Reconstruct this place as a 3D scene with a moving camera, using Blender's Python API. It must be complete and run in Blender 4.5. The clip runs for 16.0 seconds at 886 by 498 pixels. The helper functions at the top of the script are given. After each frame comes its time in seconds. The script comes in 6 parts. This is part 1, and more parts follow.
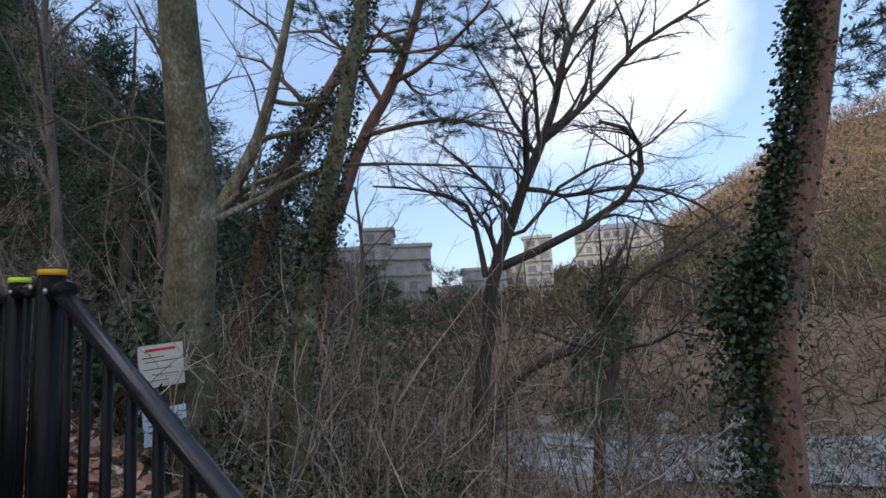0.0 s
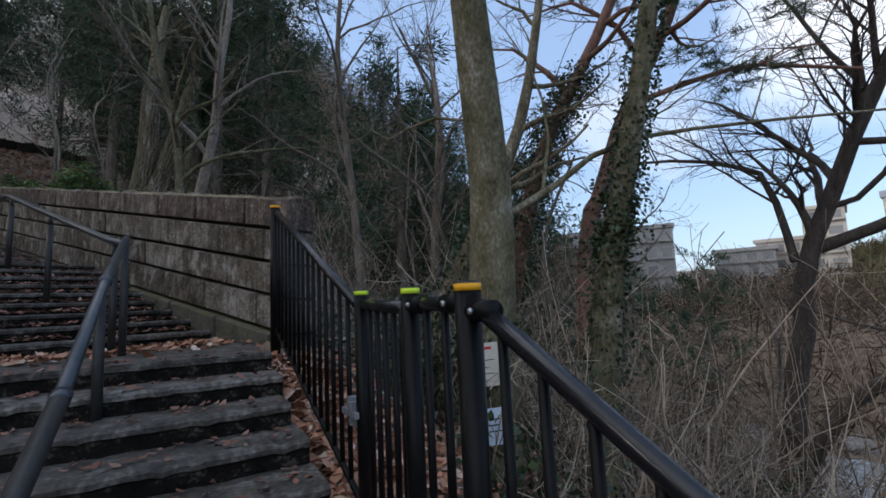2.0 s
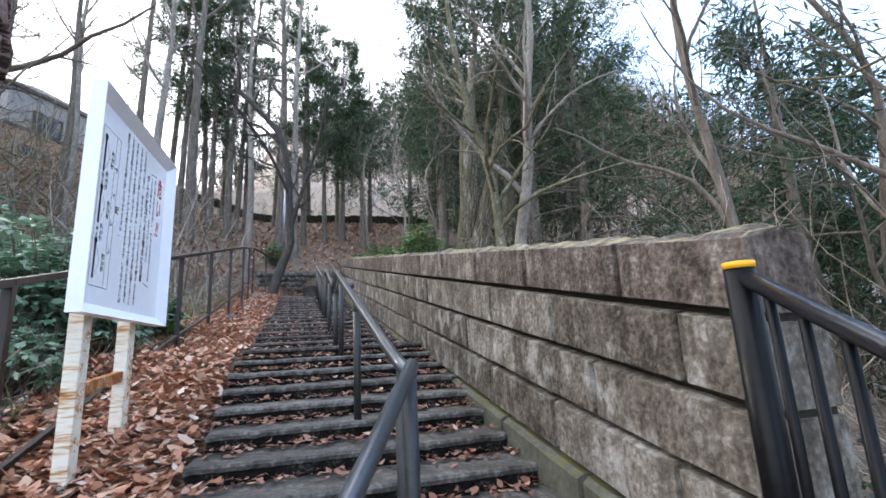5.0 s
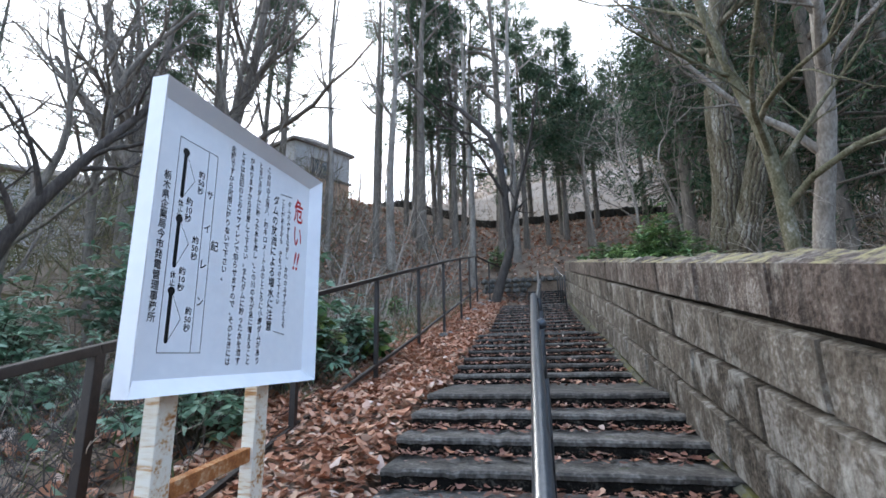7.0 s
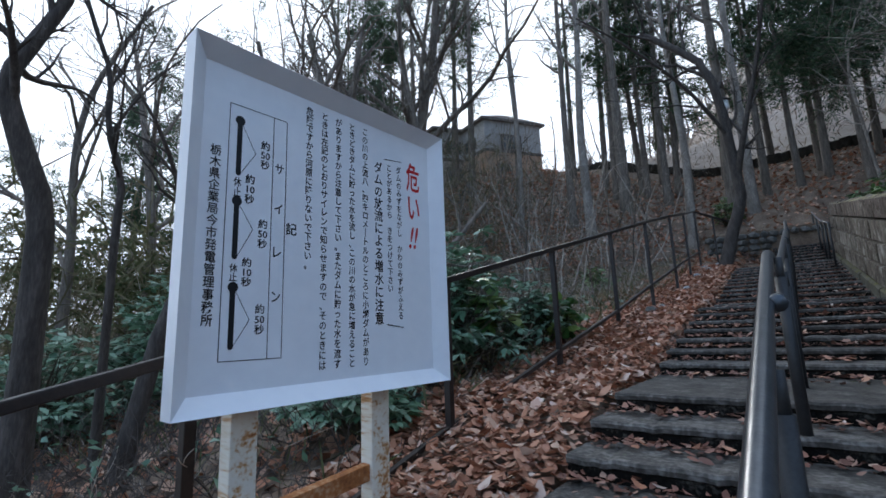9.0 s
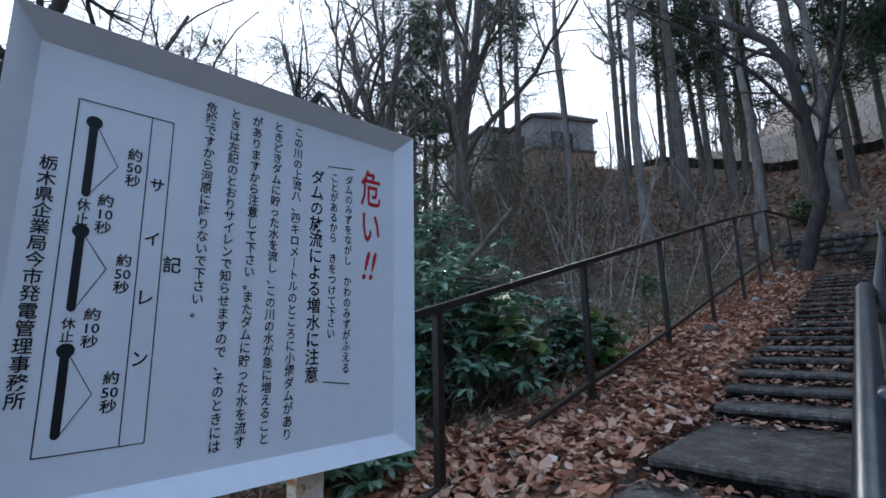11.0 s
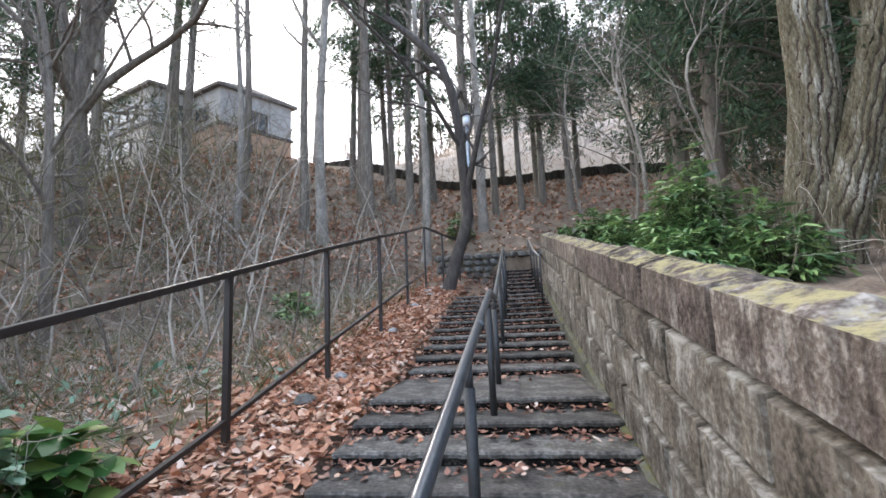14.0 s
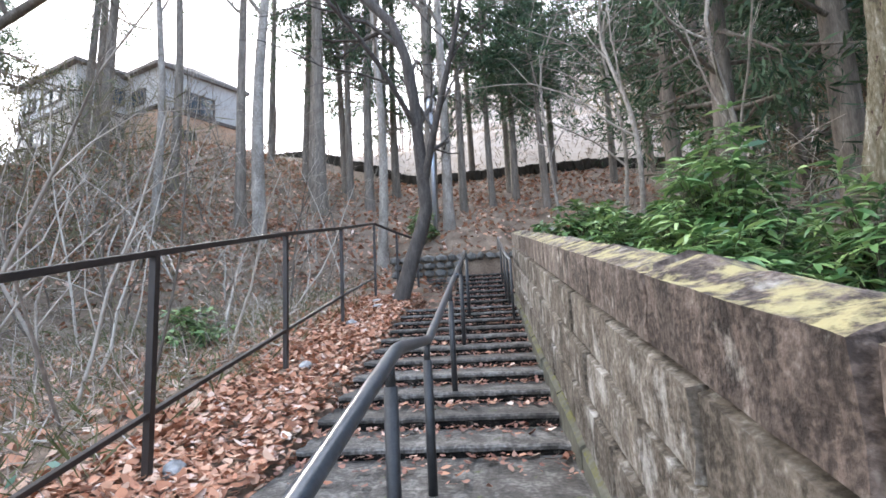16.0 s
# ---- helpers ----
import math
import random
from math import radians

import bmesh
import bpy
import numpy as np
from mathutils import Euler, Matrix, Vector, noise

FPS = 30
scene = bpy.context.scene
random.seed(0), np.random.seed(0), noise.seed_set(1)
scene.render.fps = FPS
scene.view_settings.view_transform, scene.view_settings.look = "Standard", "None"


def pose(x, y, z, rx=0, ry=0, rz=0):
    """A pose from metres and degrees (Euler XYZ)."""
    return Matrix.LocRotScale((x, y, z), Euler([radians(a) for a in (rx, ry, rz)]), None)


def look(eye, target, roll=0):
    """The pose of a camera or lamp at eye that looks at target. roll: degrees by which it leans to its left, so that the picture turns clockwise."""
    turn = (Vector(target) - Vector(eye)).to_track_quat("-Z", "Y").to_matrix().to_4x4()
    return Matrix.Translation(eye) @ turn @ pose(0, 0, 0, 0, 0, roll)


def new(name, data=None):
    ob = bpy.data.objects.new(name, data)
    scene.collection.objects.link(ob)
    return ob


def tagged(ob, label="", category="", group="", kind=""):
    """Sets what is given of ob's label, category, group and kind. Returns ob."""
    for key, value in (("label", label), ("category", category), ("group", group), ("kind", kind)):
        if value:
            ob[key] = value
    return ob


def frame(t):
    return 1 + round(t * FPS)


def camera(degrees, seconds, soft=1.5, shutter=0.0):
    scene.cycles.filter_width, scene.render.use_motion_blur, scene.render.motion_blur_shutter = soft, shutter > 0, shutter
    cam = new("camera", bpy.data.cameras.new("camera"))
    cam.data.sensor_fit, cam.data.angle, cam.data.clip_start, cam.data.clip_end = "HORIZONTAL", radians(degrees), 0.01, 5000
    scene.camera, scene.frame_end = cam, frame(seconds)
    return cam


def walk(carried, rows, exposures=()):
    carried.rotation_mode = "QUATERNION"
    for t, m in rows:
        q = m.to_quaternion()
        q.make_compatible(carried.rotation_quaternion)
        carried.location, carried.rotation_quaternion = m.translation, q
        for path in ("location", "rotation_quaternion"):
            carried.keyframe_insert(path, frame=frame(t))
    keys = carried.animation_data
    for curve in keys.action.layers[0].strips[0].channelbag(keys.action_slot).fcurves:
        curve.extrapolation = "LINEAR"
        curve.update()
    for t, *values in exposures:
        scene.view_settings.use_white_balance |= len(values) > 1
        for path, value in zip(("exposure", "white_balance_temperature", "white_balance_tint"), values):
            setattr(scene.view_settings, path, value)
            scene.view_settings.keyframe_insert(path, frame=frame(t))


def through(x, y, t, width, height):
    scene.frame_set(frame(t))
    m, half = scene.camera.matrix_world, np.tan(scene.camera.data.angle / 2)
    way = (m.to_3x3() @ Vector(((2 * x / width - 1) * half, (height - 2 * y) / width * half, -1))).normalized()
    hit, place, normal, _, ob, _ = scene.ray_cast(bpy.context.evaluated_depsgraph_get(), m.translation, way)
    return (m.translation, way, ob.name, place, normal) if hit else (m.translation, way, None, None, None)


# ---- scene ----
cam = camera(87.5, 16.0, soft=1.65)
PATH = [
    (0, (-0.021, -0.03, 1.336), (1.949, 0.222, 1.572), -3.1),
    (0.5, (0.021, -0.028, 1.348), (1.968, 0.358, 1.59), -3.4),
    (1, (0.023, 0.09, 1.356), (1.93, 0.638, 1.612), -4.1),
    (1.5, (0.099, 0.333, 1.371), (1.91, 1.143, 1.627), -3.6),
    (2, (0.222, 0.706, 1.46), (1.851, 1.844, 1.687), -2.6),
    (2.5, (0.405, 1.045, 1.56), (1.757, 2.495, 1.822), -2.1),
    (3, (0.567, 1.422, 1.738), (1.683, 3.053, 2.042), -2.7),
    (3.5, (0.681, 1.737, 1.853), (1.503, 3.521, 2.23), -2.7),
    (3.7, (0.753, 1.868, 1.852), (1.46, 3.694, 2.259), -2.6),
    (5.8, (1.498, 3.545, 2.261), (2.005, 5.431, 2.693), -2.6),
    (6, (1.543, 3.693, 2.287), (1.983, 5.591, 2.737), -2.4),
    (6.5, (1.674, 3.971, 2.381), (1.735, 5.919, 2.83), -1.8),
    (7, (1.668, 4.208, 2.491), (1.293, 6.121, 2.938), -1.2),
    (7.5, (1.657, 4.447, 2.575), (0.945, 6.261, 3.024), -1.3),
    (8, (1.74, 4.648, 2.573), (0.759, 6.341, 2.989), -1.5),
    (8.5, (1.772, 4.86, 2.584), (0.657, 6.477, 2.959), -1.9),
    (8.7, (1.749, 4.931, 2.586), (0.61, 6.534, 2.953), -2.0),
    (10.8, (1.723, 5.602, 2.759), (0.313, 6.973, 3.121), -1.3),
    (11, (1.713, 5.677, 2.798), (0.358, 7.102, 3.166), -1.1),
    (11.5, (1.803, 6.065, 2.911), (0.72, 7.706, 3.273), -1.4),
    (12, (1.819, 6.534, 3.016), (1.061, 8.35, 3.377), -2.1),
    (12.5, (1.864, 6.933, 3.17), (1.317, 8.826, 3.513), -2.0),
    (13, (1.916, 7.339, 3.288), (1.479, 9.265, 3.608), -2.6),
    (13.5, (1.958, 7.724, 3.386), (1.624, 9.674, 3.684), -2.8),
    (14, (1.95, 8.162, 3.478), (1.664, 10.12, 3.768), -2.6),
    (14.5, (2.042, 8.718, 3.537), (1.8, 10.684, 3.812), -2.7),
    (15, (2.083, 9.218, 3.547), (1.869, 11.187, 3.823), -2.7),
    (15.5, (2.147, 9.753, 3.674), (1.961, 11.725, 3.95), -2.1),
    (16, (2.115, 10.142, 3.778), (1.94, 12.114, 4.059), -2.9),
]
EXPOSURES = [(0, 0.25, 6250, 11), (1.8, 0.15, 6250, 11), (2.4, 0.6, 6500, 14), (2.9, 1.55, 6400, 11), (3.7, 2.1, 6600, 12), (5.8, 1.95, 6450, 11), (6.5, 1.85, 6350, 10), (7.5, 1.45, 6200, 9), (8.7, 0.8, 6000, 8),
             (10.8, 0.6, 5750, 8), (12, 0.5, 6600, 14), (12.6, 1.2, 6800, 14), (13.2, 1.75, 6850, 13), (14.5, 2.38, 6700, 12), (16, 2.6, 6650, 13)]
walk(cam, [(t, look(eye, target, roll)) for t, eye, target, roll in PATH], EXPOSURES)

# ---- light ----
world = bpy.data.worlds.new("sky")
scene.world = world
world.use_nodes = True
wn, wl = world.node_tree.nodes, world.node_tree.links
wn.clear()
sky = wn.new("ShaderNodeTexSky")
sky.sky_type = "NISHITA"
sky.sun_disc = False
sky.sun_elevation = radians(24)
sky.sun_rotation = radians(-35)
sky.air_density, sky.dust_density, sky.ozone_density = 1.0, 1.2, 1.5
coord, clouds, ramp = wn.new("ShaderNodeTexCoord"), wn.new("ShaderNodeTexNoise"), wn.new("ShaderNodeValToRGB")
clouds.inputs["Scale"].default_value, clouds.inputs["Detail"].default_value = 2.2, 7
ramp.color_ramp.elements[0].position, ramp.color_ramp.elements[1].position = 0.44, 0.66
mixc, bg, wout = wn.new("ShaderNodeMix"), wn.new("ShaderNodeBackground"), wn.new("ShaderNodeOutputWorld")
mixc.data_type = "RGBA"
wl.new(coord.outputs["Generated"], clouds.inputs["Vector"])


def toward(way, k):
    """k times the cosine between the sky's direction and a given way."""
    d, m = wn.new("ShaderNodeVectorMath"), wn.new("ShaderNodeMath")
    d.operation, m.operation = "DOT_PRODUCT", "MULTIPLY"
    d.inputs[1].default_value, m.inputs[1].default_value = way, k
    wl.new(coord.outputs["Generated"], d.inputs[0])
    wl.new(d.outputs["Value"], m.inputs[0])
    return d, m.outputs[0]


def plus(a, b):
    m = wn.new("ShaderNodeMath")
    wl.new(a, m.inputs[0])
    wl.new(b, m.inputs[1])
    return m.outputs[0]


# overcast to the north-west, clearing over the valley in the east, with one white cloud there
cloudy = plus(clouds.outputs["Fac"], toward((-0.71, 0.71, 0.0), 0.3)[1])
one, near = toward((0.865, -0.215, 0.45), 1.0)[0], wn.new("ShaderNodeMapRange")
near.inputs["From Min"].default_value, near.inputs["From Max"].default_value, near.inputs["To Max"].default_value = 0.955, 0.995, 0.42
wl.new(one.outputs["Value"], near.inputs["Value"])
cloudy = plus(cloudy, near.outputs["Result"])
wl.new(cloudy, ramp.inputs["Fac"])
wl.new(ramp.outputs["Color"], mixc.inputs["Factor"])
veil = wn.new("ShaderNodeMix")
veil.data_type = "RGBA"
veil.inputs["Factor"].default_value = 0.4
veil.inputs["B"].default_value = (4.3, 6.0, 8.9, 1)
wl.new(sky.outputs["Color"], veil.inputs["A"])
wl.new(veil.outputs["Result"], mixc.inputs["A"])
mixc.inputs["B"].default_value = (7.0, 7.3, 7.8, 1)
wl.new(mixc.outputs["Result"], bg.inputs["Color"])
bg.inputs["Strength"].default_value = 0.15
wl.new(bg.outputs["Background"], wout.inputs["Surface"])

sun = new("sun", bpy.data.lights.new("sun", "SUN"))
sun.data.energy, sun.data.angle, sun.data.color = 1.5, radians(11), (1.0, 0.94, 0.85)
sun.matrix_world = look((-30, 45, 26), (0, 0, 0))


# ---- materials ----
def surf(name, colours, scale=8.0, rough=0.85, bump=0.3, stretch=(1, 1, 1), fine=6.0, metal=0.0, island=0.0, obj=0.0, moss=None, spec=0.3, streak=0.0, lo=0.3, hi=0.7, bloom=None):
    """A rough surface: a colour ramp over noise at two scales, with bump; island / obj: brightness spread per piece; moss: (colour, amount) on upward faces."""
    m = bpy.data.materials.new(name)
    m.use_nodes = True
    n, l = m.node_tree.nodes, m.node_tree.links
    p = n["Principled BSDF"]
    p.inputs["Roughness"].default_value, p.inputs["Metallic"].default_value = rough, metal
    p.inputs["Specular IOR Level"].default_value = spec
    co, mp = n.new("ShaderNodeTexCoord"), n.new("ShaderNodeMapping")
    mp.inputs["Scale"].default_value = stretch
    l.new(co.outputs["Object"], mp.inputs["Vector"])
    a, b = n.new("ShaderNodeTexNoise"), n.new("ShaderNodeTexNoise")
    a.inputs["Scale"].default_value, a.inputs["Detail"].default_value, a.inputs["Roughness"].default_value = scale, 8, 0.62
    b.inputs["Scale"].default_value, b.inputs["Detail"].default_value = scale * fine, 5
    for t in (a, b):
        l.new(mp.outputs["Vector"], t.inputs["Vector"])
    mx = n.new("ShaderNodeMix")
    mx.inputs["Factor"].default_value = 0.38
    l.new(a.outputs["Fac"], mx.inputs["A"])
    l.new(b.outputs["Fac"], mx.inputs["B"])
    val = mx.outputs["Result"]
    if island or obj:
        if island:
            src = n.new("ShaderNodeNewGeometry").outputs["Random Per Island"]
        else:
            src = n.new("ShaderNodeObjectInfo").outputs["Random"]
        k = n.new("ShaderNodeMath")
        k.operation = "MULTIPLY_ADD"
        k.inputs[1].default_value, k.inputs[2].default_value = (island or obj), -0.5 * (island or obj)
        l.new(src, k.inputs[0])
        s2 = n.new("ShaderNodeMath")
        l.new(val, s2.inputs[0])
        l.new(k.outputs[0], s2.inputs[1])
        val = s2.outputs[0]
    r = n.new("ShaderNodeValToRGB")
    r.color_ramp.elements[0].position, r.color_ramp.elements[1].position = lo, hi
    for i, c in enumerate(colours):
        if 0 < i < len(colours) - 1:
            e = r.color_ramp.elements.new(lo + (hi - lo) * i / (len(colours) - 1))
            e.color = (*c, 1)
    r.color_ramp.elements[0].color, r.color_ramp.elements[-1].color = (*colours[0], 1), (*colours[-1], 1)
    l.new(val, r.inputs["Fac"])
    out = r.outputs["Color"]
    if streak:
        st, sm = n.new("ShaderNodeTexNoise"), n.new("ShaderNodeMapping")
        sm.inputs["Scale"].default_value = (9, 9, 1.2)
        l.new(co.outputs["Object"], sm.inputs["Vector"])
        l.new(sm.outputs["Vector"], st.inputs["Vector"])
        st.inputs["Scale"].default_value, st.inputs["Detail"].default_value = 2.2, 7
        sr = n.new("ShaderNodeValToRGB")
        sr.color_ramp.elements[0].position, sr.color_ramp.elements[1].position = 0.42, 0.62
        sr.color_ramp.elements[0].color = (1 - streak, 1 - streak, 1 - streak, 1)
        l.new(st.outputs["Fac"], sr.inputs["Fac"])
        mm = n.new("ShaderNodeMix")
        mm.data_type, mm.blend_type = "RGBA", "MULTIPLY"
        mm.inputs["Factor"].default_value = 1
        l.new(out, mm.inputs["A"])
        l.new(sr.outputs["Color"], mm.inputs["B"])
        out = mm.outputs["Result"]
    if bloom:
        bn, bm_, br, bx = n.new("ShaderNodeTexNoise"), n.new("ShaderNodeMapping"), n.new("ShaderNodeValToRGB"), n.new("ShaderNodeMix")
        bm_.inputs["Scale"].default_value = (1.6, 1.6, 1.0)
        bn.inputs["Scale"].default_value, bn.inputs["Detail"].default_value, bn.inputs["Roughness"].default_value = 2.8, 10, 0.7
        br.color_ramp.elements[0].position, br.color_ramp.elements[1].position = bloom[1], bloom[1] + 0.13
        br.color_ramp.elements[1].color = (0.8, 0.8, 0.8, 1)
        bx.data_type = "RGBA"
        l.new(co.outputs["Object"], bm_.inputs["Vector"])
        l.new(bm_.outputs["Vector"], bn.inputs["Vector"])
        l.new(bn.outputs["Fac"], br.inputs["Fac"])
        l.new(br.outputs["Color"], bx.inputs["Factor"])
        l.new(out, bx.inputs["A"])
        bx.inputs["B"].default_value = (*bloom[0], 1)
        out = bx.outputs["Result"]
    if moss:
        g, sx = n.new("ShaderNodeNewGeometry"), n.new("ShaderNodeSeparateXYZ")
        l.new(g.outputs["Normal"], sx.inputs[0])
        mn = n.new("ShaderNodeTexNoise")
        mn.inputs["Scale"].default_value, mn.inputs["Detail"].default_value, mn.inputs["Roughness"].default_value = 9, 10, 0.68
        l.new(co.outputs["Object"], mn.inputs["Vector"])
        ad = n.new("ShaderNodeMath")
        ad.operation = "MULTIPLY_ADD"
        ad.inputs[1].default_value = 0.35
        l.new(sx.outputs["Z"], ad.inputs[0])
        l.new(mn.outputs["Fac"], ad.inputs[2])
        mr = n.new("ShaderNodeValToRGB")
        mr.color_ramp.elements[0].position, mr.color_ramp.elements[1].position = 1.0 - moss[1], 1.12 - moss[1]
        l.new(ad.outputs[0], mr.inputs["Fac"])
        mm = n.new("ShaderNodeMix")
        mm.data_type = "RGBA"
        l.new(mr.outputs["Color"], mm.inputs["Factor"])
        l.new(out, mm.inputs["A"])
        mm.inputs["B"].default_value = (*moss[0], 1)
        out = mm.outputs["Result"]
    l.new(out, p.inputs["Base Color"])
    if bump:
        bp = n.new("ShaderNodeBump")
        bp.inputs["Strength"].default_value, bp.inputs["Distance"].default_value = bump, 0.02
        l.new(mx.outputs["Result"], bp.inputs["Height"])
        l.new(bp.outputs["Normal"], p.inputs["Normal"])
    return m


def leafmat(name, colours, rough=0.6, through=0.25, spec=0.4):
    """Leaves: colour by piece, some light coming through."""
    m = bpy.data.materials.new(name)
    m.use_nodes = True
    n, l = m.node_tree.nodes, m.node_tree.links
    p = n["Principled BSDF"]
    p.inputs["Roughness"].default_value = rough
    p.inputs["Specular IOR Level"].default_value = spec
    r = n.new("ShaderNodeValToRGB")
    for i, c in enumerate(colours):
        if 0 < i < len(colours) - 1:
            r.color_ramp.elements.new(i / (len(colours) - 1)).color = (*c, 1)
    r.color_ramp.elements[0].color, r.color_ramp.elements[-1].color = (*colours[0], 1), (*colours[-1], 1)
    l.new(n.new("ShaderNodeNewGeometry").outputs["Random Per Island"], r.inputs["Fac"])
    l.new(r.outputs["Color"], p.inputs["Base Color"])
    if through:
        t, mix = n.new("ShaderNodeBsdfTranslucent"), n.new("ShaderNodeMixShader")
        mix.inputs[0].default_value = through
        l.new(r.outputs["Color"], t.inputs["Color"])
        l.new(p.outputs[0], mix.inputs[1])
        l.new(t.outputs[0], mix.inputs[2])
        l.new(mix.outputs[0], n["Material Output"].inputs["Surface"])
    return m


M_STEP = surf("step concrete", [(0.018, 0.015, 0.012), (0.07, 0.062, 0.053), (0.215, 0.2, 0.18)], 6, 0.8, 0.8, lo=0.36, hi=0.66, moss=((0.06, 0.07, 0.025), 0.03), spec=0.5, obj=0.1)
# near black: damp staining plus the nosing's shade, both put into the colour
M_RISER = surf("damp stained riser with overhang shade", [(0.005, 0.0045, 0.004), (0.014, 0.012, 0.01), (0.12, 0.105, 0.088)], 9, 0.9, 0.8, lo=0.4, hi=0.7, spec=0.1)
M_BLOCK = surf("tuff block", [(0.045, 0.036, 0.026), (0.115, 0.095, 0.073), (0.175, 0.15, 0.12), (0.32, 0.295, 0.26)], 5, 0.92, 0.9, obj=0.16, streak=0.35, lo=0.36, hi=0.66, fine=8, bloom=((0.42, 0.4, 0.36), 0.53))
M_CAP = surf("weathered coping", [(0.04, 0.029, 0.023), (0.11, 0.082, 0.066), (0.17, 0.136, 0.112), (0.32, 0.285, 0.25)], 6, 0.92, 0.9, obj=0.14, moss=((0.27, 0.23, 0.115), 0.21), streak=0.5, lo=0.36, hi=0.66, fine=8, bloom=((0.4, 0.37, 0.32), 0.59))
M_JOINT = surf("dark open joints", [(0.012, 0.01, 0.008), (0.035, 0.03, 0.022)], 9, 0.95, 0.3)
M_PLINTH = surf("mossy plinth", [(0.04, 0.038, 0.028), (0.13, 0.125, 0.095)], 5, 0.9, 0.5, moss=((0.1, 0.095, 0.025), 0.22))
M_SOIL = surf("soil and old leaves", [(0.06, 0.043, 0.031), (0.17, 0.122, 0.087), (0.3, 0.225, 0.165)], 2.5, 0.95, 0.8, fine=9)
M_BLACK = surf("black painted steel", [(0.003, 0.003, 0.0035), (0.008, 0.008, 0.009)], 9, 0.38, 0.03, spec=0.13)
M_GLOSS = surf("glossy black rail", [(0.006, 0.006, 0.008), (0.012, 0.012, 0.016)], 9, 0.25, 0.02, spec=0.5)
M_RAIL = surf("grey handrail paint", [(0.045, 0.052, 0.062), (0.095, 0.105, 0.118)], 14, 0.3, 0.06, metal=0.5, spec=0.5)
M_POST = surf("dark grey post paint", [(0.014, 0.014, 0.015), (0.04, 0.04, 0.04)], 18, 0.5, 0.15, spec=0.4)
M_FENCE = surf("brown black fence paint", [(0.012, 0.009, 0.008), (0.034, 0.023, 0.019)], 16, 0.5, 0.12, spec=0.4)
M_WHITE = surf("white sign enamel", [(0.78, 0.8, 0.84), (0.86, 0.875, 0.9)], 3, 0.35, 0.03, spec=0.4)
M_RUST = surf("rusty white steel", [(0.24, 0.09, 0.03), (0.5, 0.28, 0.12), (0.7, 0.63, 0.5), (0.75, 0.71, 0.61)], 7, 0.75, 0.3, stretch=(1.6, 1.6, 0.22), lo=0.36, hi=0.55)
M_RUST2 = surf("heavily rusted steel", [(0.1, 0.036, 0.014), (0.36, 0.14, 0.045), (0.62, 0.44, 0.27)], 9, 0.85, 0.4)
M_INK = surf("black ink", [(0.008, 0.008, 0.01), (0.014, 0.014, 0.016)], 10, 0.5, 0.0)
M_RED = surf("red ink", [(0.5, 0.018, 0.02), (0.58, 0.03, 0.03)], 10, 0.5, 0.0)
M_LIME = surf("lime cap", [(0.5, 0.72, 0.03), (0.6, 0.82, 0.05)], 9, 0.4, 0.0)
M_AMBER = surf("amber cap", [(0.72, 0.33, 0.01), (0.8, 0.42, 0.02)], 9, 0.4, 0.0)


# ---- mesh helpers ----
def mesh_np(name, verts, faces, material, parent=None, label="", smooth=False):
    """One mesh object from an n x 3 array of points and an m x k array of faces (k = 3 or 4)."""
    me = bpy.data.meshes.new(name)
    v, f = np.asarray(verts, np.float32), np.asarray(faces, np.int32)
    me.vertices.add(len(v))
    me.vertices.foreach_set("co", v.ravel())
    me.loops.add(f.size)
    me.loops.foreach_set("vertex_index", f.ravel())
    me.polygons.add(len(f))
    me.polygons.foreach_set("loop_start", np.arange(0, f.size, f.shape[1], dtype=np.int32))
    if smooth:
        me.polygons.foreach_set("use_smooth", np.ones(len(f), bool))
    me.materials.append(material)
    me.update(calc_edges=True)
    ob = new(name, me)
    if parent:
        ob.parent = parent
    if label:
        ob["label"] = label
    return ob


def part(name, bm, material, parent=None, label="", smooth=False):
    """Links a bmesh as one mesh object, under a thing or a part."""
    me = bpy.data.meshes.new(name)
    if smooth:
        for f in bm.faces:
            f.smooth = True
    bm.to_mesh(me)
    bm.free()
    me.materials.append(material)
    ob = new(name, me)
    if parent:
        ob.parent = parent
    if label:
        ob["label"] = label
    return ob


def box(bm, x0, x1, y0, y1, z0, z1, bevel=0.0, m=None):
    r = bmesh.ops.create_cube(bm, size=1)
    vs = r["verts"]
    for v in vs:
        v.co = Vector((x0 + (v.co.x + 0.5) * (x1 - x0), y0 + (v.co.y + 0.5) * (y1 - y0), z0 + (v.co.z + 0.5) * (z1 - z0)))
    if bevel:
        es = list({e for v in vs for e in v.link_edges})
        vs = bmesh.ops.bevel(bm, geom=es, offset=bevel, segments=2, profile=0.6, affect="EDGES")["verts"]
    if m:
        bmesh.ops.transform(bm, matrix=m, verts=list(vs))
    return vs


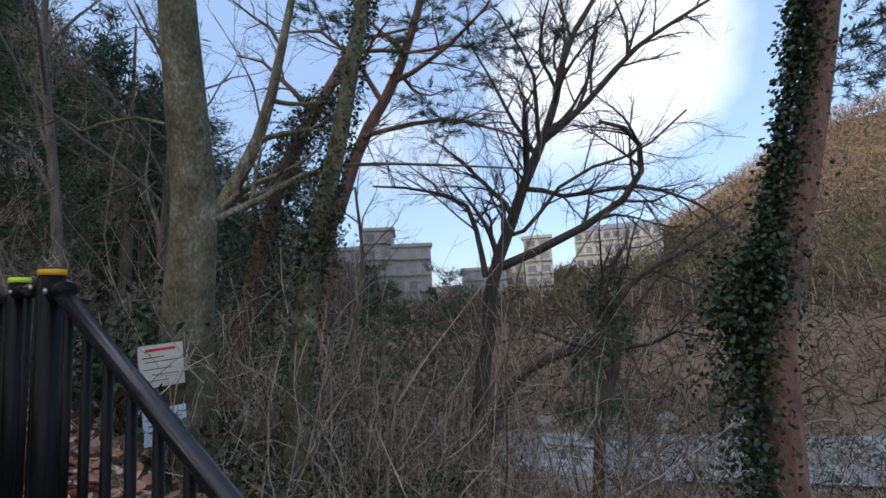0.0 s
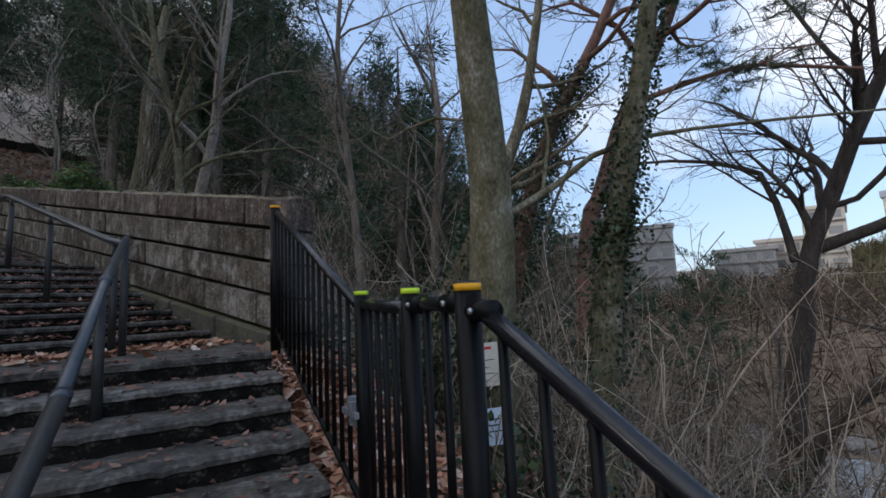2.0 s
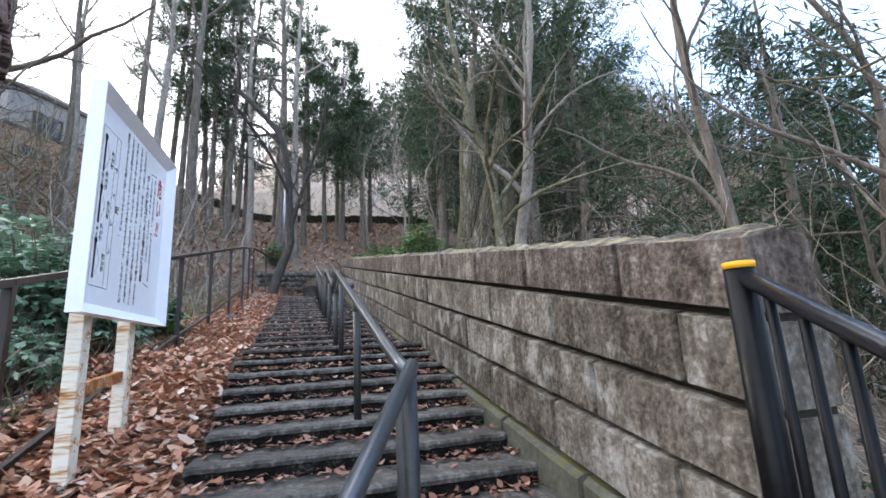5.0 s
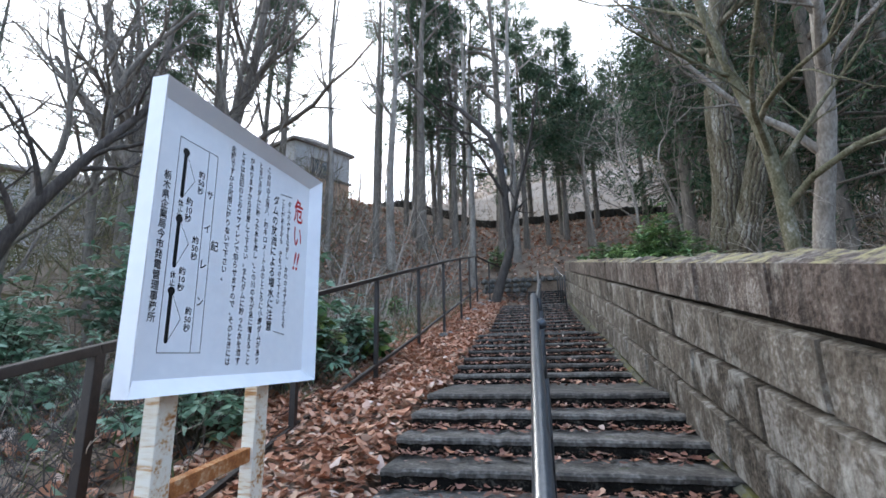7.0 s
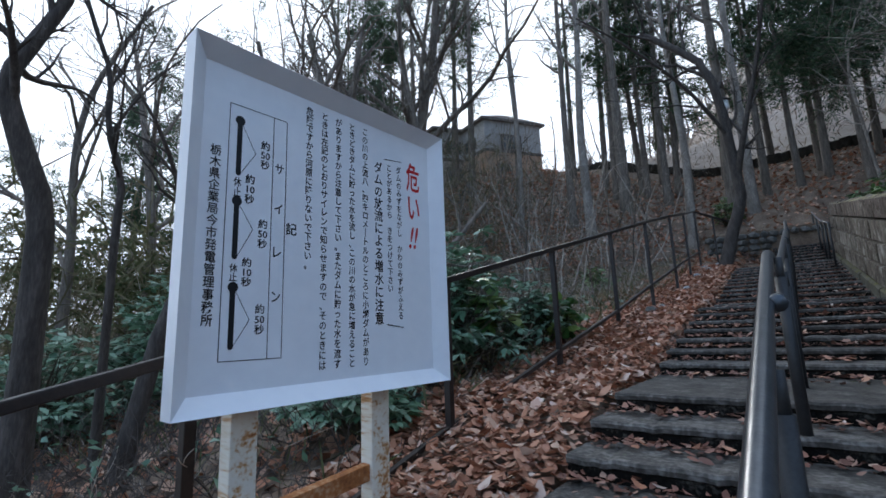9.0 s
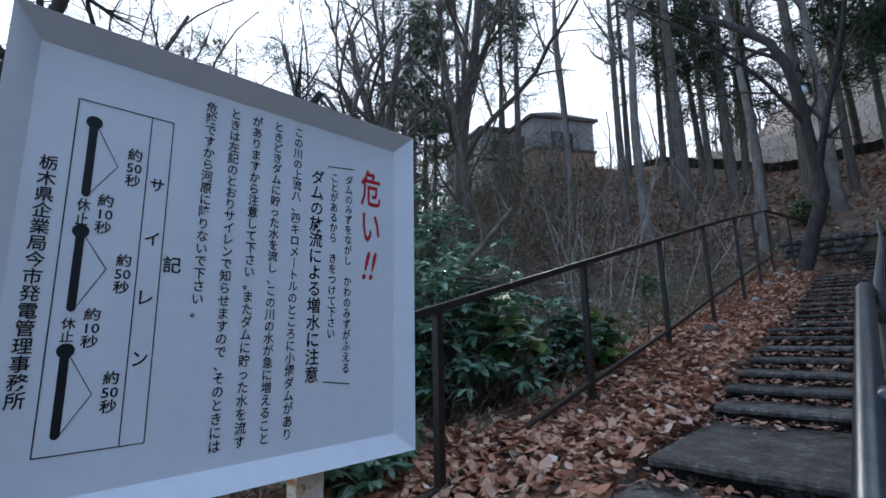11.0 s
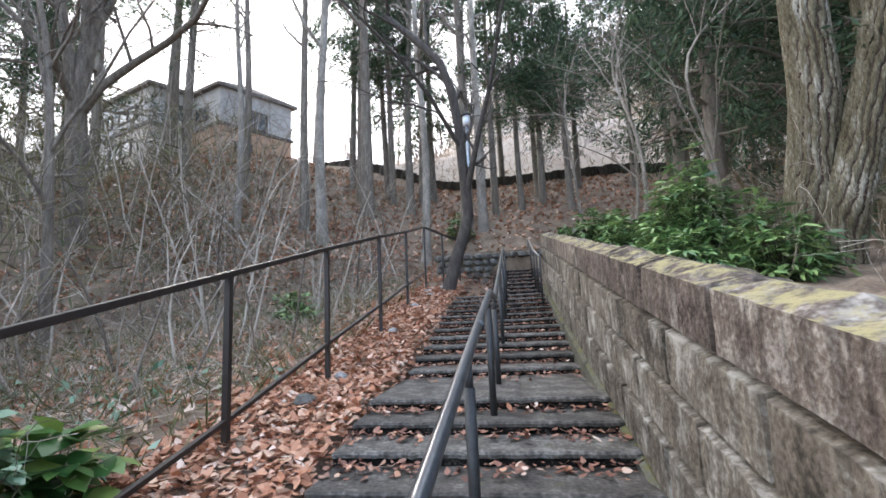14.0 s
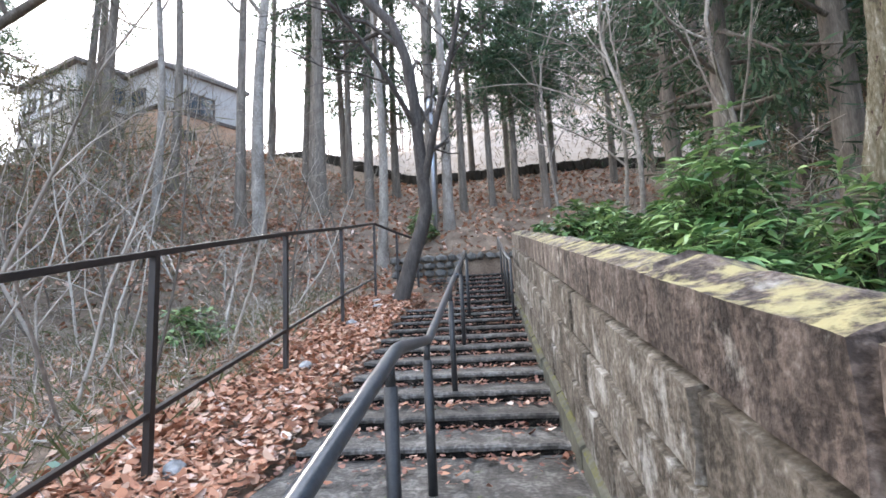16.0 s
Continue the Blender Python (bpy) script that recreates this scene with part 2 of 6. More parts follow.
def tubes(lines, sides=6):
    """Tapered tubes: lines is a list of (points n x 3, radii n). Returns points and quads."""
    V, F, base = [], [], 0
    ang = np.linspace(0, 2 * np.pi, sides, endpoint=False)
    ca, sa = np.cos(ang)[None, :, None], np.sin(ang)[None, :, None]
    for pts, rad in lines:
        p = np.asarray(pts, float)
        n = len(p)
        t = np.gradient(p, axis=0)
        t /= np.linalg.norm(t, axis=1, keepdims=True) + 1e-9
        ref = np.array([0.31, 0.17, 0.93]) if abs(t[0, 2]) < 0.8 else np.array([0.93, 0.21, 0.1])
        u = np.cross(t, ref)
        u /= np.linalg.norm(u, axis=1, keepdims=True) + 1e-9
        w = np.cross(t, u)
        V.append((p[:, None] + np.asarray(rad, float)[:, None, None] * (ca * u[:, None] + sa * w[:, None])).reshape(-1, 3))
        i = np.arange(n - 1)[:, None] * sides + np.arange(sides)[None]
        j = np.arange(n - 1)[:, None] * sides + (np.arange(sides)[None] + 1) % sides
        F.append(np.stack([i, j, j + sides, i + sides], -1).reshape(-1, 4) + base)
        base += n * sides
    return np.concatenate(V), np.concatenate(F)


def rod(name, a, b, r, material, parent, sides=12, label="", r2=None):
    """A straight capped rod."""
    a, b = Vector(a), Vector(b)
    bm = bmesh.new()
    bmesh.ops.create_cone(bm, cap_ends=True, segments=sides, radius1=r, radius2=r if r2 is None else r2, depth=(b - a).length)
    q = (b - a).to_track_quat("Z", "Y").to_matrix().to_4x4()
    bmesh.ops.transform(bm, matrix=Matrix.Translation((a + b) / 2) @ q, verts=bm.verts)
    return part(name, bm, material, parent, label, smooth=sides > 8)


def pipe(name, pts, r, material, parent, sides=12, label=""):
    """A bent pipe along points, its corners rounded, closed at both ends."""
    P = [np.array(p, float) for p in pts]
    line = [P[0]]
    for a, b, c in zip(P, P[1:], P[2:]):
        k = min(0.07, np.linalg.norm(b - a) / 3, np.linalg.norm(c - b) / 3)
        s, e = b + (a - b) / np.linalg.norm(a - b) * k, b + (c - b) / np.linalg.norm(c - b) * k
        line += [(1 - u) ** 2 * s + 2 * u * (1 - u) * b + u * u * e for u in np.linspace(0, 1, 6)]
    line.append(P[-1])
    d0, d1 = line[0] - line[1], line[-1] - line[-2]
    line = [line[0] + d0 / np.linalg.norm(d0) * r * 0.3] + line + [line[-1] + d1 / np.linalg.norm(d1) * r * 0.3]
    rad = [r * 0.05] + [r] * (len(line) - 2) + [r * 0.05]
    line = [line[0]] + line + [line[-1]]
    rad = [0.0005, r * 0.7] + rad[1:-1] + [r * 0.7, 0.0005]
    v, f = tubes([(line, rad)], sides)
    return mesh_np(name, v, f, material, parent, label, smooth=True)


def thing(name, label, category, at=(0, 0, 0), group="", kind=""):
    e = new(name)
    e.location = at
    e.empty_display_size = 0.1
    return tagged(e, label, category, group, kind)


# ---- the lie of the land ----
D = np.array([-0.43, -0.903])  # downhill along the lower flight
A = np.array([0.903, -0.43])   # across it, towards the river
L0 = np.array([1.36, 3.81])   # middle of the lower landing's front edge


def smooth01(a, b, x):
    u = np.clip((x - a) / (b - a), 0, 1)
    return u * u * (3 - 2 * u)


PY = [-60, -20, -6, 0, 3.9, 4.8, 5.0, 8.2, 9.3, 12.05, 13.2, 18.6, 20.5, 23]
PZ = [-9, -4.5, -2.2, -0.3, 1.12, 1.14, 1.18, 2.08, 2.16, 2.72, 2.80, 3.86, 4.15, 5.0]


def ground(x, y):
    """Height of the ground."""
    x, y = np.asarray(x, float), np.asarray(y, float)
    along = (x - L0[0]) * D[0] + (y - L0[1]) * D[1]
    yy = np.where(y < 4.6, np.minimum(y, 3.9 - along * 0.98 + 0.0), y)
    s = np.interp(yy, PY, PZ)
    # bed of the stairs
    bed_s = smooth01(0.62, 0.82, x) * (1 - smooth01(2.6, 2.75, x)) * smooth01(4.3, 4.6, y) * (1 - smooth01(23, 24, y))
    acr = (x - L0[0]) * A[0] + (y - L0[1]) * A[1]
    bed_l = smooth01(-0.95, -0.75, acr) * (1 - smooth01(0.72, 0.86, acr)) * smooth01(-0.6, -0.3, along) * (1 - smooth01(5.5, 6, along)) * (y < 4.6)
    s = s - 0.3 * np.maximum(bed_s, bed_l)
    # bank on the left and ahead
    foot = 22.0 + 1.15 * np.clip(x + 0.6, -11, 0) + 0.12 * np.maximum(x - 3, 0)
    up = np.maximum(y - foot, 0)
    base = np.interp(np.minimum(yy, np.maximum(foot, 0)), PY, PZ)
    rise = 0.50 * up * smooth01(0, 3, up)
    rise = rise * (0.3 + 0.7 * smooth01(-27, -13, x))
    rise = np.where(rise > 9.0, 9.0 + (rise - 9.0) * 0.25, rise)
    z = np.where(up > 0, base + rise, s)
    z -= 0.04 * np.clip(-x - 0.5, 0, 14) * (1 - smooth01(0, 4, up))
    # terrace behind the wall, then the fall to the river
    terr = 2.42 + 0.192 * (np.clip(y, 4, 21) - 4) - 0.55
    terr = np.where(y < 9, terr - 0.28 * (9 - np.clip(y, -3, 9)), terr)
    right = smooth01(2.75, 3.3, x) * smooth01(3.2, 4.4, y) * (1 - smooth01(0, 6, up))
    z = z * (1 - right) + terr * right
    edge = np.where(y < 4.2, 1.5 + (y - 1.8) * 0.45, 2.7 + np.clip((y - 4.2) * 0.55, 0, 5))
    fall = np.maximum(x - edge - 0.2, 0)
    z = z - np.minimum(0.42 * fall, 0.42 * 3 + 0.36 * np.maximum(fall - 3, 0)) * smooth01(0, 1.5, fall) * (1 - 0.75 * smooth01(6, 24, y))
    bed = -7.2
    z = np.where(x > 8, np.maximum(z, bed), z)
    far = np.maximum(x - 34, 0)
    z = np.where(x > 34, np.maximum(z, bed + np.minimum(0.6 * far, 4.4 + 0.05 * far)), z)
    # hills
    hill = 0.52 * np.maximum(y - 44 - 0.2 * np.maximum(x, 0), 0) * smooth01(-30, 30, x + 0.1 * y)
    z = z + np.minimum(hill, 52)
    z = z + 0.45 * np.exp(-((x + 11.5) ** 2 / 45 + (y - 28) ** 2 / 14))
    return z + 45 * np.exp(-((x - 132) ** 2 + (y + 106) ** 2) / 3400.0) + 30 * np.exp(-((x - 60) ** 2 + (y - 75) ** 2) / 1200.0)


def patch(name, xs, ys, lift=0.0, rough=0.05):
    gx, gy = np.meshgrid(xs, ys)
    z = ground(gx, gy) + lift
    rng = np.random.default_rng(3)
    z = z + rng.normal(0, rough, z.shape) * 0.6
    v = np.stack([gx, gy, z], -1).reshape(-1, 3)
    nx, ny = len(xs), len(ys)
    i = (np.arange(ny - 1)[:, None] * nx + np.arange(nx - 1)[None]).ravel()
    return v, np.stack([i, i + 1, i + 1 + nx, i + nx], -1)


gxs = np.concatenate([np.linspace(-400, -40, 14)[:-1], np.linspace(-40, -10, 24)[:-1], np.arange(-10, 12, 0.22), np.linspace(12, 60, 50)[1:], np.linspace(60, 500, 34)[1:]])
gys = np.concatenate([np.linspace(-400, -40, 16)[:-1], np.linspace(-40, -6, 26)[:-1], np.arange(-6, 26, 0.22), np.linspace(26, 60, 40)[1:], np.linspace(60, 500, 36)[1:]])
gv, gf = patch("ground", gxs, gys, -0.03)
tagged(mesh_np("ground", gv, gf, M_SOIL, smooth=True), "brown soil covered with old leaves on a wooded slope", "ground", kind="structure")


# ---- stairs ----
def step_mesh(w, d, h, seed):
    """A worn concrete step with a chipped front edge: x 0..w, front at y 0, top at z 0."""
    rng = np.random.default_rng(seed)
    n = 43
    xs = np.linspace(0, w, n)
    prof = [(0.022, -h), (0.018, -0.048), (0.005, -0.038), (0.0, -0.014), (0.012, 0.0), (d, 0.0), (d, -h)]
    V = []
    for i, x in enumerate(xs):
        jy, jz = 0.006 * math.sin(x * 2.3 + seed) + abs(rng.normal(0, 0.004)), rng.normal(0, 0.0016) - 0.008 * (rng.uniform() < 0.06)
        for k, (py, pz) in enumerate(prof):
            V.append((x, py + (jy if k < 5 else 0), pz + (jz if 0 < k < 6 else 0)))
    k = len(prof)
    F = [(i * k + j, (i + 1) * k + j, (i + 1) * k + j + 1, i * k + j + 1) for i in range(n - 1) for j in range(k - 1)]
    me = bpy.data.meshes.new("step")
    caps = [tuple(range(k)), tuple(range((n - 1) * k, n * k))[::-1]]
    me.from_pydata(V, [], [f[::-1] for f in F] + caps)
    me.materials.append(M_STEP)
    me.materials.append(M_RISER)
    # riser and nosing underside take the dark colour, stain and painted shade together
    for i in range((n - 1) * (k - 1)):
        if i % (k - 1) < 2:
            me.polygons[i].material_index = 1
    me.update()
    return me


stairs = thing("stairs", "worn concrete outdoor stairs strewn with brown leaves", "stairs", kind="structure")
edges = [(5.13 + i * 0.384, 1.29 + i * 0.11) for i in range(9)]
edges += [(9.5 + i * 0.425, 2.27 + i * 0.09) for i in range(7)]
edges += [(13.42 + i * 0.475, 2.89 + i * 0.1) for i in range(11)]
edges += [(19.3 + i * 0.40, 4.02 + i * 0.12) for i in range(9)]
rs = random.Random(4)
for i, (y, z) in enumerate(edges):
    nxt = edges[i + 1][0] - y if i + 1 < len(edges) else 0.6
    left = 0.70 + rs.uniform(-0.025, 0.025) + (0.75 if i >= 27 else 0)
    ob = new("step", step_mesh(2.74 - left, nxt + 0.12, 0.24, i))
    ob.location = (left, y, z)
    ob.rotation_euler = (0, 0, rs.uniform(-0.008, 0.008))
    ob.parent = stairs
turn = math.atan2(A[1], A[0])
for i in range(15):
    p = L0 + D * (0.32 * i)
    long = 1.70 + rs.uniform(-0.02, 0.02)
    ob = new("step", step_mesh(long, 1.9 if i == 0 else 0.55, 0.26, 50 + i))
    q = p - A * 0.85
    ob.location = (q[0], q[1], 1.18 - 0.115 * i)
    ob.rotation_euler = (0, 0, turn)
    ob.parent = stairs


# ---- block wall ----
SLOPE = 0.192


def course(y, k):
    return 2.42 + SLOPE * (y - 4.0) - (0, 0.285, 0.585, 0.875, 1.17, 1.9)[k]


def block_mesh(y0, y1, k, seed, x=2.68, thick=0.27):
    """One block of a sloping course, with worn arrises and a dressed face."""
    rng = np.random.default_rng(seed)
    ny, nz = 13, 6
    V, F = [], []
    g = 0.011
    proud = (-0.02, -0.024, -0.031, -0.04, -0.07)[k] + rng.normal(0, 0.004)
    for j in range(nz):
        for i in range(ny):
            u = (0, 0.012, *np.linspace(0.06, 0.94, ny - 4), 0.988, 1)[i]
            w = (0, 0.035, 0.35, 0.65, 0.965, 1)[j]
            y = y0 + g + (y1 - y0 - 2 * g) * u
            z = course(y, k + 1) + 0.004 + (course(y, k) - course(y, k + 1) - 0.028) * w
            rim = min(i, ny - 1 - i, j, nz - 1 - j)
            V.append((x + proud + (0.035 if rim == 0 else rng.normal(0, 0.0032)), y, z + (rng.normal(0, 0.008) if k == 0 and j == nz - 1 else 0)))
    F = [(j * ny + i, j * ny + i + 1, (j + 1) * ny + i + 1, (j + 1) * ny + i) for j in range(nz - 1) for i in range(ny - 1)]
    F = [f[::-1] for f in F]
    ring = [i for i in range(ny)] + [j * ny + ny - 1 for j in range(1, nz)] + [(nz - 1) * ny + i for i in range(ny - 2, -1, -1)] + [j * ny for j in range(nz - 2, 0, -1)]
    b = len(V)
    for r in ring:
        V.append((x + thick * 0.5, V[r][1] + (rng.normal(0, 0.004) if k == 0 else 0), V[r][2] + (0.035 + rng.normal(0, 0.007) if k == 0 and r >= (nz - 1) * ny else 0)))
    c = len(V)
    for r in ring:
        V.append((x + thick, V[r][1], V[r][2]))
    n = len(ring)
    for i in range(n):
        j = (i + 1) % n
        F += [(ring[i], ring[j], b + j, b + i), (b + i, b + j, c + j, c + i)]
    F.append(tuple(c + i for i in range(n)))
    me = bpy.data.meshes.new("block")
    me.from_pydata(V, [], F)
    me.materials.append({0: M_CAP, 4: M_PLINTH}.get(k, M_BLOCK))
    for p in me.polygons:
        p.use_smooth = False
    me.update()
    return me


wall = thing("wall_east", "weathered tuff block wall with mossy coping beside the stairs", "wall", kind="structure")
starts = (4.66, 4.36, 4.03, 4.44, 4.2)
seed = 0
for k in range(5):
    y, cuts = starts[k], [4.0 if k else 4.0]
    if starts[k] - 4.0 < 0.2:
        y += 0.89
    while y < 18.9:
        cuts.append(y)
        y += 0.89 + 0.02 * math.sin(y * 3 + k)
    cuts.append(19.05)
    for y0, y1 in zip(cuts, cuts[1:]):
        ob = new("coping_block" if k == 0 else "block", block_mesh(y0, y1, k, seed))
        ob.parent = wall
        seed += 1
bm = bmesh.new()
for y0, y1 in ((4.02, 19.02),):
    vs = [bm.verts.new((x, y, course(y, 0) - 0.08 if top else course(y, 5))) for x in (2.72, 2.93) for y in (y0, y1) for top in (0, 1)]
    for f in ((0, 1, 3, 2), (4, 6, 7, 5), (0, 4, 5, 1), (2, 3, 7, 6), (1, 5, 7, 3), (0, 2, 6, 4)):
        bm.faces.new([vs[i] for i in f])
part("core", bm, M_JOINT, wall)


# ---- handrail in the middle of the stairs ----
def stair_z(y):
    z = 1.18
    for ey, ez in edges:
        if ey <= y:
            z = ez
    return z


rail = thing("handrail", "grey steel pipe handrail running up the middle of the stairs", "handrail")
low0 = (1.66 + D[0] * 3.3, 4.57 + D[1] * 3.3, 0.72)
pipe("rail", [(0.802, 2.768, 1.185), (1.227, 3.66, 1.654), (1.66, 4.57, 2.03)], 0.026, M_RAIL, rail)
pipe("sleeve", [low0, (0.802, 2.768, 1.185)], 0.031, M_POST, rail, label="dark lower pipe")
for c_ in ((0.802, 2.768, 1.185), (1.227, 3.66, 1.654)):
    rod("collar", (c_[0] - 0.01, c_[1] - 0.02, c_[2] - 0.01), (c_[0] + 0.01, c_[1] + 0.02, c_[2] + 0.01), 0.034, M_RAIL, rail)
pipe("rail", [(1.66, 4.60, 1.99), (1.66, 4.9, 2.06), (1.66, 7.95, 2.94), (1.68, 8.85, 2.93), (1.765, 11.9, 3.66), (1.765, 12.85, 3.64), (1.80, 17.75, 4.80)], 0.026, M_RAIL, rail)
for s in (0.05, 1.15, 2.4):
    q = (1.66 + D[0] * s, 4.57 + D[1] * s)
    top = 2.03 - s * 0.376 - max(s - 1.0, 0) * 0.09
    rod("post", (q[0], q[1], 1.18 - 0.115 * math.ceil(max(s - 0.72, 0) / 0.32) - 0.05), (q[0], q[1], top - 0.02), 0.026, M_POST, rail)
for y, top in ((4.78, 2.02), (6.4, 2.48), (7.9, 2.91), (8.85, 2.92), (10.3, 3.26), (11.85, 3.63), (12.8, 3.63), (14.45, 4.0), (16.1, 4.39), (17.7, 4.77)):
    x = 1.66 + 0.012 * (y - 4.6)
    rod("post", (x, y, stair_z(y) - 0.05), (x, y, top - 0.1), 0.027, M_POST, rail)
    rod("post_neck", (x, y, top - 0.12), (x, y, top), 0.02, M_POST, rail, r2=0.018)
for y, z in ((6.95, 2.655), (10.9, 3.42), (15.2, 4.195)):
    a = (1.665 + 0.013 * (y - 4.6), y, z)
    rod("collar", (a[0], y - 0.02, z - 0.005), (a[0], y + 0.02, z + 0.005), 0.029, M_RAIL, rail)

side = thing("handrail", "grey steel pipe handrail along the top of the block wall", "handrail")
pipe("rail", [(2.5, 17.2, 4.55), (2.5, 19.4, 4.98), (2.5, 22.4, 5.75)], 0.022, M_RAIL, side)
for y, top in ((17.2, 4.55), (18.3, 4.76), (19.4, 4.98), (20.9, 5.36), (22.4, 5.75)):
    rod("post", (2.5, y, stair_z(y) - 0.05), (2.5, y, top), 0.022, M_POST, side)


# ---- left fence ----
FP = [(-0.25, 3.7, 2.02, 0.95), (-0.22, 5.94, 2.545, 1.44), (-0.19, 7.62, 2.955, 1.88), (-0.165, 9.42, 3.397, 2.29), (-0.14, 11.34, 3.865, 2.71), (-0.06, 13.0, 4.28, 3.15), (-0.03, 14.95, 4.74, 3.6), (-0.12, 17.2, 5.22, 4.05), (-0.257, 19.97, 5.843, 4.55)]
fence = thing("fence", "rusty dark brown steel post and rail fence above leaf litter", "fence")
for x, y, t, b in FP:
    bm = bmesh.new()
    box(bm, x - 0.024, x + 0.024, y - 0.024, y + 0.024, b - 0.3, t, 0.004)
    part("post", bm, M_FENCE, fence)
def bar(name, a, b, w, h, material, parent):
    a, b = Vector(a), Vector(b)
    bm = bmesh.new()
    box(bm, -w / 2, w / 2, -h / 2, h / 2, 0, (b - a).length, min(w, h) * 0.15)
    d = (b - a).normalized()
    up = Vector((0, 0, 1)) if abs(d.z) < 0.9 else Vector((0, 1, 0))
    sx = d.cross(up).normalized()
    uy = sx.cross(d)
    m = Matrix(((sx.x, uy.x, d.x, a.x), (sx.y, uy.y, d.y, a.y), (sx.z, uy.z, d.z, a.z), (0, 0, 0, 1)))
    bmesh.ops.transform(bm, matrix=m, verts=bm.verts)
    return part(name, bm, material, parent)
for (x0, y0, t0, b0), (x1, y1, t1, b1) in zip(FP, FP[1:]):
    bar("top_rail", (x0, y0, t0), (x1, y1, t1), 0.05, 0.045, M_FENCE, fence)
    bar("bottom_rail", (x0, y0, b0 + 0.10), (x1, y1, b1 + 0.10), 0.04, 0.035, M_FENCE, fence)
end = [(-0.257, 19.97, 5.84, 4.55), (0.12, 20.6, 5.72, 4.6), (0.5, 21.2, 5.62, 4.7)]
for (x0, y0, t0, b0), (x1, y1, t1, b1) in zip(end, end[1:]):
    bar("top_rail", (x0, y0, t0), (x1, y1, t1), 0.05, 0.045, M_FENCE, fence)
    bm = bmesh.new()
    box(bm, x1 - 0.024, x1 + 0.024, y1 - 0.024, y1 + 0.024, b1 - 0.3, t1, 0.004)
    part("post", bm, M_FENCE, fence)


# ---- warning sign ----
S0, S1 = Vector((0.218, 5.685, 0)), Vector((0.284, 7.0, 0))
SW, SZ0, SZ1 = (S1 - S0).length, 2.357, 3.667
sx = (S1 - S0).normalized()
sn = Vector((sx.y, -sx.x, 0))
SM = Matrix(((sx.x, 0, sn.x, S0.x), (sx.y, 0, sn.y, S0.y), (0, 1, 0, SZ0), (0, 0, 0, 1)))
SH = SZ1 - SZ0
sign = thing("warning_sign", "white enamel warning board with black Japanese writing on rusty posts", "sign", (0.25, 6.35, ground(0.25, 6.35)))


def on_sign(ob):
    ob.matrix_world = SM
    ob.parent = sign
    ob.matrix_parent_inverse = Matrix.Translation(Vector(sign.location)).inverted()
    return ob


rim = 0.062
bm = bmesh.new()
box(bm, rim, SW - rim, rim, SH - rim, -0.066, -0.06)
on_sign(part("panel", bm, M_WHITE))
bm = bmesh.new()
co = [(0, 0), (SW, 0), (SW, SH), (0, SH)]
ci = [(rim, rim), (SW - rim, rim), (SW - rim, SH - rim), (rim, SH - rim)]
rings = [[bm.verts.new((x, y, z)) for x, y in c] for c, z in ((ci, -0.06), (ci, -0.059), (co, 0.0), (co, -0.08))]
for a, b in zip(rings, rings[1:]):
    for i in range(4):
        bm.faces.new((a[i], a[(i + 1) % 4], b[(i + 1) % 4], b[i]))
bm.faces.new(rings[-1])
bmesh.ops.recalc_face_normals(bm, faces=bm.faces)
on_sign(part("frame", bm, M_WHITE))
for u0, u1 in ((0.225, 0.325), (0.86, 0.965)):
    bm = bmesh.new()
    box(bm, u0, u1, -1.35, SH * 0.9, -0.16, -0.084, 0.006)
    on_sign(part("post", bm, M_RUST, None, "white painted steel post streaked with rust"))
bm = bmesh.new()
box(bm, 0.28, 0.91, -0.46, -0.39, -0.15, -0.10, 0.005, Matrix.Rotation(radians(5), 4, "Z"))
on_sign(part("brace", bm, M_RUST2, None, "heavily rusted steel brace"))

columns = [
    ("危\nい", 1.133, 1.129, 0.822, 0.098, M_RED), ("!!", 1.13, 0.784, 0.667, 0.07, M_RED),
    ("ダムのみずをながし　かわのみずがふえる", 1.028, 1.085, 0.31, 0.034, M_INK),
    ("ことがあるから　きをつけて下さい", 0.962, 1.075, 0.44, 0.034, M_INK),
    ("ダムの放流による増水に注意", 0.889, 1.076, 0.286, 0.055, M_INK),
    ("この川の上流八、四キロメ｜トルのところに小網ダムがあり", 0.806, 1.218, 0.108, 0.036, M_INK),
    ("ときどきダムに貯った水を流し、この川の水が急に増えること", 0.728, 1.218, 0.108, 0.036, M_INK),
    ("がありますから注意して下さい。またダムに貯った水を流す", 0.651, 1.218, 0.108, 0.036, M_INK),
    ("ときは左記のとおりサイレンで知らせますので、そのときには", 0.576, 1.218, 0.108, 0.036, M_INK),
    ("危険ですから河原に降りないで下さい。", 0.499, 1.218, 0.509, 0.036, M_INK),
    ("記", 0.422, 0.69, 0.64, 0.048, M_INK),
    ("サ", 0.363, 0.92, 0.88, 0.036, M_INK), ("イ", 0.363, 0.757, 0.717, 0.036, M_INK), ("レ", 0.363, 0.584, 0.544, 0.034, M_INK), ("ン", 0.363, 0.413, 0.373, 0.036, M_INK),
    ("約\n50\n秒", 0.301, 0.999, 0.883, 0.038, M_INK), ("約\n50\n秒", 0.301, 0.685, 0.572, 0.038, M_INK), ("約\n50\n秒", 0.301, 0.364, 0.255, 0.038, M_INK),
    ("約\n10\n秒", 0.244, 0.849, 0.735, 0.038, M_INK), ("約\n10\n秒", 0.244, 0.532, 0.426, 0.038, M_INK),
    ("休止", 0.196, 0.828, 0.754, 0.03, M_INK), ("休止", 0.196, 0.506, 0.443, 0.03, M_INK),
    ("栃木県企業局今市発電管理事務所", 0.113, 0.931, 0.285, 0.04, M_INK),
]
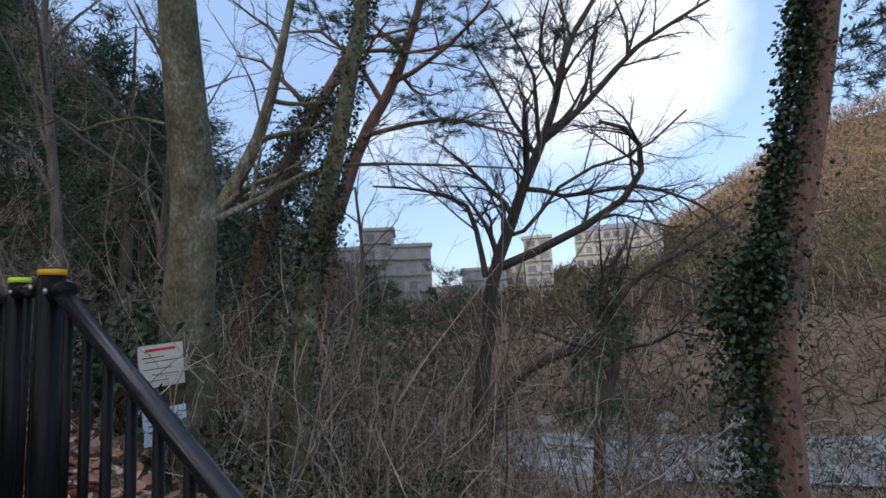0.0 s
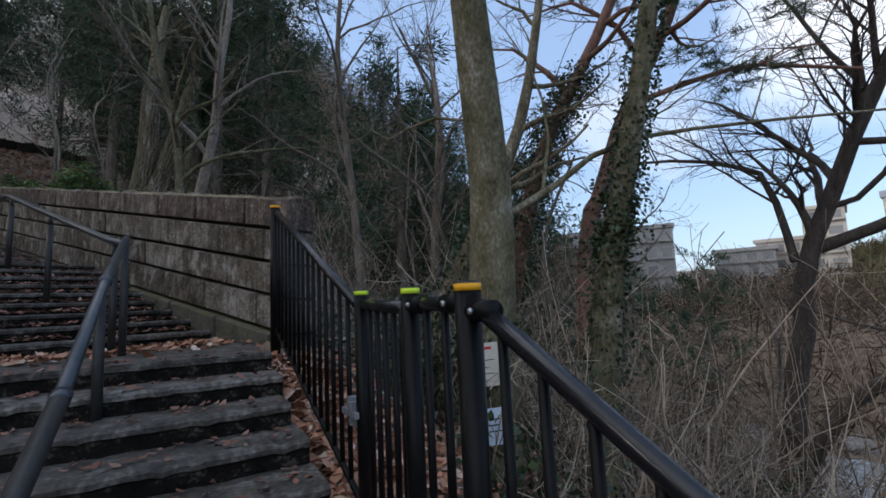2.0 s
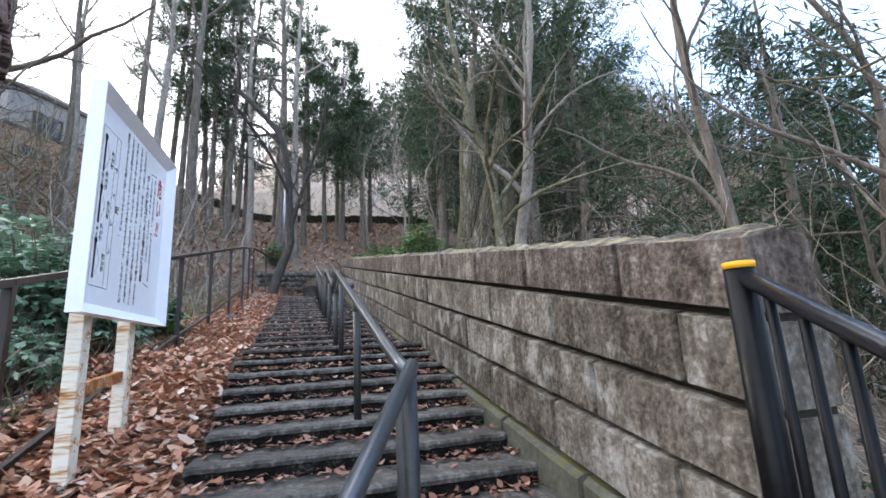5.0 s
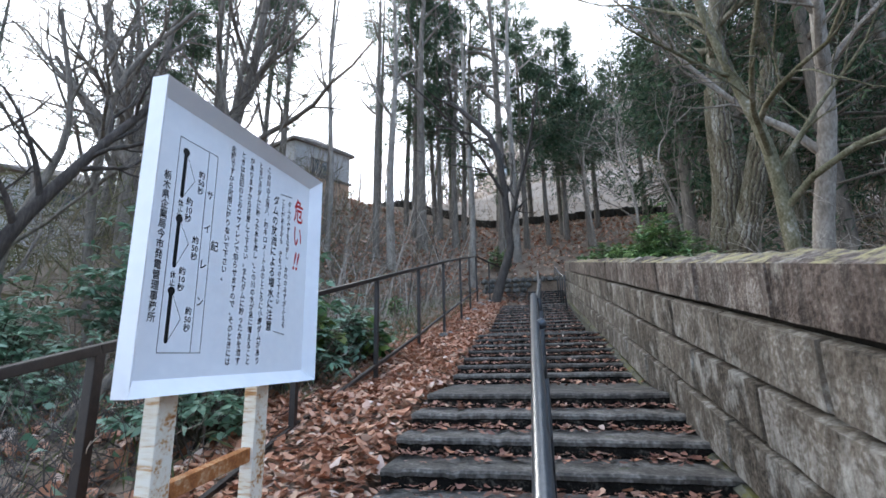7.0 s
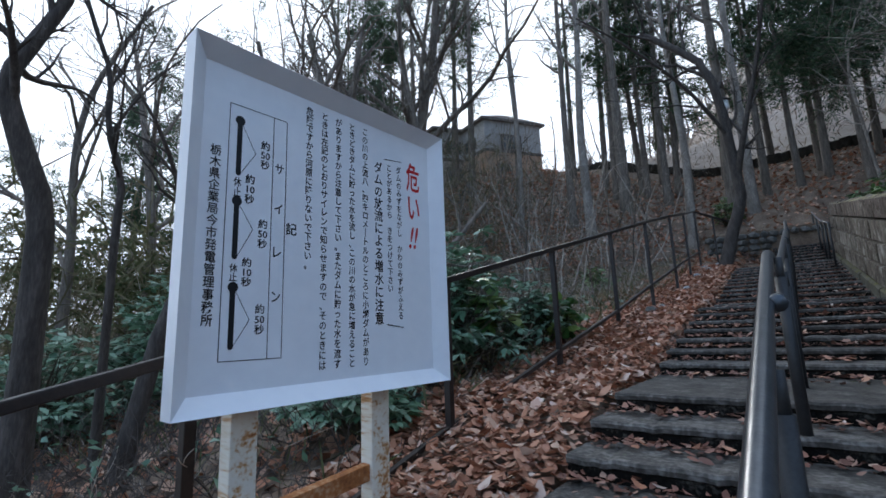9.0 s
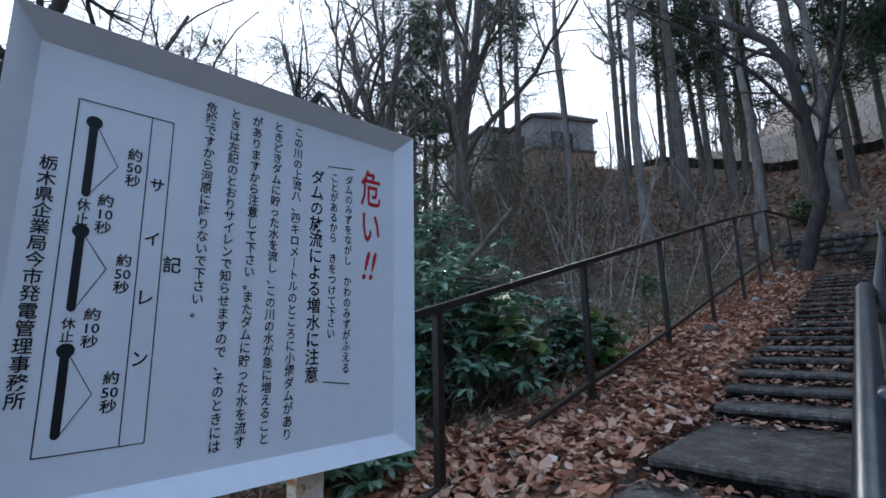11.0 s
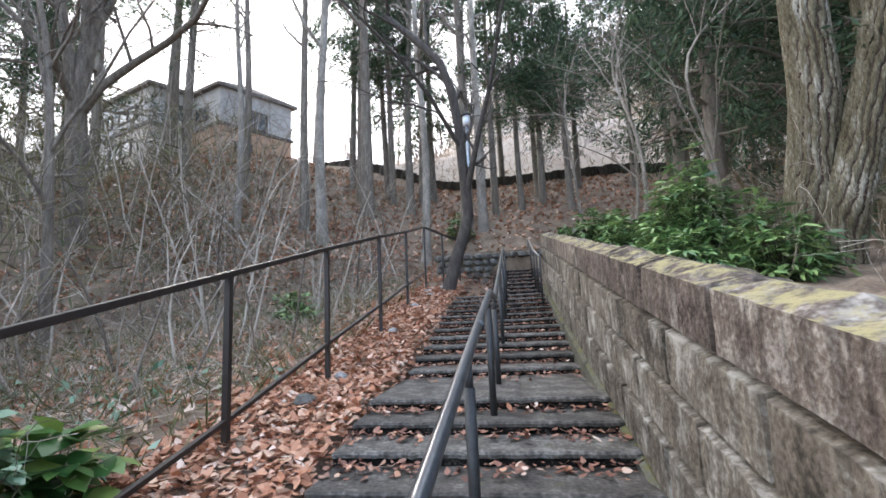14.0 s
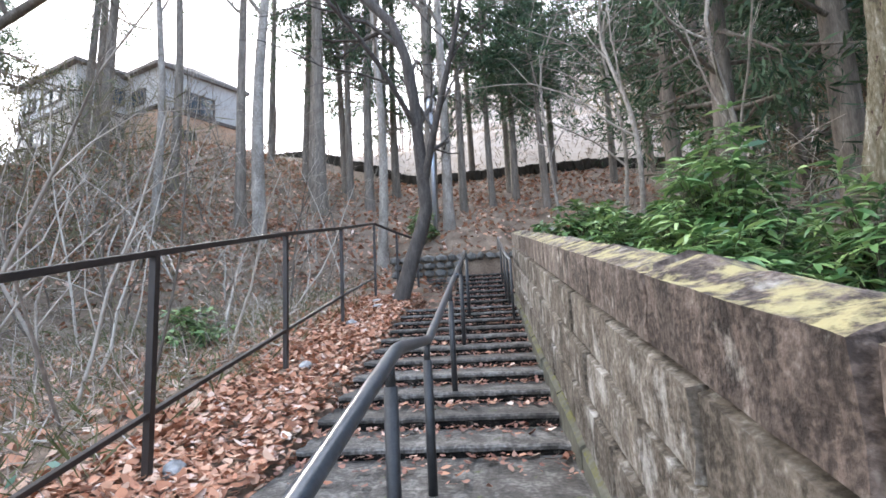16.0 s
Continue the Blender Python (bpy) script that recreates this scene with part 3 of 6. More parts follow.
made = []
for text, u, top, bottom, wide, mat in columns:
    body = text if "\n" in text or text == "!!" else "\n".join(text)
    cu = bpy.data.curves.new("writing", "FONT")
    cu.offset = 0.014
    cu.body, cu.align_x, cu.size = body, "CENTER", 1.0
    cu.resolution_u = 2
    if text == "!!":
        cu.shear = 0.3
    made.append((new("writing", cu), u, top, bottom, wide, mat))
bpy.context.view_layer.update()
deps = bpy.context.evaluated_depsgraph_get()
for ob, u, top, bottom, wide, mat in made:
    me = bpy.data.meshes.new_from_object(ob.evaluated_get(deps))
    bpy.data.objects.remove(ob)
    n = len(me.vertices)
    if n:
        c = np.empty(n * 3, np.float32)
        me.vertices.foreach_get("co", c)
        c = c.reshape(-1, 3)
        lo, hi = c.min(0), c.max(0)
        c[:, 0] = u + ((c[:, 0] - lo[0]) / max(hi[0] - lo[0], 1e-6) - 0.5) * wide
        c[:, 1] = bottom + (c[:, 1] - lo[1]) / max(hi[1] - lo[1], 1e-6) * (top - bottom)
        c[:, 2] = -0.0585
        me.vertices.foreach_set("co", c.ravel())
        me.materials.clear()
        me.materials.append(mat)
        me.update()
        on_sign(new("writing", me))


def strokes(segs, w):
    bm = bmesh.new()
    for (x0, y0), (x1, y1) in segs:
        d = Vector((x1 - x0, y1 - y0)).normalized()
        k = Vector((-d.y, d.x)) * w / 2
        bm.faces.new([bm.verts.new((p[0], p[1], -0.0588)) for p in ((x0 - k.x, y0 - k.y), (x1 - k.x, y1 - k.y), (x1 + k.x, y1 + k.y), (x0 + k.x, y0 + k.y))])
    return bm


for pair in [((0.157, 1.11), (0.392, 1.11)), ((0.392, 1.11), (0.392, 0.166)), ((0.392, 0.166), (0.157, 0.166)), ((0.157, 0.166), (0.157, 1.11)), ((0.334, 1.11), (0.334, 0.166))]:
    on_sign(part("table_line", strokes([pair], 0.003), M_INK))
for top, bottom, apex in ((1.05, 0.844, 0.934), (0.737, 0.531, 0.639), (0.421, 0.214, 0.307)):
    bm = strokes([((0.197, top), (0.197, bottom))], 0.02)
    bmesh.ops.create_circle(bm, cap_ends=True, segments=20, radius=0.019, matrix=Matrix.Translation((0.197, top, -0.0582)))
    bmesh.ops.create_circle(bm, cap_ends=True, segments=16, radius=0.01, matrix=Matrix.Translation((0.197, bottom, -0.0582)))
    on_sign(part("siren_mark", bm, M_INK))
    on_sign(part("siren_line", strokes([((0.205, top - 0.01), (0.262, apex)), ((0.262, apex), (0.205, bottom))], 0.0022), M_INK))
for a_, b_ in (((0.93, 1.10), (1.05, 1.115)), ((0.935, 0.285), (1.045, 0.27))):
    on_sign(part("bracket", strokes([(a_, b_)], 0.004), M_INK))


# ---- black gate fence beside the lower flight ----
GU = Vector((0.417, 0.909, 0)).normalized()


def gp(s, z):
    bend = Vector((1.72, 2.215, z))
    if s > 0.78:
        return bend + Vector((0.3966, 0.918, 0)) * (s - 0.78)
    q = bend + Vector((0.492, 0.8706, 0)) * (max(s, -0.23) - 0.78)
    return q + GU * min(s + 0.23, 0)


gate = thing("gate_fence", "glossy black steel railing with a closed gate beside the steps", "railing", (1.36, 1.525, ground(1.36, 1.525)))


def under(ob, top):
    ob.parent = top
    ob.matrix_parent_inverse = Matrix.Translation(Vector(top.location)).inverted()
    return ob


def gstep(s):
    p = gp(s, 0)
    return 1.18 - 0.115 * max(0, ((p.x - L0[0]) * D[0] + (p.y - L0[1]) * D[1]) / 0.32)


for s, top, r, cap in ((-0.23, 1.482, 0.035, M_AMBER), (0.17, 1.488, 0.031, M_LIME), (0.78, 1.503, 0.031, M_LIME), (2.57, 2.255, 0.04, M_AMBER), (-1.75, 0.66, 0.042, None), (-3.4, 0.0, 0.042, None)):
    g = min(gstep(s), top - 0.95)
    under(rod("post", gp(s, g - 0.1), gp(s, top), r, M_BLACK, None, 16), gate)
    if cap:
        lid = under(rod("cap", gp(s, top), gp(s, top + 0.028), r - 0.002, M_POST, None, 16), gate)
        rod("reflector", gp(s, top + 0.004), gp(s, top + 0.022), r + 0.001, cap, lid, 16, "amber reflector band" if cap == M_AMBER else "lime reflector band")


def panel(s0, z0, s1, z1, drop0, drop1, n, name="baluster"):
    under(pipe("top_rail", [gp(s0, z0), gp(s1, z1)], 0.023, M_GLOSS, None), gate)
    under(pipe("bottom_rail", [gp(s0, z0 - drop0), gp(s1, z1 - drop1)], 0.016, M_BLACK, None), gate)
    for i in range(1, n):
        u = i / n
        z = z0 + (z1 - z0) * u
        under(rod(name, gp(s0 + (s1 - s0) * u, z - drop0 - (drop1 - drop0) * u), gp(s0 + (s1 - s0) * u, z), 0.0125, M_BLACK, None, 10), gate)


panel(0.84, 1.47, 2.57, 2.24, 0.86, 0.92, 15)
panel(0.24, 1.445, 0.75, 1.465, 0.95, 0.92, 5)
under(pipe("gate_stile", [gp(0.24, 1.445), gp(0.24, 0.465)], 0.018, M_BLACK, None), gate)
panel(-0.22, 1.455, 0.17, 1.455, 0.92, 0.95, 3)
panel(-0.24, 1.465, -1.75, 0.65, 0.9, 0.9, 12)
panel(-1.75, 0.65, -3.4, -0.01, 0.9, 0.9, 13)
M_BOLT = surf("bright bolt", [(0.35, 0.36, 0.38), (0.5, 0.5, 0.52)], 20, 0.35, 0.0, metal=0.8)
for s, z in ((-0.29, 1.435), (-0.15, 1.455), (0.11, 1.455)):
    side_out = Vector((-GU.y, GU.x, 0)) * 0.03
    under(rod("bracket", gp(s - 0.05, z - 0.002), gp(s + 0.05, z), 0.027, M_BLACK, None, 14), gate)
    under(rod("bolt", gp(s, z) + side_out, gp(s, z) + side_out * 1.3, 0.008, M_BOLT, None, 10, "bright steel bolt head"), gate)
M_GALV = surf("galvanised steel", [(0.22, 0.24, 0.27), (0.42, 0.44, 0.47)], 20, 0.4, 0.1, metal=0.6)
bm = bmesh.new()
box(bm, -0.09, 0.09, -0.02, 0.0, -0.014, 0.014, 0.003)
box(bm, -0.03, 0.0, -0.05, 0.0, -0.05, 0.05, 0.003)
box(bm, 0.05, 0.075, -0.06, -0.02, -0.03, 0.06, 0.003)
lm = Matrix.Translation(gp(0.84, 0.99) + Vector((-0.045, 0.02, 0))) @ Matrix.Rotation(math.atan2(GU.y, GU.x), 4, "Z")
bmesh.ops.transform(bm, matrix=lm, verts=bm.verts)
under(part("latch", bm, M_GALV, None, "grey galvanised gate latch"), gate)


# ---- big pine beside the landing ----
def cells(p, q, seed):
    """Nearest and second-nearest distance to jittered cells over a wrapped strip (p wraps at 1), and where in its cell a point lies."""
    rng = np.random.default_rng(seed)
    nu, nv = 21, int(q.max() / 0.145) + 3
    cu = (np.arange(nu)[None] + rng.uniform(0.1, 0.9, (nv, nu)) + 0.5 * (np.arange(nv)[:, None] % 2)) / nu
    cv = (np.arange(nv)[:, None] + rng.uniform(0.0, 1.0, (nv, nu))) * 0.145 - 0.1
    cu, cv = cu.ravel() % 1, cv.ravel()
    f1, f2, idx = np.full(p.shape, 9.0), np.full(p.shape, 9.0), np.zeros(p.shape, int)
    for i in range(len(cu)):
        lo, hi = np.searchsorted(q[:, 0], (cv[i] - 0.4, cv[i] + 0.4))
        du = np.abs(p[lo:hi] - cu[i])
        du = np.minimum(du, 1 - du) * 1.75
        # plates are squarish: a high norm gives straight edges and corners
        d = (du ** 3 + (np.abs(q[lo:hi] - cv[i]) * 0.5) ** 3) ** (1 / 3)
        a, b, k = f1[lo:hi], f2[lo:hi], idx[lo:hi]
        first = d < a
        f2[lo:hi] = np.where(first, a, np.minimum(b, d))
        idx[lo:hi] = np.where(first, i, k)
        f1[lo:hi] = np.where(first, d, a)
    return f1, f2, idx, q - cv[idx]


def bark_trunk(x, y, z0, z1, r0, r1, seed, nth=330, nz=520):
    th = np.linspace(0, 1, nth, endpoint=False)
    zz = np.linspace(0, z1 - z0, nz)
    P, Q = np.meshgrid(th, zz)
    rng = np.random.default_rng(seed)
    wob = 0.010 * np.sin(Q * 37 + 5 * np.sin(P * 12.6)) + 0.006 * np.sin(Q * 83 + P * 44)
    jag = np.zeros(P.shape)
    for k in range(5):
        jag += np.sin(P * 2 * np.pi * (40 + 23 * k) + Q * (30 + 41 * k) * (-1) ** k + k) * 0.003
    f1, f2, idx, off = cells((P + wob * 0.35 + jag * 0.4) % 1, Q, seed)
    off = off + jag
    gap = np.clip((f2 - f1 - 0.0045) / 0.0045, 0, 1)
    lift = rng.uniform(0.0, 1.0, idx.max() + 1)[idx]
    lean = rng.normal(0.0, 1.0, idx.max() + 1)[idx]
    sheet = np.floor((off + lean * 0.02) / 0.028) * 0.0022
    grain = 0.0011 * np.sin(Q * 210 + idx * 1.7 + 3 * np.sin(P * 90)) + 0.0009 * np.sin(P * 520 + idx)
    r = r0 + (r1 - r0) * Q / (z1 - z0) + 0.09 * np.exp(-Q / 0.35) + 0.02 * np.sin(P * 12.6 + 1) * np.exp(-Q / 2)
    r = r + gap ** 0.5 * (0.032 + 0.014 * lift + np.clip(sheet, -0.007, 0.004) * -1 + grain) + 0.0012 * np.sin(Q * 300 + P * 200)
    a = P * 2 * np.pi
    v = np.stack([x + r * np.cos(a), y + r * np.sin(a), z0 + Q], -1).reshape(-1, 3)
    i = np.arange(nz - 1)[:, None] * nth + np.arange(nth)[None]
    j = np.arange(nz - 1)[:, None] * nth + (np.arange(nth)[None] + 1) % nth
    return v, np.stack([i, j, j + nth, i + nth], -1).reshape(-1, 4), (gap[:-1] < 0.12).ravel()


def two_tone(ob, dark, material):
    """Gives the marked faces of a trunk the darker material of its cracks."""
    ob.data.materials.append(material)
    ob.data.polygons.foreach_set("material_index", dark.astype(np.int32))
    return ob


M_CRACK = surf("dark bark cracks", [(0.028, 0.018, 0.014), (0.075, 0.046, 0.036)], 20, 0.95, 0.5)
M_BARK = surf("pine bark plates", [(0.075, 0.038, 0.028), (0.165, 0.098, 0.076), (0.215, 0.162, 0.147), (0.35, 0.295, 0.28)], 9, 0.92, 0.9, stretch=(1, 1, 0.55), fine=7, lo=0.34, hi=0.66)
pine = thing("pine_tree", "tall pine with thick plated reddish grey bark beside the landing", "tree", (0.19, 4.29, 1.05))
v, f, crack = bark_trunk(0.19, 4.29, 0.85, 4.4, 0.24, 0.214, 5)
two_tone(under(mesh_np("trunk", v, f, M_BARK), pine), crack, M_CRACK)
zz = np.linspace(4.38, 15, 9)
v, f = tubes([(np.stack([0.19 + 0.015 * (zz - 4.4), 4.29 + 0 * zz, zz], -1), np.linspace(0.252, 0.12, 9))], 14)
under(mesh_np("upper_trunk", v, f, M_BARK, smooth=True), pine)


# ---- plants ----
def tubes_batch(P, R, sides):
    """Tubes for m lines of n points at once: P m x n x 3, R m x n."""
    m, n, _ = P.shape
    t = np.gradient(P, axis=1)
    t /= np.linalg.norm(t, axis=2, keepdims=True) + 1e-9
    ref = np.where(np.abs(t[:, :1, 2:3]) < 0.8, np.array([0.31, 0.17, 0.93]), np.array([0.93, 0.21, 0.1]))
    u = np.cross(t, np.broadcast_to(ref, t.shape))
    u /= np.linalg.norm(u, axis=2, keepdims=True) + 1e-9
    w = np.cross(t, u)
    a = np.linspace(0, 2 * np.pi, sides, endpoint=False)
    V = P[:, :, None] + R[:, :, None, None] * (np.cos(a)[:, None] * u[:, :, None] + np.sin(a)[:, None] * w[:, :, None])
    i = np.arange(n - 1)[:, None] * sides + np.arange(sides)[None]
    j = np.arange(n - 1)[:, None] * sides + (np.arange(sides)[None] + 1) % sides
    F = np.stack([i, j, j + sides, i + sides], -1).reshape(-1, 4)
    F = (F[None] + (np.arange(m) * n * sides)[:, None, None]).reshape(-1, 4)
    return V.reshape(-1, 3), F


def spline(pts, n):
    """n smooth points through a few control points."""
    p = np.asarray(pts, float)
    p = np.concatenate([2 * p[:1] - p[1:2], p, 2 * p[-1:] - p[-2:-1]])
    k = len(p) - 3
    u = np.linspace(0, k - 1e-6, n)
    i = u.astype(int)
    s = (u - i)[:, None]
    a, b, c, d = p[i], p[i + 1], p[i + 2], p[i + 3]
    return 0.5 * (2 * b + (c - a) * s + (2 * a - 5 * b + 4 * c - d) * s ** 2 + (3 * b - a - 3 * c + d) * s ** 3)


def grow(rng, P, R, kids, ratio, spread, lift, npts, t0=0.25, wander=0.16, thin=0.55, t1=1.0):
    """Branches off each line of P. Returns the new lines and radii."""
    m, n, _ = P.shape
    t = t0 + (t1 - t0) * (np.arange(kids)[None] + rng.uniform(0, 1, (m, kids))) / kids
    f = np.clip(t * (n - 1), 0, n - 1.001)
    i = f.astype(int)
    s = (f - i)[..., None]
    rows = np.arange(m)[:, None]
    a, b = P[rows, i], P[rows, i + 1]
    start = a + (b - a) * s
    tan = b - a
    tan /= np.linalg.norm(tan, axis=-1, keepdims=True) + 1e-9
    side = rng.normal(0, 1, tan.shape)
    side -= (side * tan).sum(-1, keepdims=True) * tan
    side /= np.linalg.norm(side, axis=-1, keepdims=True) + 1e-9
    ang = spread * rng.uniform(0.7, 1.3, t.shape)[..., None]
    d = tan * np.cos(ang) + side * np.sin(ang)
    d[..., 2] += lift
    d /= np.linalg.norm(d, axis=-1, keepdims=True)
    length = np.linalg.norm(np.diff(P, axis=1), axis=2).sum(1)[:, None] * ratio * (1.15 - 0.6 * t) * rng.uniform(0.6, 1.25, t.shape)
    q = start.reshape(-1, 3)
    d, length = d.reshape(-1, 3), length.reshape(-1)
    out = [q]
    for _ in range(npts - 1):
        d = d + rng.normal(0, wander, d.shape)
        d /= np.linalg.norm(d, axis=1, keepdims=True)
        q = q + d * (length / (npts - 1))[:, None]
        out.append(q)
    r0 = (R[rows, i] + (R[rows, i + 1] - R[rows, i]) * s[..., 0]).reshape(-1) * thin
    return np.stack(out, 1), np.maximum(r0[:, None] * np.linspace(1, 0.22, npts)[None], 0.0022)


def leaf_quads(rng, c, d, length, width, fold=0.25):
    """Pointed leaves: centres c, directions d (n x 3)."""
    n = len(c)
    d = d / (np.linalg.norm(d, axis=1, keepdims=True) + 1e-9)
    s = np.cross(d, rng.normal(0, 1, (n, 3)))
    s /= np.linalg.norm(s, axis=1, keepdims=True) + 1e-9
    nrm = np.cross(d, s)
    L = (length * rng.uniform(0.6, 1.3, n))[:, None]
    W = (width * rng.uniform(0.7, 1.3, n))[:, None]
    v = np.stack([c, c + d * L * 0.45 + s * W / 2 + nrm * W * fold, c + d * L, c + d * L * 0.45 - s * W / 2 + nrm * W * fold], 1)
    return v.reshape(-1, 3), np.arange(n * 4).reshape(-1, 4)


def level(parts):
    V, F, b = [], [], 0
    for v, f in parts:
        V.append(v)
        F.append(f + b)
        b += len(v)
    return np.concatenate(V), np.concatenate(F)


M_TRUNK = surf("grey brown bark", [(0.058, 0.047, 0.037), (0.145, 0.12, 0.097), (0.27, 0.232, 0.195)], 4, 0.9, 0.9, stretch=(3, 3, 0.5), fine=6)
M_PALE = surf("pale smooth bark", [(0.1, 0.082, 0.066), (0.215, 0.185, 0.155), (0.39, 0.35, 0.305)], 2.8, 0.88, 0.7, stretch=(1.5, 1.5, 0.7), fine=8)
M_MOSSY = surf("mossy grey bark", [(0.042, 0.039, 0.02), (0.098, 0.09, 0.05), (0.165, 0.15, 0.1), (0.31, 0.295, 0.255)], 3.4, 0.9, 0.9, stretch=(1.4, 1.4, 0.9), fine=9, lo=0.36, hi=0.66)
M_REDPINE = surf("reddish pine bark", [(0.06, 0.035, 0.028), (0.17, 0.096, 0.075), (0.3, 0.185, 0.145)], 6, 0.9, 1.0, stretch=(2, 2, 0.7))
M_FURROW = surf("furrowed mossy bark", [(0.045, 0.036, 0.02), (0.1, 0.084, 0.05), (0.16, 0.138, 0.098), (0.33, 0.305, 0.255)], 3, 0.92, 0.8, stretch=(2.5, 2.5, 0.6), fine=8, lo=0.36, hi=0.66)
M_TWIG = surf("bare twigs", [(0.05, 0.043, 0.04), (0.11, 0.095, 0.085)], 3, 0.9, 0.0, island=0.25)
M_STEM = surf("dry stems", [(0.1, 0.078, 0.058), (0.25, 0.2, 0.152), (0.46, 0.39, 0.315)], 2, 0.9, 0.0, island=0.6)
M_STALK = surf("grey brown stalks", [(0.1, 0.08, 0.062), (0.24, 0.198, 0.16), (0.42, 0.365, 0.305)], 2, 0.9, 0.0, island=0.6)
L_CEDAR = leafmat("cedar foliage", [(0.02, 0.04, 0.024), (0.052, 0.088, 0.046), (0.095, 0.135, 0.072)], 0.7, 0.2, 0.2)
L_PINE = leafmat("pine needles", [(0.02, 0.045, 0.026), (0.05, 0.09, 0.05), (0.085, 0.125, 0.075)], 0.6, 0.2, 0.3)
L_IVY = leafmat("ivy leaves", [(0.008, 0.02, 0.008), (0.025, 0.048, 0.02), (0.05, 0.08, 0.032)], 0.4, 0.1, 0.5)
L_BUSH = leafmat("broad evergreen leaves", [(0.03, 0.08, 0.03), (0.08, 0.17, 0.055), (0.17, 0.28, 0.1), (0.3, 0.4, 0.15)], 0.3, 0.2, 0.5)
L_BLUE = leafmat("dull evergreen leaves", [(0.045, 0.105, 0.055), (0.14, 0.25, 0.155), (0.3, 0.42, 0.31)], 0.32, 0.3, 0.5)
L_FATSIA = leafmat("yellow green hand leaves", [(0.03, 0.09, 0.025), (0.08, 0.18, 0.045), (0.2, 0.26, 0.06)], 0.35, 0.3, 0.4)
L_LITTER = leafmat("fallen leaves", [(0.17, 0.072, 0.042), (0.38, 0.165, 0.092), (0.52, 0.28, 0.18), (0.3, 0.125, 0.07), (0.62, 0.43, 0.31), (0.44, 0.19, 0.108), (0.68, 0.56, 0.47)], 0.75, 0.1, 0.3)
L_WET = leafmat("damp fallen leaves", [(0.09, 0.036, 0.026), (0.2, 0.085, 0.056), (0.3, 0.145, 0.1), (0.14, 0.055, 0.038), (0.36, 0.22, 0.16)], 0.6, 0.1, 0.4)
L_GRASS = leafmat("dull grass", [(0.05, 0.07, 0.025), (0.12, 0.13, 0.055), (0.2, 0.18, 0.1)], 0.7, 0.2, 0.2)


def bare_tree(trunk, r, seed, material, limbs=9, t0=0.4, ratio=0.42, spread=0.8, lift=0.25, extra=(), twigs=6, sides=12, label="", name="bare_tree", top=0.3, branches=6):
    """A leafless tree: trunk through control points, further stems given, limbs, branches and twigs."""
    rng = np.random.default_rng(seed)
    T = spline(trunk, 14)[None]
    R = (np.linspace(1, top, 14) * r)[None]
    R[0, 0] *= 1.25
    solid, P1, R1 = [tubes_batch(T, R, sides)], [], []
    a, b = grow(rng, T, R, limbs, ratio, spread, lift, 8, t0)
    P1.append(a)
    R1.append(b)
    for pts, r0 in extra:
        E = spline(pts, 8)[None]
        P1.append(E)
        R1.append((np.linspace(1, 0.35, 8) * r0)[None])
    P1, R1 = np.concatenate(P1), np.concatenate(R1)
    solid.append(tubes_batch(P1, R1, 7))
    P2, R2 = grow(rng, P1, R1, branches, 0.5, 0.75, 0.12, 6, 0.2)
    solid.append(tubes_batch(P2, R2, 4))
    P3, R3 = grow(rng, P2, R2, twigs, 0.5, 0.7, 0.05, 5, 0.2)
    fine = [tubes_batch(P3, R3, 3)]
    P4, R4 = grow(rng, P3, R3, 1, 0.6, 0.6, 0.0, 4, 0.3)
    fine.append(tubes_batch(P4, R4, 3))
    base = trunk[0]
    ob = thing(name, label or "leafless tree with a slender grey trunk", "tree", (base[0], base[1], base[2]))
    under(mesh_np("trunk", *level(solid), material, smooth=True), ob)
    under(mesh_np("crown", *level(fine), M_TWIG), ob)
    return ob


def conifer(x, y, h, r, seed, clear=0.35, wide=0.16, n=70, leaf=L_CEDAR, mat=M_TRUNK, label="", dense=26, size=0.3, flat=False, z=None):
    """An evergreen: a tapered trunk, drooping limbs from `clear` of its height up, and sprays of foliage."""
    rng = np.random.default_rng(seed)
    z0 = float(ground(x, y)) - 0.2 if z is None else z
    lean = rng.normal(0, 0.02, 2)
    zz = np.linspace(0, h, 12)
    T = np.stack([x + lean[0] * zz, y + lean[1] * zz, z0 + zz], -1)[None]
    R = (np.linspace(1, 0.12, 12) * r)[None]
    P, Q = grow(rng, T, R, n, wide, 1.45, -0.1 if not flat else 0.12, 6, clear, 0.1, 0.3)
    solid = [tubes_batch(T, R, 10), tubes_batch(P, Q, 4)]
    P2, Q2 = grow(rng, P, Q, 4, 0.5, 0.8, -0.05, 4, 0.3)
    solid.append(tubes_batch(P2, Q2, 3))
    m = len(P2)
    k = dense
    t = rng.uniform(0, 1, (m, k))
    c = P2[np.arange(m)[:, None], 0] * (1 - t[..., None]) + P2[np.arange(m)[:, None], -1] * t[..., None]
    c = c + rng.normal(0, 0.08 if flat else 0.12, c.shape)
    d = (P2[:, -1] - P2[:, 0])[:, None] / (np.linalg.norm(P2[:, -1] - P2[:, 0], axis=1)[:, None, None] + 1e-9) + rng.normal(0, 0.6, c.shape) + np.array([0, 0, 0.1 if flat else -0.25])
    lv = leaf_quads(rng, c.reshape(-1, 3), d.reshape(-1, 3), size * 0.7, size * 0.11)
    ob = thing("conifer", label or "tall dark evergreen with drooping sprays above a bare trunk", "tree", (x, y, z0))
    under(mesh_np("trunk", *level(solid), mat, smooth=True), ob)
    under(mesh_np("crown", *lv, leaf), ob)
    return ob


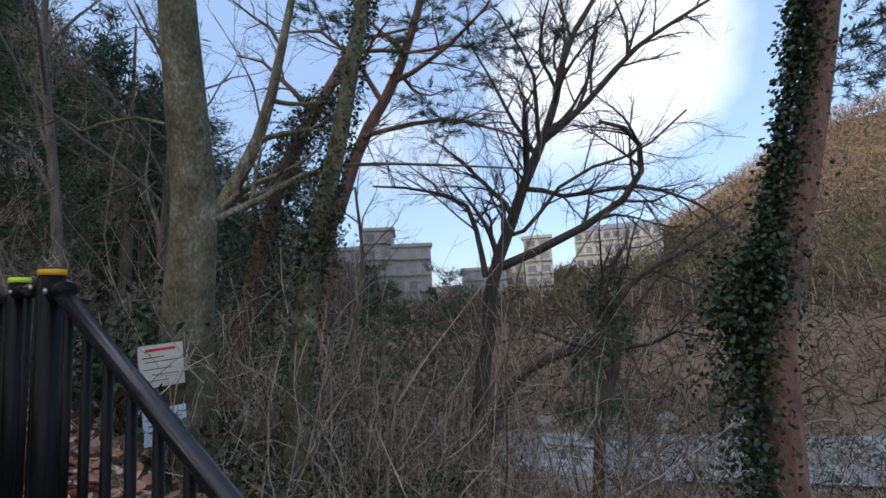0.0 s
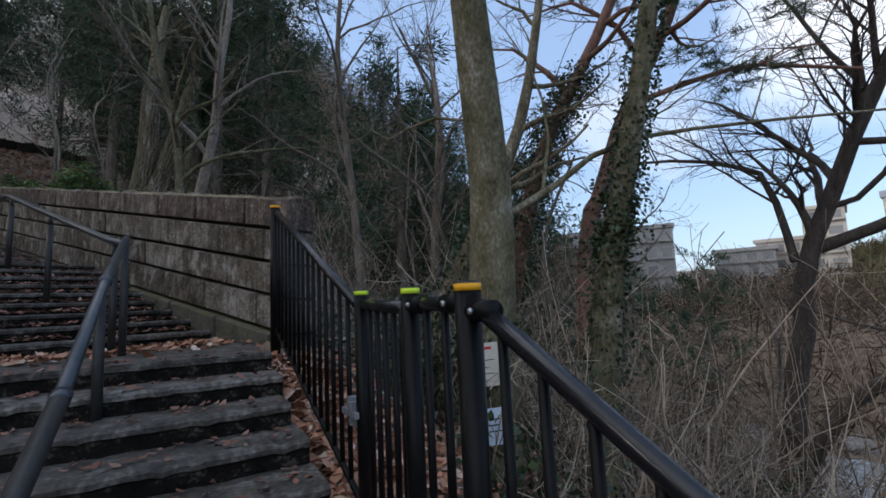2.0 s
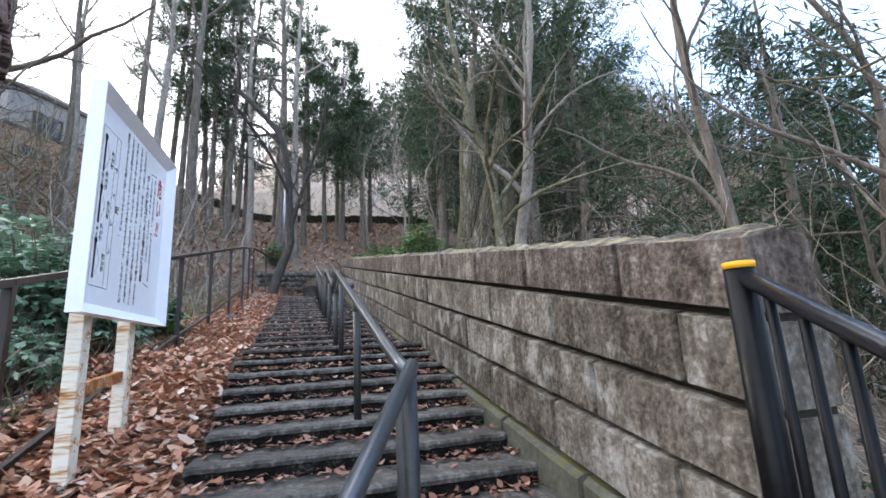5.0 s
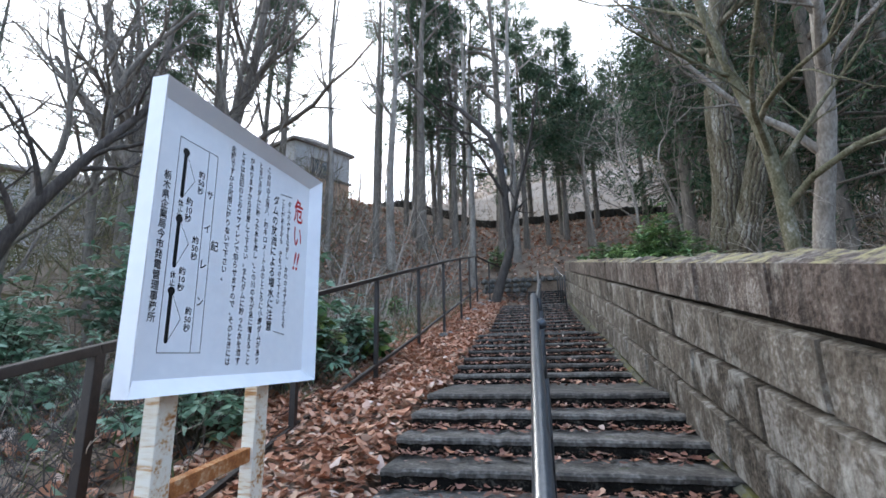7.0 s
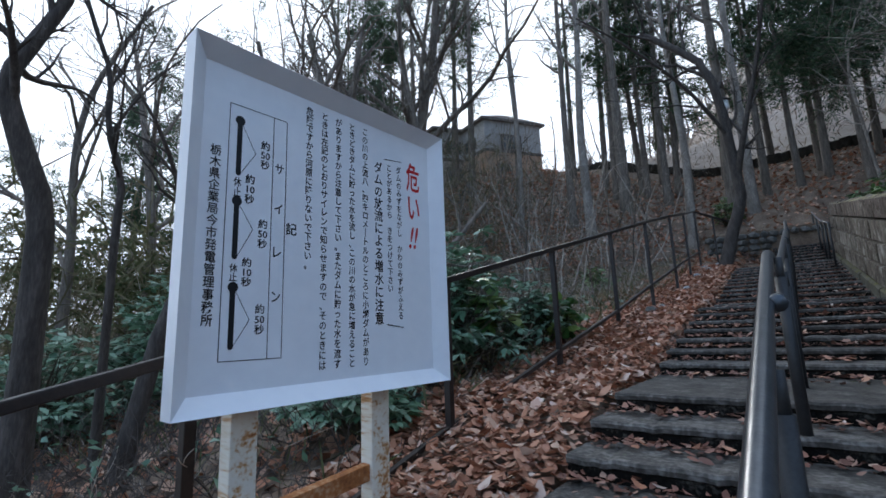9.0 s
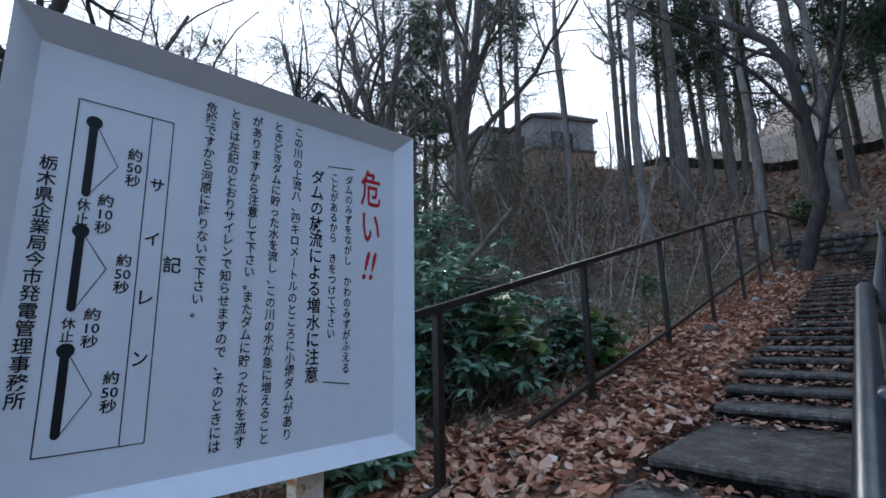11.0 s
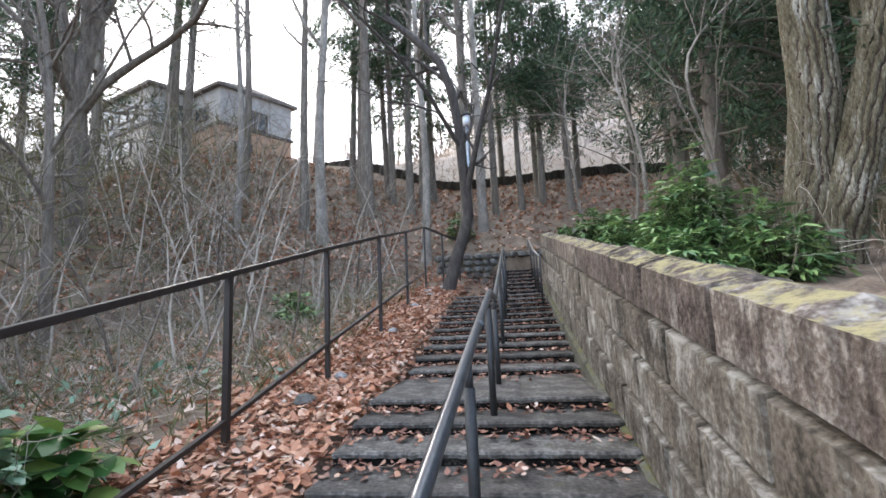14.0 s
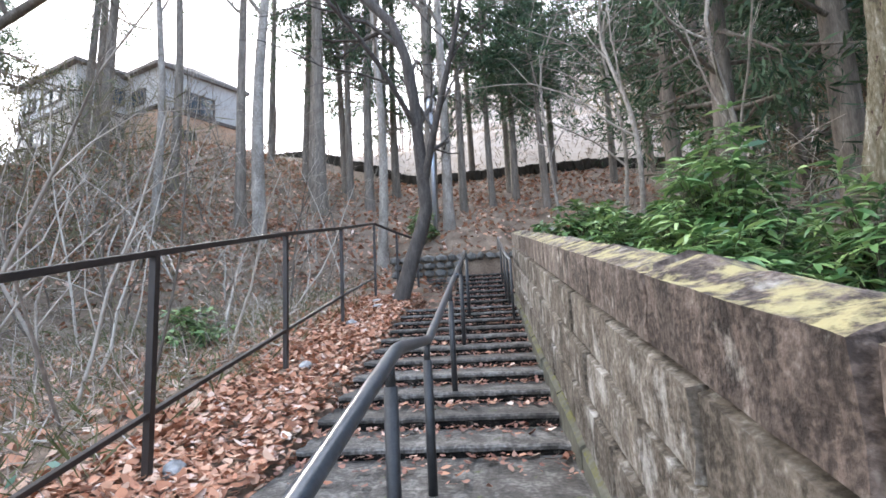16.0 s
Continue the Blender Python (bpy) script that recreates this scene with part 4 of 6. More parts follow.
def ivy_on(ob, pts, r, seed, n, size=0.07, spread=0.1, lo=0.0, hi=1.0, sector=None):
    """Ivy leaves round a trunk, as a part of it."""
    rng = np.random.default_rng(seed)
    S = spline(pts, 40)
    f = lo + (hi - lo) * rng.uniform(0, 1, n) ** 1.1
    i = (f * 38.9).astype(int)
    a = rng.uniform(0, 2 * np.pi, n) if sector is None else rng.normal(sector, 0.6, n)
    out = np.stack([np.cos(a), np.sin(a), rng.normal(0, 0.2, n)], -1)
    c = S[i] + (S[i + 1] - S[i]) * rng.uniform(0, 1, (n, 1)) + out * (r + np.abs(rng.normal(0, spread, n)))[:, None]
    d = out * 0.6 + rng.normal(0, 0.6, (n, 3)) + np.array([0, 0, -0.5])
    return under(mesh_np("ivy", *leaf_quads(rng, c, d, size, size * 0.75), L_IVY, None, "dark green ivy"), ob)


def bush(x, y, r, h, seed, leaf, n, size, label, name="bush", width=0.5, z=None, k=26):
    rng = np.random.default_rng(seed)
    z0 = float(ground(x, y)) if z is None else z
    a = rng.uniform(0, 6.283, k)
    tip = np.stack([x + np.cos(a) * r * rng.uniform(0.2, 1, k), y + np.sin(a) * r * rng.uniform(0.2, 1, k), z0 + h * rng.uniform(0.45, 1, k)], -1)
    foot = np.stack([x + rng.normal(0, 0.12, k), y + rng.normal(0, 0.12, k), np.full(k, z0 - 0.1)], -1)
    P = np.stack([foot + (tip - foot) * u + np.array([0, 0, 0.15 * h]) * u * (1 - u) * 2 for u in np.linspace(0, 1, 6)], 1)
    R = np.broadcast_to(np.linspace(0.016, 0.005, 6), (k, 6)).copy()
    P2, R2 = grow(rng, P, R, 7, 0.4, 0.8, 0.15, 4, 0.3)
    tips = P2[:, -1]
    per = max(1, n // len(tips))
    c = np.repeat(tips, per, 0)
    d = rng.normal(0, 1, c.shape) + np.array([0, 0, 0.25])
    d /= np.linalg.norm(d, axis=1, keepdims=True)
    c = c + d * 0.02 + rng.normal(0, 0.05, c.shape)
    ob = thing(name, label, "bush", (x, y, z0))
    under(mesh_np("stem_frame", *level([tubes_batch(P, R, 5), tubes_batch(P2, R2, 3)]), M_STEM), ob)
    under(mesh_np("foliage", *leaf_quads(rng, c, d, size, size * width), leaf), ob)
    return ob


def whorl_bush(x, y, r, h, seed, leaf, n, size, label, name="bush", width=0.5, z=None, per=8):
    """An evergreen shrub: stems fanning from the foot, each twig ending in a whorl of spreading leaves."""
    rng = np.random.default_rng(seed)
    z0 = float(ground(x, y)) if z is None else z
    k = max(12, n // per)
    a, u = rng.uniform(0, 6.283, k), rng.uniform(0.0, 1.0, k)
    e = np.arccos(1 - u * 1.1)
    f = rng.uniform(0.55, 1.0, k) * (1 + 0.16 * np.sin(3 * a + seed) + 0.1 * np.sin(7 * a))
    tip = np.stack([x + r * f * np.sin(e) * np.cos(a), y + r * f * np.sin(e) * np.sin(a), z0 + 0.12 * h + 0.88 * h * f * np.maximum(np.cos(e), 0.02 + 0.5 * u * rng.uniform(0, 1, k))], -1)
    foot = np.stack([x + rng.normal(0, 0.1 * r, k), y + rng.normal(0, 0.1 * r, k), np.full(k, z0 - 0.1)], -1)
    t = np.linspace(0, 1, 6)[None, :, None]
    P = foot[:, None] + (tip - foot)[:, None] * t + np.array([0, 0, 0.2 * h]) * t * (1 - t)
    R = np.linspace(0.009, 0.003, 6)[None] * np.ones((k, 1))
    c = np.repeat(tip, per, 0)
    b = (np.arange(per)[None] / per * 6.283 + rng.uniform(0, 6.283, (k, 1)) + rng.normal(0, 0.25, (k, per))).ravel()
    d = np.stack([np.cos(b), np.sin(b), rng.normal(-0.12, 0.3, k * per)], -1)
    d += np.repeat((tip - np.array([x, y, z0 + 0.4 * h])) / max(r, h) * 0.5, per, 0)
    d /= np.linalg.norm(d, axis=1, keepdims=True)
    s = np.cross(d, np.array([0, 0, 1.0]) + rng.normal(0, 0.3, d.shape))
    s /= np.linalg.norm(s, axis=1, keepdims=True) + 1e-9
    up = np.cross(s, d)
    L, W = (size * rng.uniform(0.65, 1.25, k * per))[:, None], (size * width * rng.uniform(0.75, 1.2, k * per))[:, None]
    c = c + d * 0.012
    V = np.stack([c, c + d * L * 0.3 - s * W * 0.42 + up * L * 0.06, c + d * L * 0.3 + s * W * 0.42 + up * L * 0.06, c + d * L * 0.65 - s * W * 0.4, c + d * L * 0.65 + s * W * 0.4, c + d * L - up * L * 0.16], 1)
    tri_ = np.array([[0, 2, 1], [1, 2, 4], [1, 4, 3], [3, 4, 5]])
    F = (tri_[None] + (np.arange(k * per) * 6)[:, None, None]).reshape(-1, 3)
    ob = thing(name, label, "bush", (x, y, z0))
    under(mesh_np("stem_frame", *tubes_batch(P, R, 4), M_DARKSTEM), ob)
    under(mesh_np("foliage", V.reshape(-1, 3), F, leaf), ob)
    return ob


M_DARKSTEM = surf("dark green stems", [(0.05, 0.045, 0.03), (0.12, 0.1, 0.07)], 6, 0.8, 0.0)
G = lambda x, y: float(ground(x, y))

# trees over the river slope
grey_pts = [(3.52, 2.66, G(3.5, 2.62) - 0.3), (3.47, 2.56, 0.7), (3.44, 2.52, 1.23), (3.43, 2.48, 1.75), (3.42, 2.45, 2.24), (3.27, 2.41, 2.95), (3.13, 2.38, 3.56), (3.0, 2.36, 4.4), (2.95, 2.4, 6.5), (2.9, 2.7, 9.5)]
bare_tree(grey_pts, 0.225, 11, M_MOSSY, 5, 0.78, 0.3, label="smooth grey beech trunk tinged green with moss", extra=[([(3.42, 2.5, 2.05), (3.7, 2.1, 2.3), (4.3, 1.7, 2.75), (5.2, 1.0, 3.0), (6.2, -0.4, 3.1)], 0.035), ([(3.25, 2.45, 2.85), (3.16, 2.9, 2.96), (3.24, 3.3, 2.9), (3.31, 3.65, 3.1), (3.44, 3.95, 3.08), (3.42, 4.3, 3.24)], 0.014)], top=0.45, name="beech_tree")
ivy_pts = [(4.15, 2.04, G(4.15, 2.04) - 0.3)] + [(4.1, 1.79, 1.5), (4.1, 1.66, 2.13), (4.1, 1.45, 2.94), (4.1, 1.18, 4.24), (4.1, 0.98, 5.18)] + [(4.3, 0.58, 8.0)]
o = bare_tree(ivy_pts, 0.13, 12, M_MOSSY, 5, 0.7, 0.3, label="slanting trunk clothed in dark ivy", name="ivy_tree")
ivy_on(o, ivy_pts, 0.1, 1, 3600, 0.04, 0.03, 0.1, 0.85)
ivy_on(o, ivy_pts, 0.12, 2, 900, 0.045, 0.1, 0.05, 0.4)
red_pts = [(7.9, 3.49, G(7.9, 3.49) - 0.3)] + [(7.8, 3.09, 2.33), (7.8, 2.8, 3.12), (7.8, 2.34, 4.33), (7.8, 1.67, 5.44), (7.8, 1.13, 6.9), (7.8, 0.62, 8.53)]


def needle_crown(ob, centres, seed, n=960, size=0.11, spread=(0.4, 0.45, 0.11)):
    """Layered clumps of pine needles on short twigs."""
    rng = np.random.default_rng(seed)
    C = np.asarray(centres, float)
    m, k = len(C) * 16, n // 16
    c0 = np.repeat(C, 16, 0) + rng.normal(0, 1, (m, 3)) * np.asarray(spread) * 0.55
    a = rng.uniform(0, 6.283, m)
    w = np.stack([np.cos(a), np.sin(a), rng.normal(0.12, 0.12, m)], -1)
    ln = rng.uniform(0.14, 0.42, m)
    P = c0[:, None] + w[:, None] * (ln[:, None] * np.linspace(0, 1, 4))[..., None]
    t = rng.uniform(0.1, 1, (m, k))
    c = c0[:, None] + w[:, None] * (ln[:, None] * t)[..., None]
    d = w[:, None] * 0.9 + rng.normal(0, 0.55, c.shape) + np.array([0, 0, 0.25])
    tagged(under(mesh_np("crown_twigs", *tubes_batch(P, np.full((m, 4), 0.004), 3), M_TWIG), ob), kind="stuff")
    return under(mesh_np("crown_needles", *leaf_quads(rng, c.reshape(-1, 3), d.reshape(-1, 3), size, 0.008, 0), L_PINE, None, "green pine needles"), ob)


o = bare_tree(red_pts, 0.17, 13, M_REDPINE, 9, 0.5, 0.3, 1.1, 0.05, label="red pine with a bare orange trunk", name="red_pine", extra=[([(7.7, 2.31, 4.37), (7.7, 1.48, 4.5), (7.7, 0.68, 4.52), (7.7, 0.1, 4.32), (7.7, -0.51, 4.08)], 0.05)])
needle_crown(o, [(7.3, -0.1, 5.67), (7.3, -0.71, 5.19), (7.4, 0.1, 5.55), (7.5, 0.85, 4.38), (7.2, 0.35, 5.92), (7.4, 1.21, 4.77), (7.2, -1.14, 5.57), (7.3, 1.55, 5.48), (7.6, 0.34, 5.07), (7.4, 2.56, 6.4), (7.5, 3.02, 6.7), (7.2, 0.91, 6.25), (7.5, 0.67, 4.26), (7.3, -0.38, 5.73)], 4)
red2 = [(7.5, 4.9, G(7.5, 4.9) - 0.3), (7.4, 4.2, 2.0), (7.35, 3.55, 3.9), (7.4, 2.9, 5.0), (7.45, 2.2, 6.3), (7.5, 1.6, 8.5)]
o = bare_tree(red2, 0.17, 14, M_REDPINE, 8, 0.45, 0.32, 1.0, 0.1, label="leaning red pine wound with ivy", name="red_pine")
ivy_on(o, red2, 0.15, 3, 6500, 0.06, 0.15, 0.05, 0.62)
needle_crown(o, [(7.5, 1.5, 6.2), (7.9, 0.6, 7.0), (7.0, 2.2, 7.0), (8.0, 2.6, 6.6), (7.4, 3.4, 7.4)], 5)
M_DARKBARK = surf("dark damp bark", [(0.022, 0.018, 0.015), (0.06, 0.05, 0.043), (0.12, 0.1, 0.088)], 4, 0.9, 0.7, stretch=(3, 3, 0.6))
bare_tree([(9.6, 0.88, G(9.6, 0.88) - 0.3)] + [(9.6, 0.6, -0.42), (9.6, 0.36, 0.58), (9.6, 0.23, 1.73), (9.6, -0.19, 2.76), (9.6, -0.62, 3.81), (9.6, -1.03, 4.62), (9.6, -1.4, 5.58), (9.6, -1.66, 6.57), (9.6, -2.34, 7.64)], 0.18, 15, M_DARKBARK, 16, 0.35, 0.3, 0.85, 0.12, twigs=14, branches=9, label="dark crooked leafless tree reaching over the river", name="crooked_tree", top=0.3,
          extra=[([(9.6, 0.09, 2.01), (9.5, -0.85, 2.35), (9.4, -1.99, 2.88), (9.3, -2.71, 3.43), (9.2, -2.86, 4.07), (9.1, -2.61, 4.52), (9.0, -2.07, 4.71)], 0.1), ([(9.6, -1.03, 4.62), (9.5, -1.88, 5.23), (9.3, -2.82, 6.12), (9.2, -3.37, 6.48), (9.1, -4.4, 6.99)], 0.085), ([(9.3, -2.82, 6.12), (9.3, -2.84, 6.73), (9.3, -2.62, 7.64)], 0.04), ([(9.6, 0.34, 1.85), (9.7, 0.42, 2.46), (9.8, 0.61, 3.34), (10.0, 1.05, 3.67), (10.2, 1.78, 3.98), (10.4, 2.89, 4.19)], 0.07), ([(9.6, -0.13, 2.65), (9.4, -0.65, 2.81), (9.2, -1.13, 3.43), (9.0, -2.0, 3.86), (8.8, -2.68, 3.96), (8.6, -3.53, 4.61)], 0.05), ([(9.3, -2.71, 3.43), (9.1, -3.21, 3.22), (8.9, -3.79, 2.81), (8.8, -4.07, 2.25)], 0.04)])
bare_tree([(9.6, 0.67, -1.62), (9.3, -0.03, -0.33), (9.1, -0.64, 0.16), (8.9, -1.58, 0.53), (8.8, -1.84, 0.96), (8.7, -2.43, 1.64), (8.5, -3.07, 1.98), (8.3, -3.67, 2.29)], 0.12, 18, M_DARKBARK, 8, 0.35, 0.4, 0.9, 0.1, twigs=8, branches=6, label="dark fallen leafless tree leaning over the river slope", name="leaning_tree", top=0.3)
o = bare_tree([(7.6, -1.06, G(7.6, -1.06) - 0.3)] + [(7.6, -1.33, -0.7), (7.6, -1.65, 0.22), (7.6, -1.68, 1.0), (7.6, -1.5, 1.37), (7.6, -1.91, 2.06)], 0.1, 19, M_DARKBARK, 10, 0.3, 0.45, 1.0, 0.05, twigs=8, branches=6, label="dark tangled small tree on the river slope", name="tangled_tree", top=0.3)
ivy_on(o, [(7.6, -1.33, -0.7), (7.6, -1.65, 0.22), (7.6, -1.68, 1.0), (7.6, -1.5, 1.37), (7.6, -1.91, 2.06)], 0.1, 9, 900, 0.06, 0.14, 0.3, 0.9)
rp = [(4.35, -2.14, G(4.35, -2.14) - 0.3)] + [(4.3, -2.24, 0.66), (4.3, -2.39, 1.36), (4.3, -2.61, 2.09), (4.3, -2.89, 3.09), (4.3, -3.08, 3.87), (4.3, -3.27, 4.68)] + [(4.2, -3.57, 7.5)]
o = bare_tree(rp, 0.17, 16, M_REDPINE, 5, 0.6, 0.3, label="pinkish pine trunk half covered with ivy", name="ivy_pine", top=0.5)
ivy_on(o, rp, 0.17, 4, 10000, 0.05, 0.07, 0.02, 0.85, sector=1.55)
ivy_on(o, rp, 0.2, 5, 4500, 0.055, 0.2, 0.0, 0.36, sector=1.7)
needle_crown(o, [(5.4, -4.22, 3.92), (5.4, -4.05, 3.55), (5.4, -4.36, 4.17), (5.4, -4.27, 3.72), (4.9, -3.9, 5.2), (4.3, -4.4, 5.6), (5.3, -3.0, 6.0)], 6)
lean = [(5.0, 4.4, G(5.0, 4.4) - 0.4), (5.0, 4.3, 0.9), (5.3, 4.15, 1.6), (5.8, 3.8, 2.75), (6.3, 3.4, 4.2), (6.7, 3.1, 6.5)]
o = bare_tree(lean, 0.19, 17, M_FURROW, 5, 0.5, 0.35, label="leaning rough trunk with clinging ivy", name="leaning_tree")
ivy_on(o, lean, 0.17, 6, 1800, 0.07, 0.08, 0.0, 0.6)
for i, (x, y, h) in enumerate([(9.5, 3.2, 6), (10.5, -2.2, 5), (7.0, 5.6, 7), (11, 5.0, 7), (6.3, -4.6, 6), (12.5, -4, 6), (9, 7, 8), (13.5, 1.2, 6), (6.8, 7.2, 8)]):
    z = G(x, y) - 0.2
    r = random.Random(i)
    bare_tree([(x, y, z), (x + r.uniform(-0.2, 0.2), y + r.uniform(-0.2, 0.2), z + h * 0.35), (x + r.uniform(-0.5, 0.5), y + r.uniform(-0.6, 0.6), z + h * 0.7), (x + r.uniform(-0.8, 0.8), y + r.uniform(-0.8, 0.8), z + h)], 0.05 + 0.006 * h, 30 + i, M_TRUNK, 8, 0.25, 0.45, 0.75, 0.25, twigs=5, sides=8, branches=5)
for i, (x, y, h, cl) in enumerate([(24, 6.5, 9, 0.3), (27, 3.6, 10, 0.3), (22, -3.5, 7, 0.25), (30, -6.5, 8, 0.2), (33, 9, 9, 0.25)]):
    conifer(x, y, h, 0.16, 60 + i, cl, 0.22, 34, L_PINE, M_TRUNK, "distant pine with flat layers of needles", 30, 0.42, True)
for i, (x, y, h, w) in enumerate([(7.0, 16.5, 14, 0.2), (9.5, 18, 16, 0.18), (6.4, 20.5, 14, 0.2), (12.5, 20, 16, 0.18), (8.6, 23, 15, 0.18), (5.9, 17.4, 11, 0.2), (11.5, 24, 11, 0.28), (7.6, 14.2, 13, 0.22), (14.5, 28, 12, 0.28), (10, 31.5, 12, 0.26), (10.5, 17, 14, 0.25)]):
    conifer(x, y, h, 0.2, 80 + i, 0.2, w, 60, L_CEDAR, M_TRUNK, "dense dark cedar on the slope beyond the wall", 34, 0.34)
for i, (x, y, h) in enumerate([(10, 15.6, 13), (12.5, 18.7, 14), (8.6, 13.2, 9), (16.5, 12, 9), (13, 10.2, 7.5), (14, 7.3, 7.5), (11.2, 9.4, 7)]):
    conifer(x, y, h, 0.17, 310 + i, 0.1, 0.3, 50, L_CEDAR, M_TRUNK, "dark cedar on the river slope", 34, 0.36)
conifer(9.2, 8.3, 7.5, 0.16, 77, 0.3, 0.3, 34, L_PINE, M_TRUNK, "young green conifer on the river slope", 40, 0.34)
conifer(11.5, 6.4, 7, 0.16, 78, 0.15, 0.32, 34, L_PINE, M_TRUNK, "young green conifer on the river slope", 40, 0.34)

# trees beyond the wall
big = [(5.35, 14.3, 3.0), (5.38, 14.15, 3.7), (5.45, 14.02, 4.6), (5.56, 13.85, 5.8), (5.6, 13.85, 7), (5.9, 13.7, 10)]
big2 = [(5.5, 14.1, 3.2), (5.62, 13.85, 4.3), (5.8, 13.68, 5.05), (6.1, 13.55, 6.2), (6.5, 13.3, 8)]


def furrowed(pts, r0, r1, seed, nth=150, nz=240):
    """A trunk with deep long ridges of bark. Returns points, faces and which faces lie in the furrows."""
    S = spline(pts, nz)
    P, Q = np.meshgrid(np.linspace(0, 1, nth, endpoint=False), np.linspace(0, 1, nz))
    zz = (S[:, 2] - S[0, 2])[:, None] + 0 * P
    wave = 0.5 * np.sin(zz * 5 + P * 9 * 2 * np.pi / 3 + seed) + 0.32 * np.sin(zz * 12.3 + P * 6 * np.pi) + 0.2 * np.sin(zz * 27 + P * 22 * np.pi)
    rise = np.abs(np.sin(np.pi * (P * 17 + wave * 0.42))) ** 0.6
    rise = rise * (0.92 + 0.08 * np.sin(zz * 13 + 9 * np.sin(P * 23.7 * np.pi + zz * 3) + 4 * np.sin(zz * 7.1)))
    r = r0 + (r1 - r0) * Q + 0.1 * np.exp(-zz / 0.5) + 0.042 * rise + 0.004 * np.sin(zz * 90 + P * 80 * np.pi)
    a = P * 2 * np.pi
    v = np.stack([S[:, None, 0] + r * np.cos(a), S[:, None, 1] + r * np.sin(a), S[:, None, 2] + 0 * a], -1).reshape(-1, 3)
    i = np.arange(nz - 1)[:, None] * nth + np.arange(nth)[None]
    j = np.arange(nz - 1)[:, None] * nth + (np.arange(nth)[None] + 1) % nth
    return v, np.stack([i, j, j + nth, i + nth], -1).reshape(-1, 4), (rise[:-1] < 0.4).ravel()


twin = bare_tree([(5.66, 13.85, 7.6), (5.72, 13.8, 8.6), (5.9, 13.7, 10)], 0.2, 21, M_FURROW, 5, 0.3, 0.8, 1.0, 0.1, label="thick twin trunk with deeply furrowed mossy bark", name="twin_trunk_tree", top=0.6, sides=16)
for pts_, ra, rb, sd in ((big[:5] + [(5.66, 13.85, 7.8)], 0.25, 0.19, 1), (big2, 0.22, 0.15, 2)):
    v, f, dark = furrowed(pts_, ra, rb, sd)
    two_tone(under(mesh_np("stem", v, f, M_FURROW), twin), dark, M_CRACK)
bare_tree([(5.4, 11.0, 3.2), (5.4, 10.9, 3.9), (5.55, 10.55, 5.5), (5.5, 10.25, 6.8), (5.65, 10.1, 8.5), (5.4, 9.8, 11)], 0.14, 22, M_PALE, 9, 0.3, 0.42, 0.8, 0.2, label="pale barked leafless tree behind the wall")
bare_tree([(4.75, 10.3, 3.0), (4.68, 10.2, 3.8), (4.56, 10.1, 4.9), (4.25, 10.05, 6.0), (3.9, 9.9, 7.4), (3.6, 9.6, 9.5)], 0.1, 23, M_MOSSY, 10, 0.2, 0.45, 0.9, 0.15, label="leafless tree with many low crooked limbs")
conifer(7.4, 15.4, 15, 0.27, 24, 0.3, 0.16, 60, L_CEDAR, M_FURROW, "thick dark cedar trunk behind the wall", 24, 0.3)
for i, (x, y, h) in enumerate([(5.1, 15.4, 4.4), (4.6, 17.5, 6), (4.9, 19.5, 6), (4.1, 21.5, 6.5)]):
    z = G(x, y) - 0.2
    r = random.Random(40 + i)
    bare_tree([(x, y, z), (x + r.uniform(-0.2, 0.3), y + r.uniform(-0.3, 0.2), z + h * 0.35), (x + r.uniform(-0.4, 0.5), y + r.uniform(-0.6, 0.4), z + h * 0.7), (x + r.uniform(-0.5, 0.8), y + r.uniform(-0.9, 0.5), z + h)], 0.012 + 0.006 * h, 130 + i, M_PALE, 8, 0.25, 0.5, 0.75, 0.2, twigs=5, sides=8, branches=5)

# trees ahead of the stairs
bare_tree([(0.36, 19.3, 3.9), (0.5, 19.35, 4.4), (0.71, 19.48, 5.15), (0.97, 19.48, 5.9), (0.93, 19.34, 6.8), (0.86, 19.13, 8.3), (0.58, 19.0, 9.7), (-0.13, 19.05, 10.6), (-0.9, 19.1, 11.4)], 0.17, 25, M_DARKBARK, 8, 0.5, 0.4, 0.8, 0.15, extra=[([(0.95, 19.4, 6.4), (1.3, 19.0, 7.6), (1.8, 18.6, 9.2), (2.2, 18.2, 11)], 0.09), ([(0.9, 19.2, 7.6), (0.2, 18.2, 8.8), (-0.9, 17.2, 10.0), (-2.0, 16.5, 11)], 0.06)], label="crooked leafless tree with a swollen bend beside the stairs", name="crooked_tree", top=0.5)
tall = [(-0.9, 23.6, 13, 0.17, M_PALE), (-3.6, 25.8, 17, 0.28, M_TRUNK), (-4.1, 22.4, 15, 0.2, M_PALE), (-5.0, 23.0, 15, 0.17, M_TRUNK), (0.3, 26.5, 16, 0.26, M_TRUNK), (1.0, 25.6, 15, 0.2, M_PALE), (-2.2, 27.5, 16, 0.2, M_TRUNK), (-6.6, 21.5, 13, 0.12, M_PALE), (-7.9, 24, 15, 0.16, M_TRUNK), (2.6, 28.0, 10, 0.15, M_TRUNK), (-1.6, 30, 15, 0.2, M_TRUNK)]
